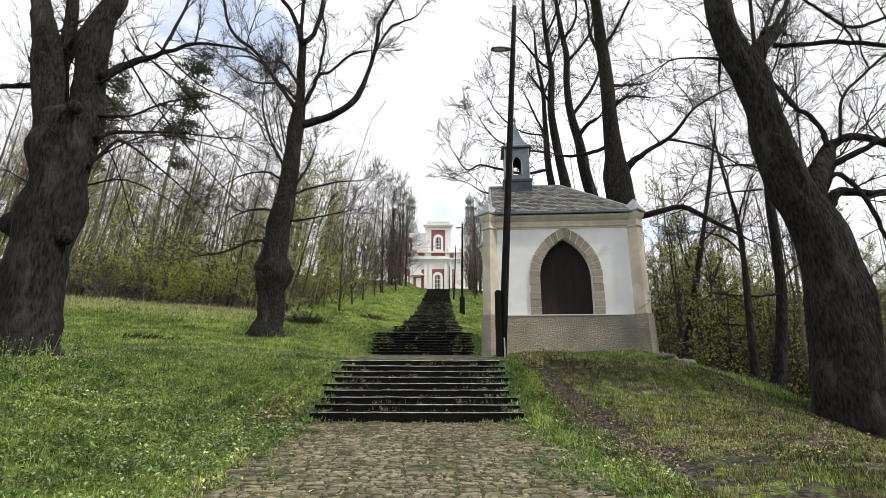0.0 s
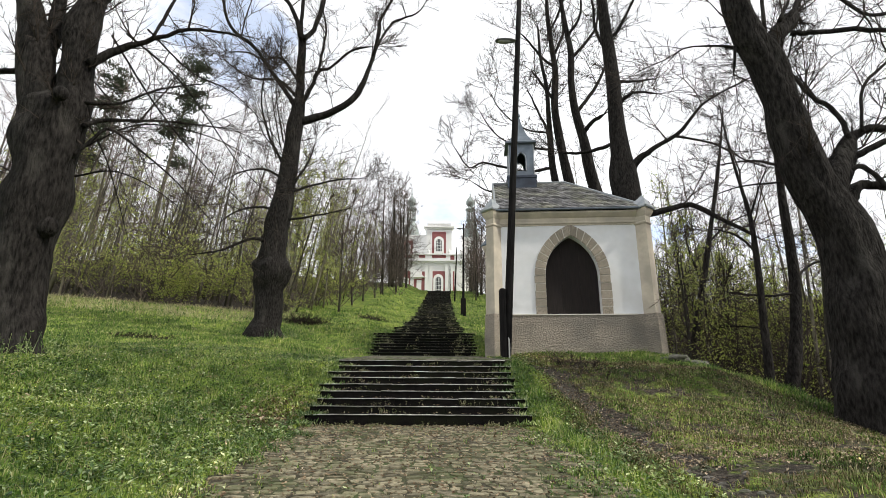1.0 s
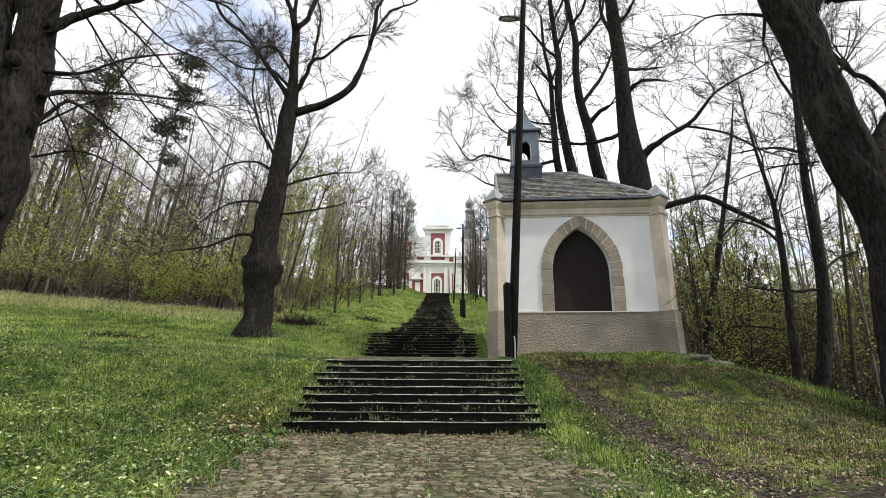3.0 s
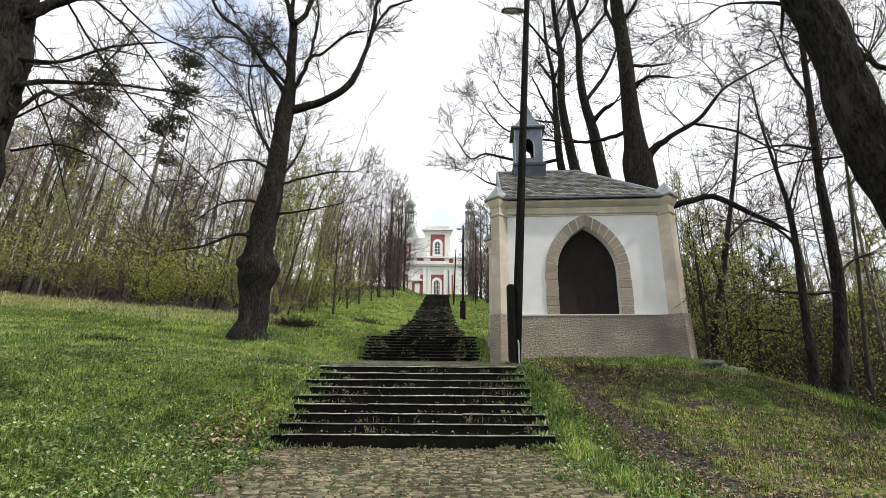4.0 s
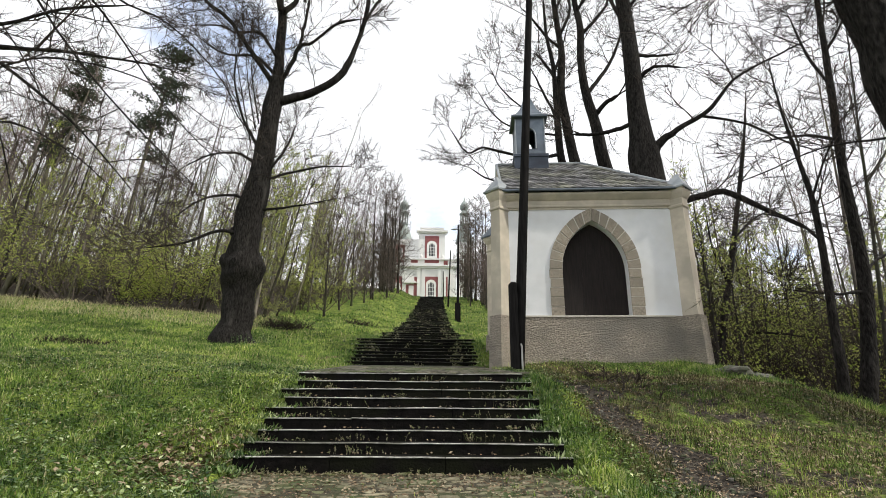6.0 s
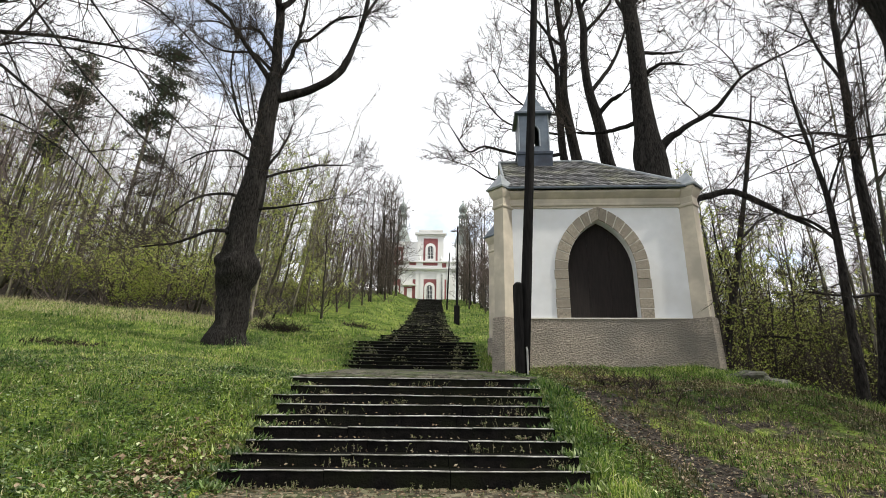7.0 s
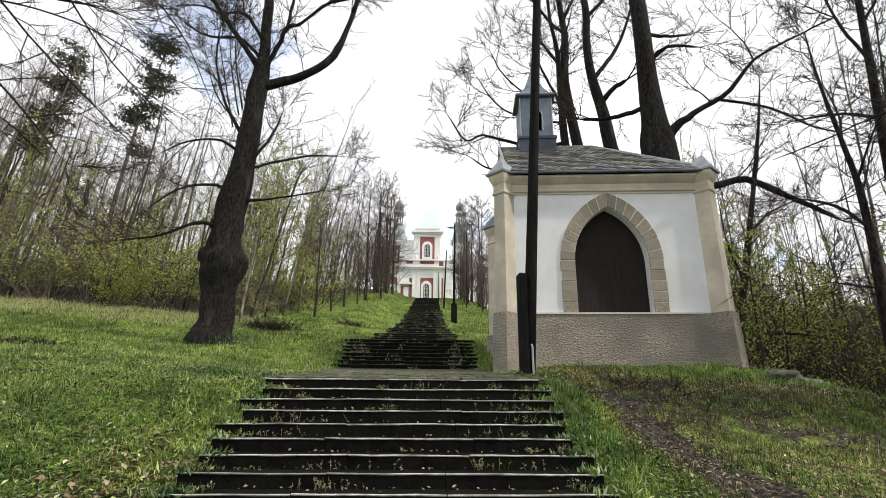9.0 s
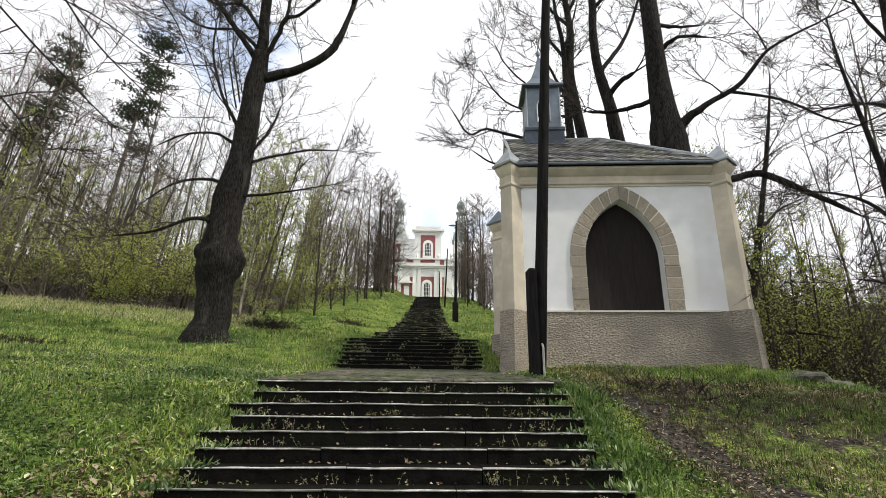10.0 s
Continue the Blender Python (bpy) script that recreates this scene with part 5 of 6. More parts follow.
hero_tree("slim_tree", "slim crooked bare tree in the ravine beside the chapel", M["bark"], 10, slim_lime_three, bough=1.8, twig_every=0.8, fine=0.008, twig_len=1.2, twig_level=1, sides=10)

slim_lime_four = []
slim_lime_four.append([(17.32, 24.00, 2.71, 0.102), (17.64, 24.00, 5.07, 0.085), (18.01, 24.00, 8.13, 0.072), (18.35, 24.00, 11.10, 0.060), (18.68, 24.00, 14.26, 0.042), (19.09, 24.00, 17.64, 0.030), (19.43, 24.00, 20.87, 0.017), (19.85, 24.00, 23.93, 0.009)])
slim_lime_four.append([(18.35, 24.00, 11.10, 0.065), (20.12, 24.50, 12.89, 0.053), (21.88, 25.00, 15.15, 0.027)])
hero_tree("slim_tree", "slim straight bare tree in the ravine", M["bark_grey"], 11, slim_lime_four, bough=2.2, twig_every=0.8, twig_len=1.8, twig_level=2, sides=10)


def forest_tree(name, label, seed, tall, r, mat, twig, leafy=0.0, low=0.35, dense=2):
    """A slim forest tree with a high thin crown."""
    rng = random.Random(seed)
    tr = thing(name, label, "tree", "forest trees")
    b, tw, lv = Build(), Build(), Build()
    pts, rad, q = [], [], Vector((0, 0, -0.4))
    lean = Vector((rng.gauss(0, 0.03), rng.gauss(0, 0.03), 1))
    n = 12
    for i in range(n + 1):
        pts.append(tuple(q))
        rad.append(r * (1.25 if i == 0 else 1.0) * (1 - 0.88 * (i / n) ** 1.1))
        q = q + (lean + Vector((rng.gauss(0, 0.035), rng.gauss(0, 0.035), 0))) * (tall / n)
    b.tube(pts, rad, 7, 0.1, rng)
    for i in range(int(n * low), n + 1):
        for _ in range(dense):
            a = rng.uniform(0, 2 * math.pi)
            s = Vector((math.cos(a), math.sin(a), rng.uniform(0.5, 1.3)))
            ln = tall * rng.uniform(0.11, 0.24) * (1.15 - 0.6 * i / n)
            k = len(tw.v)
            shoot(tw, pts[i], s, ln, max(rad[i] * 0.4, 0.022), 2, rng, 0.15, 0.3, 0.010, True)
            if leafy:
                for v in tw.v[k::2]:
                    if rng.random() < leafy:
                        lv.leaf(v, (rng.gauss(0, 1), rng.gauss(0, 1), rng.gauss(0, 1)), rng.uniform(0.10, 0.19), rng.uniform(0.07, 0.12), rng)
    part("trunk", b, mat, tr, smooth=True)
    tagged(part("twig_spray", tw, twig, tr), kind="stuff")
    if lv.v:
        tagged(part("crown", lv, M["bud"], tr, "fresh yellow-green leaves"), kind="stuff")
    return tr


def slender_tree(seed, tall, r):
    """A drawn-up pole with a small crown."""
    rng = random.Random(seed)
    tr = thing("slender_tree", "slender drawn-up bare tree in the wood", "tree", "slender forest trees")
    b, tw = Build(), Build()
    pts = [(0.12 * math.sin(i * 0.9 + seed), 0.12 * math.cos(i * 0.7 + seed), tall * i / 8 - 0.3) for i in range(9)]
    b.tube(pts, [r * (1 - 0.85 * i / 8) for i in range(9)], 6, 0.1, rng)
    for i in range(5, 9):
        for _ in range(2):
            a = rng.uniform(0, 2 * math.pi)
            shoot(tw, pts[i], (math.cos(a), math.sin(a), 1.1), tall * rng.uniform(0.08, 0.16), 0.02, 1, rng, 0.2, 0.3, 0.01)
    part("trunk", b, M["bark_forest"], tr, smooth=True)
    tagged(part("twig_spray", tw, M["twig_red"], tr), kind="stuff")
    return tr


def shrub(seed, tall, leafy, leaf=0.13, label="understorey shrub with fresh yellow-green leaves", bark="twig_brown"):
    rng = random.Random(seed)
    tr = thing("shrub", label, "shrub", "understorey")
    lv, marks = Build(), []
    for _ in range(5):
        a = rng.uniform(0, 2 * math.pi)
        d = Vector((math.cos(a) * 0.75, math.sin(a) * 0.75, 1))
        st = Build()
        shoot(st, (rng.gauss(0, 0.15), rng.gauss(0, 0.15), -0.1), d, tall * rng.uniform(0.6, 1.0), 0.025, 2, rng, 0.02, 0.3, 0.008, True)
        part("stem", st, M[bark], tr)
        marks += st.v
    for v in marks + marks:
        if v[2] > 0.12 * tall and rng.random() < leafy:
            v = tuple(c + rng.gauss(0, 0.07) for c in v)
            lv.leaf(v, (rng.gauss(0, 1), rng.gauss(0, 1), rng.gauss(0, 0.6)), leaf * rng.uniform(0.5, 1.0), leaf * rng.uniform(0.35, 0.6), rng)
    if lv.v:
        tagged(part("crown", lv, M["bud"], tr, "fresh yellow-green leaves"), kind="stuff")
    return tr


def pine(seed, tall):
    rng = random.Random(seed)
    tr = thing("scots_pine", "tall dark pine with a ragged high crown", "tree", "pines over the wood")
    b, tw, lv = Build(), Build(), Build()
    pts = [(0.3 * math.sin(i * 0.7), 0.2 * math.cos(i), tall * i / 12 - 0.4) for i in range(13)]
    b.tube(pts, [0.30 * (1 - 0.85 * i / 12) for i in range(13)], 8, 0.08, rng)
    for i in range(64):
        h = rng.uniform(0.52, 1.0)
        a = rng.uniform(0, 2 * math.pi)
        q = Vector((0.3 * math.sin(h * 12 * 0.7), 0.2 * math.cos(h * 12), tall * h - 0.4))
        ln = rng.uniform(0.6, 3.4) * (1.4 - 0.95 * h)
        e = q + Vector((math.cos(a) * ln, math.sin(a) * ln, rng.uniform(-0.3, 0.9)))
        mid = (q + e) / 2 + Vector((0, 0, -0.15))
        tw.tube([tuple(q), tuple(mid), tuple(e)], [0.05, 0.035, 0.012], 4)
        for c in (e, mid + (e - mid) * 0.4):
            for _ in range(34):
                p = c + Vector((rng.gauss(0, 0.45), rng.gauss(0, 0.45), rng.gauss(0.05, 0.14)))
                lv.leaf(p, (rng.gauss(0, 1), rng.gauss(0, 1), rng.gauss(0.4, 0.7)), rng.uniform(0.25, 0.5), 0.19, rng)
    part("trunk", b, M["bark_forest"], tr, smooth=True)
    tagged(part("branchwork", tw, M["bark_grey"], tr), kind="stuff")
    tagged(part("crown", lv, M["needle"], tr, "dark green needle tufts"), kind="stuff")
    return tr


def stand(x, y, scale, turn, lean):
    return pose(x, y, height(x, y), 0, lean, 0) @ pose(0, 0, 0, 0, 0, turn) @ Matrix.Scale(scale, 4)


def plant_woods():
    rng = random.Random(77)
    kinds = [forest_tree("forest_tree", "slim bare forest tree with grey-brown trunk", 100 + i, 15 + 1.6 * i, 0.13 + 0.012 * i, M["bark_forest"], M["twig_red"] if i % 2 else M["twig"]) for i in range(5)]
    kinds += [forest_tree("leafing_tree", "slim forest tree coming into yellow-green leaf", 120 + i, 12 + 2 * i, 0.11 + 0.02 * i, M["bark_forest"], M["twig_brown"], 0.42, 0.25) for i in range(3)]
    row = [forest_tree("young_lime", "young bare tree beside the stairs", 140 + i, 11 + i, 0.15, M["bark_grey"], M["twig_brown"], 0.0, 0.22, 3) for i in range(2)]
    row += [forest_tree("young_lime", "young bare tree with low spreading twigs beside the stairs", 145 + i, 9 + 1.5 * i, 0.13, M["bark_grey"], M["twig_brown"], 0.0, 0.16, 3) for i in range(2)]
    shrubs = [shrub(150 + i, 2.6 + 0.7 * i, 0.5 - 0.1 * i) for i in range(3)] + [shrub(160, 2.4, 0.0, 0.1, "low bare brown shrub at the wood's edge")]
    bare = [shrub(163, 2.8, 0.05, 0.08, "dark bare shrub in the ravine", "twig")]
    bank_shrubs = [shrub(165 + i, 3.0 + 0.6 * i, 0.13, 0.08, "thin shrub with sparse yellow-green leaves in the ravine", "twig") for i in range(2)]
    dim = [forest_tree("ravine_tree", "thin dark tree coming into leaf in the ravine", 190 + i, 11 + 2 * i, 0.10 + 0.02 * i, M["bark_grey"], M["twig"], 0.3, 0.3) for i in range(3)]
    used = set()

    def put(pool, x, y, s, lean=0.0):
        k = rng.choice(pool)
        m = stand(x, y, s, rng.uniform(0, 360), lean)
        if k not in used:
            used.add(k)
            k.matrix_basis = m
        else:
            copy_thing(k, Matrix()).matrix_basis = m

    # wood on the left slope
    n = 0
    while n < 140:
        y = 41 + 62 * rng.random() ** 1.2
        x = -11.5 - 55 * rng.random()
        edge = float(np.interp(x, [-80, -30, -20, -14, -11.5, -10], [49, 46, 47, 44, 51, 63]))
        if y < edge or (x > -15 and rng.random() < 0.6):
            continue
        put(kinds + kinds[5:], x, y, rng.uniform(0.75, 1.2), rng.gauss(7, 2.5))
        n += 1
    # brush along the upper stairs, left
    for _ in range(9):
        put(shrubs[3:], rng.uniform(-15, -6.5), rng.uniform(76, 112), rng.uniform(1.2, 2.4))
    for _ in range(17):
        y = rng.uniform(74, 113)
        put(row, rng.uniform(-17, -6.2 if y < 94 else -5.0), y, rng.uniform(0.8, 1.25))
    for _ in range(4):
        put(row, rng.uniform(-11, -7.4), rng.uniform(92, 110), rng.uniform(1.15, 1.5))
    for x, y, s in ((-6.4, 99.0, 1.55), (-7.1, 95.0, 1.8), (-7.9, 101.0, 1.9), (-8.8, 96.0, 1.9), (-9.8, 103.0, 2.0), (-11.0, 98.0, 1.9), (7.4, 97.0, 1.55), (8.6, 101.0, 1.75), (6.9, 106.0, 1.45), (9.6, 96.0, 1.7), (10.8, 103.0, 1.9), (8.0, 110.0, 1.8)):
        put(row[:2], x, y, s)
    for x, y, s in ((-10.4, 53.0, 0.95), (-10.6, 62.0, 0.95), (-10.2, 68.0, 0.95), (-9.3, 73.5, 0.9), (-8.8, 79.0, 0.9)):
        put(row, x, y, s)
    # right side: behind the chapel, along the upper stairs, and the ravine
    for _ in range(50):
        y = rng.uniform(46, 112)
        put(kinds[:5] + row + row, rng.uniform(7.0, 24), y, rng.uniform(0.55, 0.9))
    for _ in range(26):
        y = rng.uniform(84, 119)
        put(row, rng.uniform(5.6, 14), y, rng.uniform(0.75, 1.1))
    for _ in range(6):
        put(shrubs[:3], rng.uniform(-33, -21), rng.uniform(45, 48), rng.uniform(1.2, 2.2))
    for _ in range(46):
        x, y = rng.uniform(12.5, 55), rng.uniform(21, 75)
        if x > 10 + 0.2 * (y - 20):
            put(dim + kinds[5:6], x, y, rng.uniform(0.65, 1.0))
    for _ in range(18):
        put(row + dim + dim, rng.uniform(13.5, 22), rng.uniform(25, 36), rng.uniform(0.7, 1.0))
    slender = [slender_tree(180 + i, 15 + 2 * i, 0.075 + 0.015 * i) for i in range(4)]
    n = 0
    while n < 115:
        x, y = -11.5 - 45 * rng.random(), 43 + 42 * rng.random() ** 1.3
        if y > float(np.interp(x, [-80, -30, -20, -14, -11.5, -10], [49, 46, 47, 44, 51, 63])):
            put(slender, x, y, rng.uniform(0.7, 1.15), rng.gauss(6, 3))
            n += 1
    for _ in range(60):
        put(slender, rng.uniform(13, 42), rng.uniform(24, 62), rng.uniform(0.7, 1.1), rng.gauss(0, 3))
    # understorey
    for _ in range(38):
        x = rng.uniform(-50, -12.5)
        edge = float(np.interp(x, [-80, -30, -20, -14, -11.5, -10], [49, 46, 47, 44, 51, 63]))
        put(shrubs[:3] if rng.random() < 0.8 else shrubs[3:], x, edge + rng.uniform(-0.5, 14), rng.uniform(0.7, 2.3))
    for _ in range(62):
        x, y = rng.uniform(12.5, 34), rng.uniform(20, 42)
        if x > 14.2 + 0.05 * (y - 16):
            put(bank_shrubs if rng.random() < 0.45 else bare, x, y, rng.uniform(0.7, 2.0))
    # taller reddish crowns at the far end of the wood
    for _ in range(20):
        put(kinds[1:5:2], rng.uniform(-66, -40), rng.uniform(50, 68), rng.uniform(1.1, 1.4), rng.gauss(6, 2))
    # unseen trees added down the ravine to cast shade on the bank
    for _ in range(16):
        put(dim + row, rng.uniform(16.5, 34), rng.uniform(-4, 13), rng.uniform(1.0, 1.4))
    # brush that fills the far side of the ravine
    for _ in range(70):
        put(bare if rng.random() < 0.6 else bank_shrubs, rng.uniform(19, 60), rng.uniform(26, 70), rng.uniform(1.4, 2.8))
    for _ in range(40):
        put(dim + kinds[:2], rng.uniform(18, 60), rng.uniform(40, 80), rng.uniform(0.6, 0.95))
    for _ in range(34):
        x = rng.uniform(-44, -12.5)
        edge = float(np.interp(x, [-80, -30, -20, -14, -11.5, -10], [49, 46, 47, 44, 51, 63]))
        put(shrubs[:3] if rng.random() < 0.5 else shrubs[3:], x, edge + rng.uniform(3, 26), rng.uniform(1.2, 2.4))
    for _ in range(34):
        put(dim, rng.uniform(14.5, 30), rng.uniform(29, 50), rng.uniform(0.7, 1.05))
    for _ in range(26):
        put(bare if rng.random() < 0.7 else bank_shrubs, rng.uniform(14.5, 28), rng.uniform(24, 40), rng.uniform(1.2, 2.0))
    for x, y, k in ((21.5, 38.0, 1.0), (24.0, 42.0, 0.95), (19.5, 41.0, 0.8)):
        put(kinds[5:], x, y, k)
    pines = [pine(170, 31.0), pine(171, 28.0)]
    pines[0].matrix_basis = stand(-34.3, 57.5, 1.0, 0, 6)
    pines[1].matrix_basis = stand(-43.0, 56.0, 1.0, 70, 6)


plant_woods()


# ---- lamp posts ----
def lamp_post(name, label, foot, top, r0, r1, arm=None, box=False):
    fx, fy, fz = foot
    lp = thing(name, label, "lamp post", "posts beside the stairs", at=(fx, fy, height(fx, fy)))
    b = Build()
    n = 8
    pts = [tuple(Vector((fx, fy, fz - 0.5)).lerp(Vector(top), i / n)) for i in range(n + 1)]
    b.tube(pts, [r0 + (r1 - r0) * i / n for i in range(n + 1)], 14)
    part("pole", b, M["pole"], lp, smooth=True)
    if arm:
        az, reach = arm
        t = (az - fz) / (top[2] - fz)
        px_, py_ = fx + (top[0] - fx) * t, fy + (top[1] - fy) * t
        b = Build()
        b.tube([(px_, py_, az - 0.12), (px_ - 0.12, py_, az + 0.04), (px_ - reach * 0.5, py_, az + 0.07)], [0.035] * 3, 8)
        part("arm", b, M["lamp_grey"], lp, "short grey bracket")
        hx = px_ - reach * 0.62
        b = Build()
        prof = [(-0.46, 0.05, 0.03), (-0.40, 0.13, 0.06), (-0.1, 0.17, 0.09), (0.2, 0.14, 0.085), (0.42, 0.06, 0.05)]
        b.rings([[(hx + a, py_ + w * math.cos(u * math.pi / 5), az + 0.06 + (h if math.sin(u * math.pi / 5) > 0 else 0.02) * math.sin(u * math.pi / 5)) for u in range(10)] for a, w, h in prof])
        head = part("lamp_head", b, M["lamp_grey"], lp, "grey street lamp head", True)
        b = Build()
        b.rings([[(hx + a, py_ + w * math.cos(u * math.pi / 5), az + 0.035 - h * abs(math.sin(u * math.pi / 5))) for u in range(10)] for a, w, h in ((-0.36, 0.04, 0.01), (-0.28, 0.12, 0.07), (0.0, 0.13, 0.09), (0.16, 0.05, 0.02))])
        part("lamp_cover", b, M["lamp_glass"], head, "milky lamp cover", True)
    if box:
        b = Build()
        b.slab(fx - 0.175, fy - 0.06 - r0, fz - 0.3, fx + 0.03, fy + 0.05, fz + 2.4, 0.05)
        part("cable_guard", b, M["pole"], lp, "dark cable guard box")
        b = Build()
        b.tube([(fx + 0.10, fy - 0.21, fz - 0.2), (fx + 0.10, fy - 0.21, fz + 0.62), (fx + 0.09, fy - 0.16, fz + 0.70)], [0.026, 0.026, 0.022], 8)
        part("earthing_pipe", b, M["galvanised"], lp, "thin grey pipe at the foot")
    return lp


lamp_post("lamp_post", "tall black lamp post beside the chapel", (1.98, 18.2, height(1.98, 18.2)), (2.96, 18.2, 17.45), 0.155, 0.095, (15.25, 0.72), True)
far_post = lamp_post("lamp_post", "dark lamp post with a switch box by the stairs", (2.75, 60.0, height(2.75, 60.0)), (2.85, 60.0, 21.5), 0.16, 0.09, (20.9, 0.6))
b = Build()
b.slab(2.45, 59.6, height(2.7, 60) - 0.2, 3.05, 60.1, height(2.7, 60) + 2.0, 0.05)
part("switch_box", b, M["pole"], far_post, "dark green switch box")
lamp_post("lamp_post", "dark lamp post by the upper stairs", (2.5, 82.0, height(2.5, 82.0)), (2.9, 82.0, 24.9), 0.13, 0.08)
lamp_post("lamp_post", "dark lamp post near the church", (2.3, 100.0, height(2.3, 100.0)), (2.25, 100.0, 26.0), 0.11, 0.08)


# ---- rocks and brush ----
def boulder(x, y, size, seed):
    rng = random.Random(seed)
    me = bpy.data.meshes.new("boulder")
    bm = bmesh.new()
    bmesh.ops.create_icosphere(bm, subdivisions=3, radius=1)
    for v in bm.verts:
        k = 1 + 0.35 * noise.noise(v.co * 1.3 + Vector((seed, 0, 0))) + 0.1 * noise.noise(v.co * 4)
        v.co = Vector((v.co.x * size[0], v.co.y * size[1], v.co.z * size[2])) * k
    bm.to_mesh(me)
    bm.free()
    me.materials.append(M["rock"])
    ob = new("boulder", me)
    ob.matrix_basis = pose(x, y, height(x, y) + size[2] * 0.25, 0, 0, rng.uniform(0, 360))
    return tagged(ob, "flat weathered rock on the grassy bank", "rock", "rocks by the chapel")


boulder(7.45, 17.50, (0.52, 0.34, 0.19), 3)
boulder(7.92, 17.25, (0.44, 0.30, 0.13), 4)
boulder(8.25, 17.80, (0.42, 0.28, 0.15), 7)
boulder(7.10, 17.65, (0.22, 0.20, 0.11), 9)


def brush_pile(x, y, w, tall, seed, label):
    rng = random.Random(seed)
    t = thing("brush_pile", label, "brushwood", "brush on the grass", at=(x, y, height(x, y)))
    b = Build()
    for _ in range(int(70 * w)):
        px_, py_ = x + rng.gauss(0, w * 0.42), y + rng.gauss(0, 0.4)
        a = rng.uniform(0, 2 * math.pi)
        shoot(b, (px_, py_, height(px_, py_)), (math.cos(a), math.sin(a), rng.uniform(0.2, 1.2)), tall * rng.uniform(0.6, 1.3), 0.02, 1, rng, 0.0, 0.4)
    tagged(part("brushwood", b, M["twig"], t), kind="stuff")


brush_pile(-10.6, 40.5, 2.1, 0.8, 1, "heap of dark brushwood on the grass")
brush_pile(-5.9, 45.0, 1.2, 0.5, 2, "heap of dark brushwood on the grass")
brush_pile(-13.6, 24.0, 2.0, 0.24, 4, "flat heap of dead stalks in the grass")
brush_pile(3.9, 16.25, 0.8, 0.28, 3, "dry dark stalks on the bank before the chapel")


# ---- grass, weeds, dead leaves ----
def open_turf(x, y):
    sx = stair_x(y)
    free = np.abs(x - sx) > np.where(y < 12.2, 99, 2.35)
    road = (y < 12.2) & ((x < -2.95 + 0.18 * np.sin(y * 3.1) + 0.2 * np.sin(y * 7.7 + x * 9)) | (x > 1.4 + 0.2 * np.sin(y * 2.3) + 0.25 * np.sin(y * 6.3 + x * 8)) | (np.sin(x * 11.3 + 3 * np.sin(y * 5.1)) * np.sin(y * 9.7 + x * 2.2) > 0.93))
    lx, ly = (x - 4.95) * math.cos(radians(5)) - (y - 20.15) * math.sin(radians(5)), (x - 4.95) * math.sin(radians(5)) + (y - 20.15) * math.cos(radians(5))
    chapel = (np.abs(lx) < 3.15) & (ly > -0.1) & (ly < 5.6)
    return (free | road) & ~chapel


def uneven(x, y, scale=1.0):
    """Irregular patches, about -1 to 1."""
    x, y = x / scale, y / scale
    u, v = x + 0.7 * np.sin(1.31 * y + 0.4) + 0.4 * np.sin(2.9 * x - 1.7 * y), y + 0.8 * np.sin(1.13 * x + 2.1) + 0.35 * np.sin(3.3 * y + 1.9 * x)
    return 0.5 * (np.sin(1.7 * u + 0.6 * v) * np.sin(2.3 * v - 0.9 * u + 1) + np.sin(4.1 * u - 2.3 * v) * np.sin(3.1 * v + 2.7 * u + 2) * 0.8)


def scatter(n, x0, x1, y0, y1, gen, earth_limit):
    x, y = gen.uniform(x0, x1, n), gen.uniform(y0, y1, n)
    patch = 0.30 * uneven(x, y)
    ok = open_turf(x, y) & (earth_mask(x, y) + patch + gen.uniform(-0.1, 0.1, n) < earth_limit)
    x, y = x[ok], y[ok]
    z = np.where((y < 12.2) & (x > -3.3) & (x < 1.9), np.maximum(land(x, y), walk_z(y) - 0.015), land(x, y))
    return x, y, z


def blades(name, n, area, tall, wide, gen, earth_limit=0.28, mat="grass", only=None, label="short spring grass with weeds on the slope"):
    """Bent two-piece blades as one mesh."""
    x, y, z = scatter(n, *area, gen, earth_limit)
    if only is not None:
        ok = only(x, y)
        x, y, z = x[ok], y[ok], z[ok]
    k = len(x)
    a, h = gen.uniform(0, 2 * np.pi, k), tall * gen.uniform(0.45, 1.25, k) * (0.8 + 0.55 * uneven(x + 3, y + 5, 0.8))
    w, bend, b2 = wide * gen.uniform(0.6, 1.2, k), h * gen.uniform(0.1, 0.9, k), gen.uniform(0, 2 * np.pi, k)
    ca, sa, cb, sb = np.cos(a) * w / 2, np.sin(a) * w / 2, np.cos(b2) * bend, np.sin(b2) * bend
    v = np.empty((k, 5, 3))
    v[:, 0] = np.stack([x - ca, y - sa, z - 0.015], -1)
    v[:, 1] = np.stack([x + ca, y + sa, z - 0.015], -1)
    v[:, 2] = np.stack([x + ca * 0.8 + cb * 0.35, y + sa * 0.8 + sb * 0.35, z + h * 0.6], -1)
    v[:, 3] = np.stack([x - ca * 0.8 + cb * 0.35, y - sa * 0.8 + sb * 0.35, z + h * 0.6], -1)
    v[:, 4] = np.stack([x + cb, y + sb, z + h * 0.95], -1)
    i = np.arange(k)[:, None] * 5
    me = bpy.data.meshes.new(name)
    me.from_pydata(v.reshape(-1, 3).tolist(), [], (i + np.array([[0, 1, 2, 3]])).tolist() + (i + np.array([[3, 2, 4]])).tolist())
    me.materials.append(M[mat])
    return tagged(new(name, me), label, "grass", kind="stuff")


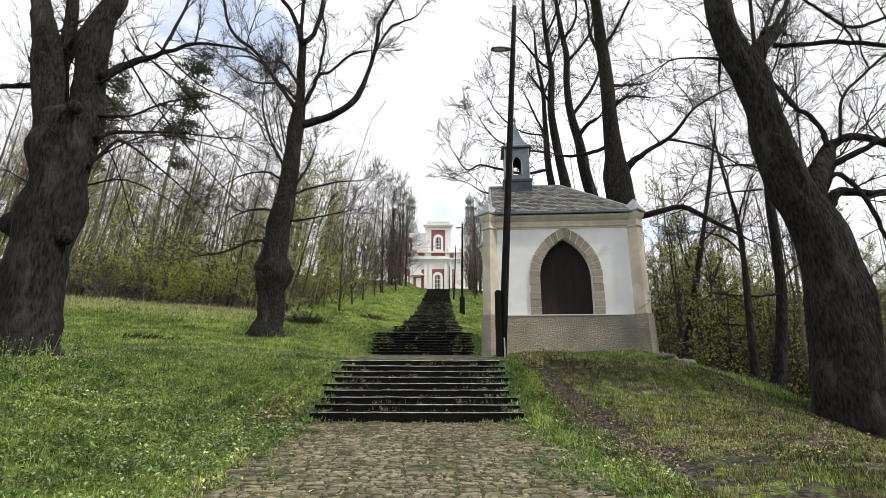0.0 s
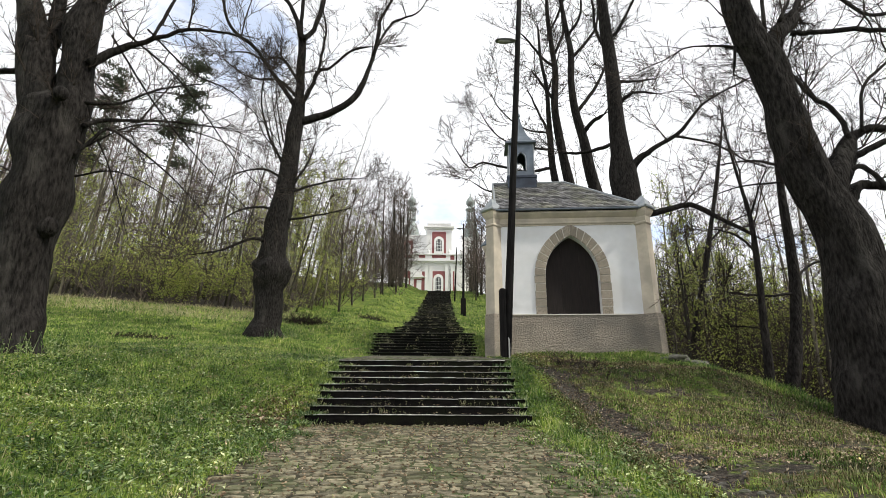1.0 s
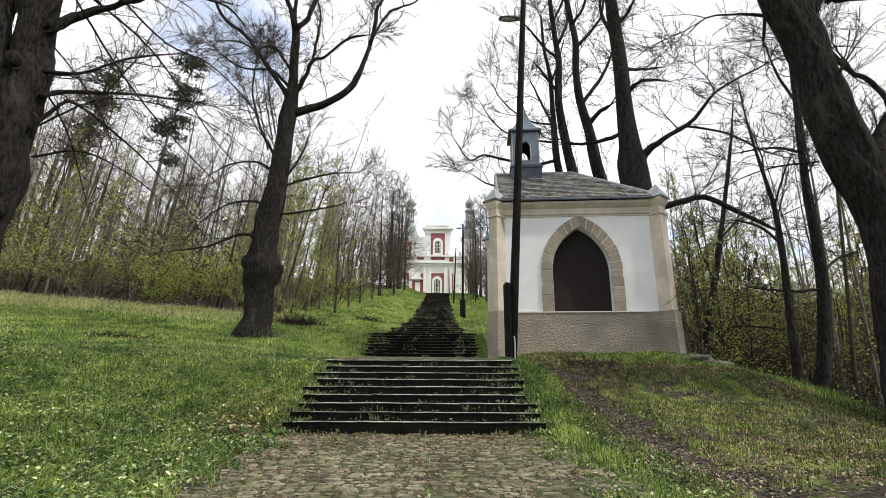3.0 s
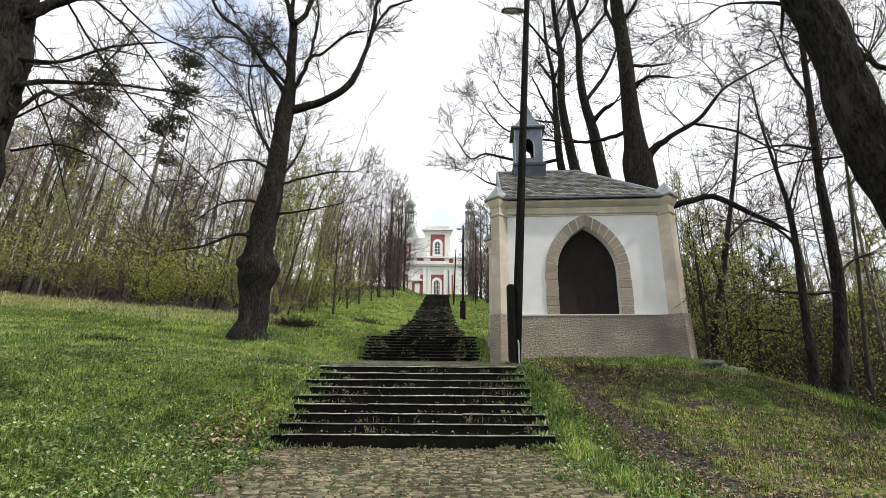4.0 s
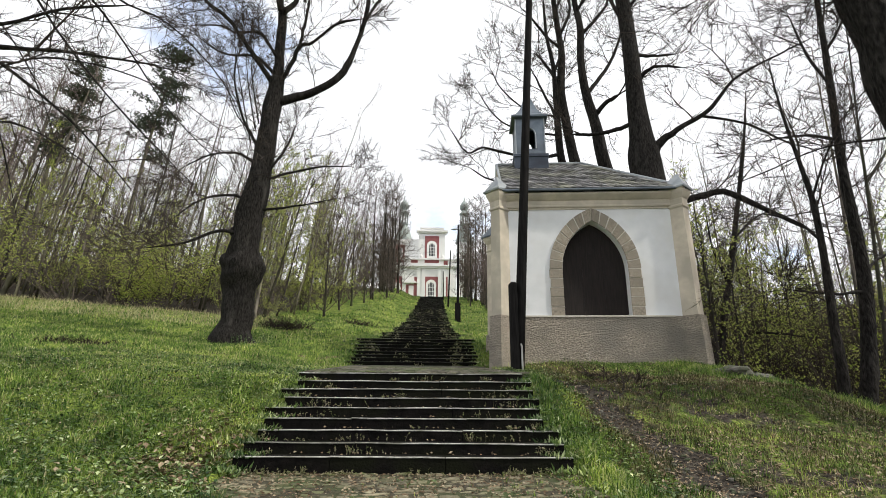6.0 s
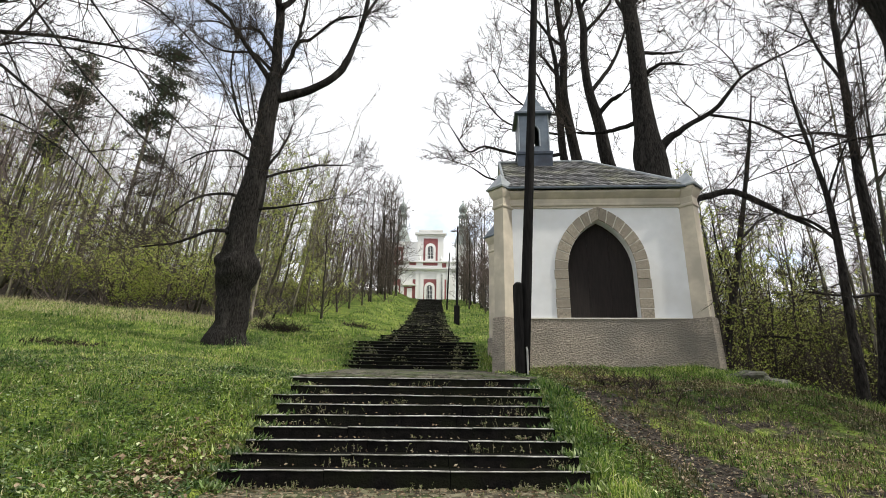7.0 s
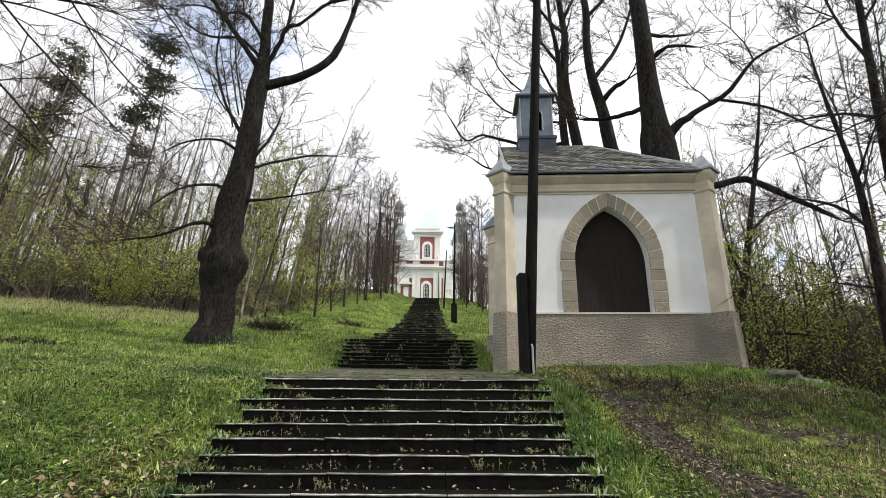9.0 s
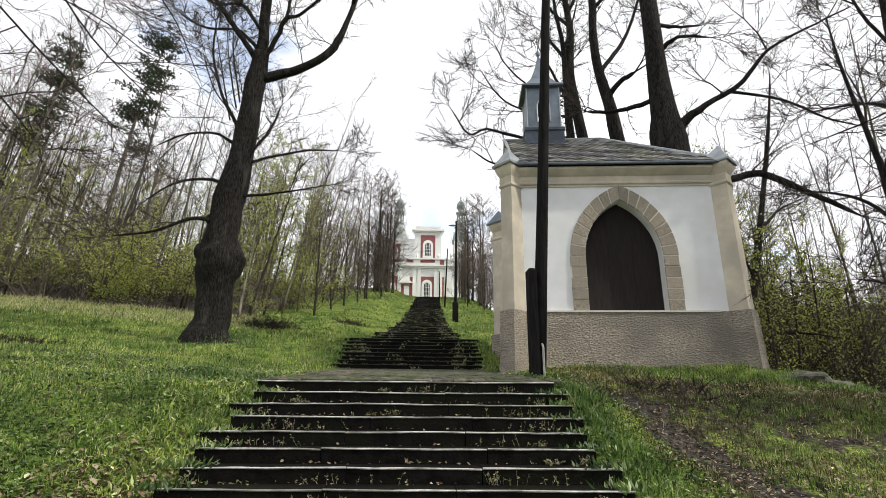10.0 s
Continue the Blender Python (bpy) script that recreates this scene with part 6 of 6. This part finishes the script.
def leaves(name, n, area, size, mat, gen, earth_limit, lift, label, category, only=None):
    """Small folded leaves lying or standing in the turf."""
    x, y, z = scatter(n, *area, gen, earth_limit)
    if only is not None:
        ok = only(x, y)
        x, y, z = x[ok], y[ok], z[ok]
    k = len(x)
    a, s, t = gen.uniform(0, 2 * np.pi, k), size * gen.uniform(0.6, 1.4, k), gen.uniform(-0.1, 0.7, k)
    z = z + gen.uniform(0.004, lift, k)
    dx, dy = np.cos(a) * s, np.sin(a) * s
    nx, ny = -np.sin(a) * s * 0.33, np.cos(a) * s * 0.33
    dz = s * t
    v = np.empty((k, 4, 3))
    v[:, 0] = np.stack([x, y, z], -1)
    v[:, 1] = np.stack([x + dx / 2 + nx, y + dy / 2 + ny, z + dz * 0.7], -1)
    v[:, 2] = np.stack([x + dx, y + dy, z + dz], -1)
    v[:, 3] = np.stack([x + dx / 2 - nx, y + dy / 2 - ny, z + dz * 0.7], -1)
    i = np.arange(k)[:, None] * 4
    me = bpy.data.meshes.new(name)
    me.from_pydata(v.reshape(-1, 3).tolist(), [], (i + np.array([[0, 1, 2]])).tolist() + (i + np.array([[0, 2, 3]])).tolist())
    me.materials.append(mat)
    return tagged(new(name, me), label, category, kind="stuff")


gen = np.random.default_rng(4)
blades("grass", 150000, (-12, 2.3, 4.5, 17.5), 0.085, 0.012, gen, 0.28)
blades("dry_grass", 100000, (2.3, 11.5, 4.5, 19.8), 0.09, 0.010, gen, 0.55, "dry_grass", None, "thin dry grass on the trodden bank, tree shade put into its colour")
blades("dry_grass", 8000, (-46, -12, 38, 47), 0.40, 0.026, gen, 0.62, "straw", None, "tall straw-coloured grass at the wood's edge")
blades("grass", 70000, (-16, 11, 17.5, 30), 0.11, 0.018, gen)
blades("grass", 45000, (-30, 8, 30, 56), 0.13, 0.035, gen)
blades("grass", 26000, (-34, -15.5, 14, 34), 0.14, 0.025, gen)
blades("grass", 12000, (-9, 13, 56, 116), 0.25, 0.07, gen)
blades("grass", 26000, (4.5, 10.5, 15.5, 20.5), 0.14, 0.013, gen, 0.6, "grass", lambda x, y: (y > 17.6 - 0.55 * (x - 5) + 0.5 * np.sin(x * 3.3)) , "fresh grass along the top of the bank")
blades("grass", 30000, (1.9, 9.5, 6.5, 15.5), 0.12, 0.012, gen, 0.6, "grass", lambda x, y: uneven(x + 7, y, 1.3) + gen.uniform(-0.15, 0.15, len(x)) > 0.16, "green tufts on the trodden bank")
in_clumps = lambda size, least: (lambda x, y: uneven(x + 11, y - 4, size) + gen.uniform(-0.12, 0.12, len(x)) > least)
blades("grass", 60000, (-13, -2.6, 5, 19), 0.17, 0.012, gen, 0.3, "grass", in_clumps(0.6, 0.20), "taller grass tufts in the lawn")
blades("grass", 40000, (-24, 8, 19, 34), 0.20, 0.022, gen, 0.3, "grass", in_clumps(0.9, 0.16), "taller grass tufts on the slope")
blades("grass", 30000, (-26, 8, 34, 58), 0.26, 0.045, gen, 0.3, "grass", in_clumps(1.4, 0.14), "taller grass tufts up the slope")
blades("straw_stalks", 5000, (-13, -2.4, 6, 22), 0.17, 0.007, gen, 0.4, "straw", None, "pale dead stalks standing in the lawn")
blades("straw_stalks", 5000, (-30, 6, 22, 50), 0.26, 0.018, gen, 0.4, "straw", in_clumps(1.6, 0.0), "pale dead stalks on the slope")
blades("straw_stalks", 6000, (2.3, 10, 6.5, 18), 0.13, 0.008, gen, 0.75, "straw", in_clumps(0.7, 0.05), "flattened straw on the bank")
blades("grass", 30000, (6.2, 11.5, 11, 19.5), 0.24, 0.012, gen, 0.8, "grass", lambda x, y: np.abs(y - 18.2 + 1.15 * (x - 6.6)) < 0.9 + gen.normal(0, 0.25, len(x)), "long fresh grass along the edge of the bank")
blades("grass", 9000, (1.6, 3.0, 9.0, 15.6), 0.18, 0.014, gen, 0.8, "grass", lambda x, y: np.abs(x - 1.85 - 0.06 * (15 - y)) < 0.16 + gen.normal(0, 0.08, len(x)), "long fresh grass along the ends of the steps")
near_steps = lambda x, y: np.exp(-((x + 3.7 + 0.1 * (15 - y)) / 1.1) ** 2) + 0.8 * np.exp(-((x - 1.9 - 0.1 * (15 - y)) / 0.45) ** 2) > gen.uniform(0, 1, len(x))
leaves("weeds", 60000, (-12, 9, 7, 18), 0.06, M["weed"], gen, 0.42, 0.07, "broad weed leaves along the path edge", "weeds", near_steps)
leaves("weeds", 64000, (-12, 2.8, 5, 20), 0.055, M["weed"], gen, 0.5, 0.05, "clover and weed leaves in the turf", "weeds")
leaves("dead_leaves", 16000, (-12, 11, 7, 24), 0.05, M["litter"], gen, 2.0, 0.04, "scattered brown dead leaves", "dead leaves")
leaves("dead_leaves", 24000, (2.4, 10.5, 8, 20), 0.045, M["litter"], gen, 2.0, 0.06, "dead leaves and stalks on the trodden bank", "dead leaves")
leaves("dead_leaves", 9000, (9, 24, 12, 34), 0.08, M["litter_dark"], gen, 2.0, 0.03, "brown dead leaves on the forest floor", "dead leaves")


def path_litter(n, size, gen):
    x, y = gen.uniform(-3.2, 1.8, n), 12.1 - 7 * gen.uniform(0, 1, n) ** 1.4
    b = Build()
    r = random.Random(8)
    for px_, py_ in zip(x.tolist(), y.tolist()):
        b.leaf((px_, py_, float(walk_z(py_)) + 0.012), (r.gauss(0, 1), r.gauss(0, 1), r.uniform(-0.02, 0.25)), size * r.uniform(0.5, 1.3), size * 0.5, r)
    return tagged(new("dead_leaves", b.mesh("dead_leaves", M["litter"])), "dry leaf bits on the cobbles", "dead leaves", kind="stuff")


path_litter(5200, 0.05, gen)
leaves("flowers", 900, (-14, 9.5, 8, 26), 0.038, M["flower"], gen, 0.35, 0.12, "small white and yellow flowers in the turf", "flowers")


M["stair_weed"] = island_material("step_joint_weeds", [(0.10, 0.11, 0.05), (0.16, 0.19, 0.07), (0.25, 0.22, 0.13), (0.36, 0.33, 0.24)], 0.7, 0.2)


def sprouts(x, y, r, seed):
    """Leafy shoots round the foot of an old trunk."""
    rng = random.Random(seed)
    b = Build()
    for _ in range(150):
        a, q = rng.uniform(0, 2 * math.pi), r * rng.uniform(0.95, 1.35)
        px_, py_ = x + math.cos(a) * q, y + math.sin(a) * q
        z, top = height(px_, py_), rng.uniform(0.15, 0.6)
        tip = (px_ + rng.gauss(0, 0.06), py_ + rng.gauss(0, 0.06), z + top)
        b.tube([(px_, py_, z - 0.05), tip], [0.006, 0.003], 3)
        for _ in range(7):
            t = rng.uniform(0.3, 1)
            p = (px_ + (tip[0] - px_) * t, py_ + (tip[1] - py_) * t, z + top * t)
            b.leaf(p, (rng.gauss(0, 1), rng.gauss(0, 1), rng.gauss(0.3, 0.5)), rng.uniform(0.035, 0.07), rng.uniform(0.025, 0.045), rng)
    return tagged(new("basal_shoots", b.mesh("basal_shoots", M["weed"])), "leafy shoots round the foot of a lime tree", "shoots", kind="stuff")


sprouts(-10.2, 12.8, 0.85, 31)
sprouts(-9.6, 30.5, 1.0, 32)
leaves("dead_leaves", 4200, (-5.0, -2.6, 10.8, 14.2), 0.085, M["litter"], gen, 2.0, 0.07, "heap of brown dead leaves beside the steps", "dead leaves", lambda x, y: np.exp(-((x + 3.75 + 0.15 * (12 - y)) / 0.6) ** 2 - ((y - 12.2) / 0.85) ** 2) > gen.uniform(0, 1, len(x)))
leaves("weeds", 12000, (-9, -2.9, 7.2, 12.5), 0.064, M["weed"], gen, 0.6, 0.10, "broad bright weed leaves beside the path", "weeds", lambda x, y: 0.6 * uneven(x, y, 0.7) + 0.45 > gen.uniform(0, 1, len(x)))


def stair_weeds():
    """Weeds rooted in the joints behind the treads, litter on them, tufts over their ends."""
    rng = random.Random(9)
    b, ends, litter = Build(), Build(), Build()
    for k, (fy, fz, fn, fw) in enumerate(FLIGHTS[:8]):
        cx = float(stair_x(fy))
        for i in range(1, fn + 1):
            y, z = fy - i * TREAD, fz - i * RISER
            back = y + TREAD - 0.02
            floor_z = z if i < fn else float(walk_z(fy - fn * TREAD + 0.1))
            # clumps
            for _ in range((rng.randint(2, 6) if i < fn else 30) if k == 0 else 7):
                x = cx + (rng.uniform(-0.48, 0.48) if rng.random() < 0.55 else rng.choice((-1, 1)) * rng.uniform(0.30, 0.5)) * fw
                tall, spread = rng.uniform(0.04, 0.13), rng.uniform(0.04, 0.20)
                for _ in range(rng.randint(5, 16)):
                    foot = Vector((x + rng.gauss(0, spread), back - abs(rng.gauss(0, 0.04)), floor_z))
                    tip = foot + Vector((rng.gauss(0, 0.03), rng.gauss(-0.02, 0.03), tall * rng.uniform(0.4, 1.2)))
                    b.tube([tuple(foot), tuple(tip)], [0.0022, 0.0014], 3)
                    for _ in range(rng.randint(2, 4)):
                        p = foot.lerp(tip, rng.uniform(0.35, 1))
                        b.leaf(p, (rng.gauss(0, 1), rng.gauss(-0.2, 0.8), rng.gauss(0.2, 0.6)), rng.uniform(0.018, 0.042) * (1 if k == 0 else 1.7), rng.uniform(0.012, 0.024) * (1 if k == 0 else 1.7), rng)
            # dead leaves blown against the risers
            for _ in range(rng.randint(20, 45) if i < fn else 90):
                p = (cx + rng.uniform(-0.5, 0.5) * fw, back - abs(rng.gauss(0, 0.09)), floor_z + rng.uniform(0.004, 0.025))
                litter.leaf(p, (rng.gauss(0, 1), rng.gauss(0, 1), rng.uniform(0, 0.5)), rng.uniform(0.025, 0.07), rng.uniform(0.015, 0.035), rng)
            # tufts over the ends of the steps
            wide = fw / 2 + (0.0175 * i if k == 0 else 0)
            for side in (-1, 1):
                for _ in range((90 if side < 0 else 70) if k == 0 else 34):
                    p = (cx + side * (wide + rng.gauss(-0.03, 0.17 if k == 0 else 0.26)), y + rng.uniform(-0.05, TREAD), z - 0.03)
                    ends.leaf(p, (rng.gauss(-0.3 * side, 0.6), rng.gauss(-0.2, 0.5), rng.uniform(0.4, 1.4)), rng.uniform(0.05, 0.16), rng.uniform(0.018, 0.045), rng)
    tagged(new("weeds", ends.mesh("weeds", M["weed"])), "green weeds growing over the ends of the steps", "weeds", kind="stuff")
    tagged(new("dead_leaves", litter.mesh("dead_leaves", M["litter"])), "dead leaves lying on the stone steps", "dead leaves", kind="stuff")
    return tagged(new("stair_weeds", b.mesh("stair_weeds", M["stair_weed"])), "small weeds growing in the step joints", "weeds", kind="stuff")


stair_weeds()


# ---- cobbled path ----
def cobble_shape(rng, w, d, top=True):
    n = 8
    ring = []
    for k in range(n):
        a = 2 * math.pi * (k + rng.uniform(-0.25, 0.25)) / n
        q = 1 / max(abs(math.cos(a)), abs(math.sin(a))) ** 0.95
        ring.append((math.cos(a) * q * w / 2 * rng.uniform(0.74, 1.08), math.sin(a) * q * d / 2 * rng.uniform(0.78, 1.08)))
    tilt = (rng.uniform(-0.06, 0.06), rng.uniform(-0.06, 0.06))
    lay = lambda s, z: [(x * s, y * s, z + tilt[0] * x + tilt[1] * y) for x, y in ring]
    return [lay(1.02, -0.06), lay(1.0, -0.006), lay(0.93, 0.005), lay(0.6, 0.008)]


def make_path():
    rng = random.Random(21)
    b = Build()
    z = lambda y: float(walk_z(y))
    edge = lambda y: (-3.2, 1.8)
    strip = [(-40, *edge(0)), (2.0, *edge(2.01)), (12.15, *edge(12.15))]
    b.rings([[(l, y, z(y) - 0.3), (r, y, z(y) - 0.3), (r, y, z(y) - 0.02), (l, y, z(y) - 0.02)] for y, l, r in strip])
    path = tagged(new("cobbled_path", b.mesh("cobbled_path", M["path_earth"])), "worn cobbled path with earthy joints", "path", kind="structure")
    shapes = []
    for _ in range(14):
        s = Build()
        s.rings(cobble_shape(rng, 0.192, 0.134), False, True)
        shapes.append(s)
    meshes = [s.mesh("cobble", M["cobble"]) for s in shapes]
    rest = Build()
    made, y = 0, 12.06
    rows = []
    while y > -3:
        l, r = edge(y)
        off = 0.12 * math.sin(y * 3.1) + rng.uniform(-0.1, 0.1)
        x = l + 0.1 + rng.uniform(0, 0.12) + off
        while x < r - 0.05 + 0.1 * math.sin(y * 2.3):
            w = rng.choice((rng.uniform(0.7, 1.0), rng.uniform(0.9, 1.4), rng.uniform(1.3, 2.0)))
            sc = (w, rng.uniform(0.85, 1.08), rng.uniform(0.8, 1.5))
            rows.append((x + w * 0.09, y + 0.05 * math.sin(x * 1.7 + 0.8 * y) + rng.uniform(-0.02, 0.02), sc))
            x += w * 0.192
        y -= 0.134
    for x, y, sc in rows:
        if rng.random() < 0.02:
            continue
        k = rng.randrange(14)
        mt = pose(x, y, z(y) + rng.uniform(-0.014, 0.006), 4.2 + rng.uniform(-2, 2), rng.uniform(-3, 3), rng.uniform(-20, 20)) @ Matrix.Diagonal((*sc, 1))
        if 8.6 < y < 9.75 and made < 300:
            ob = new("cobble", meshes[k])
            ob.parent = path
            ob.matrix_basis = mt
            made += 1
        else:
            rest.add([tuple(mt @ Vector(v)) for v in shapes[k].v], shapes[k].f)
    tagged(part("cobbles", rest, M["cobble_joined"], path), kind="stuff")


M["path_earth"] = material("path_joint_earth", (0.022, 0.019, 0.012), (0.065, 0.056, 0.036), 16, 0.95, 0.8, 50, (0.045, 0.062, 0.020), 1.5)
make_path()


def pave_landing():
    """Sunken cobbles of the first landing."""
    rng = random.Random(22)
    b = Build()
    y = 15.45
    while y < 23.4:
        cx = float(stair_x(y))
        x = cx - 2.3 + rng.uniform(0, 0.2)
        while x < cx + 2.3:
            w = rng.uniform(0.16, 0.34)
            if rng.random() < 0.8:
                sh = Build()
                sh.rings(cobble_shape(rng, w * 0.96, 0.2), False, True)
                mt = pose(x + w / 2, y + rng.uniform(-0.03, 0.03), float(walk_z(y)) + rng.uniform(-0.002, 0.014), 5, 0, rng.uniform(-15, 15))
                b.add([tuple(mt @ Vector(v)) for v in sh.v], sh.f)
            x += w
        y += 0.21
    tagged(new("landing_cobbles", b.mesh("landing_cobbles", M["cobble_sunk"])), "worn cobbles sunk in the gravel landing", "cobbles", kind="stuff")


def trace_stones():
    """Broken stones and clods lying in the trodden trace and under the lip."""
    rng = random.Random(23)
    b = Build()
    spots = [(float(trace_x(y)) + rng.gauss(0, 0.28), y) for y in (rng.uniform(6.5, 16) for _ in range(520))]
    spots += [(x, float(lip_y(x)) + rng.gauss(-0.15, 0.2)) for x in (rng.uniform(2.8, 5.2) for _ in range(130))]
    for x, y in spots:
        r = 0.012 + 0.05 * rng.random() ** 2.5
        ring = [(math.cos(a) * r * rng.uniform(0.7, 1.3), math.sin(a) * r * rng.uniform(0.6, 1.1)) for a in (k * math.pi / 3 for k in range(6))]
        z, t = height(x, y), rng.uniform(-0.4, 0.4)
        b.rings([[(x + u * q, y + v * q, z + h * r + t * u * 0.5) for u, v in ring] for q, h in ((1, -0.5), (1.02, 0.25), (0.6, 0.55))])
    tagged(new("loose_stones", b.mesh("loose_stones", M["rock"])), "loose stones and clods in the trodden trace", "stones", kind="stuff")


M["cobble_sunk"] = material("sunken_cobble_stone", (0.05, 0.046, 0.034), (0.15, 0.138, 0.105), 12, 0.9, 0.8, 40, (0.06, 0.075, 0.03), 1.3, rand=0.4, island=True)
pave_landing()
trace_stones()
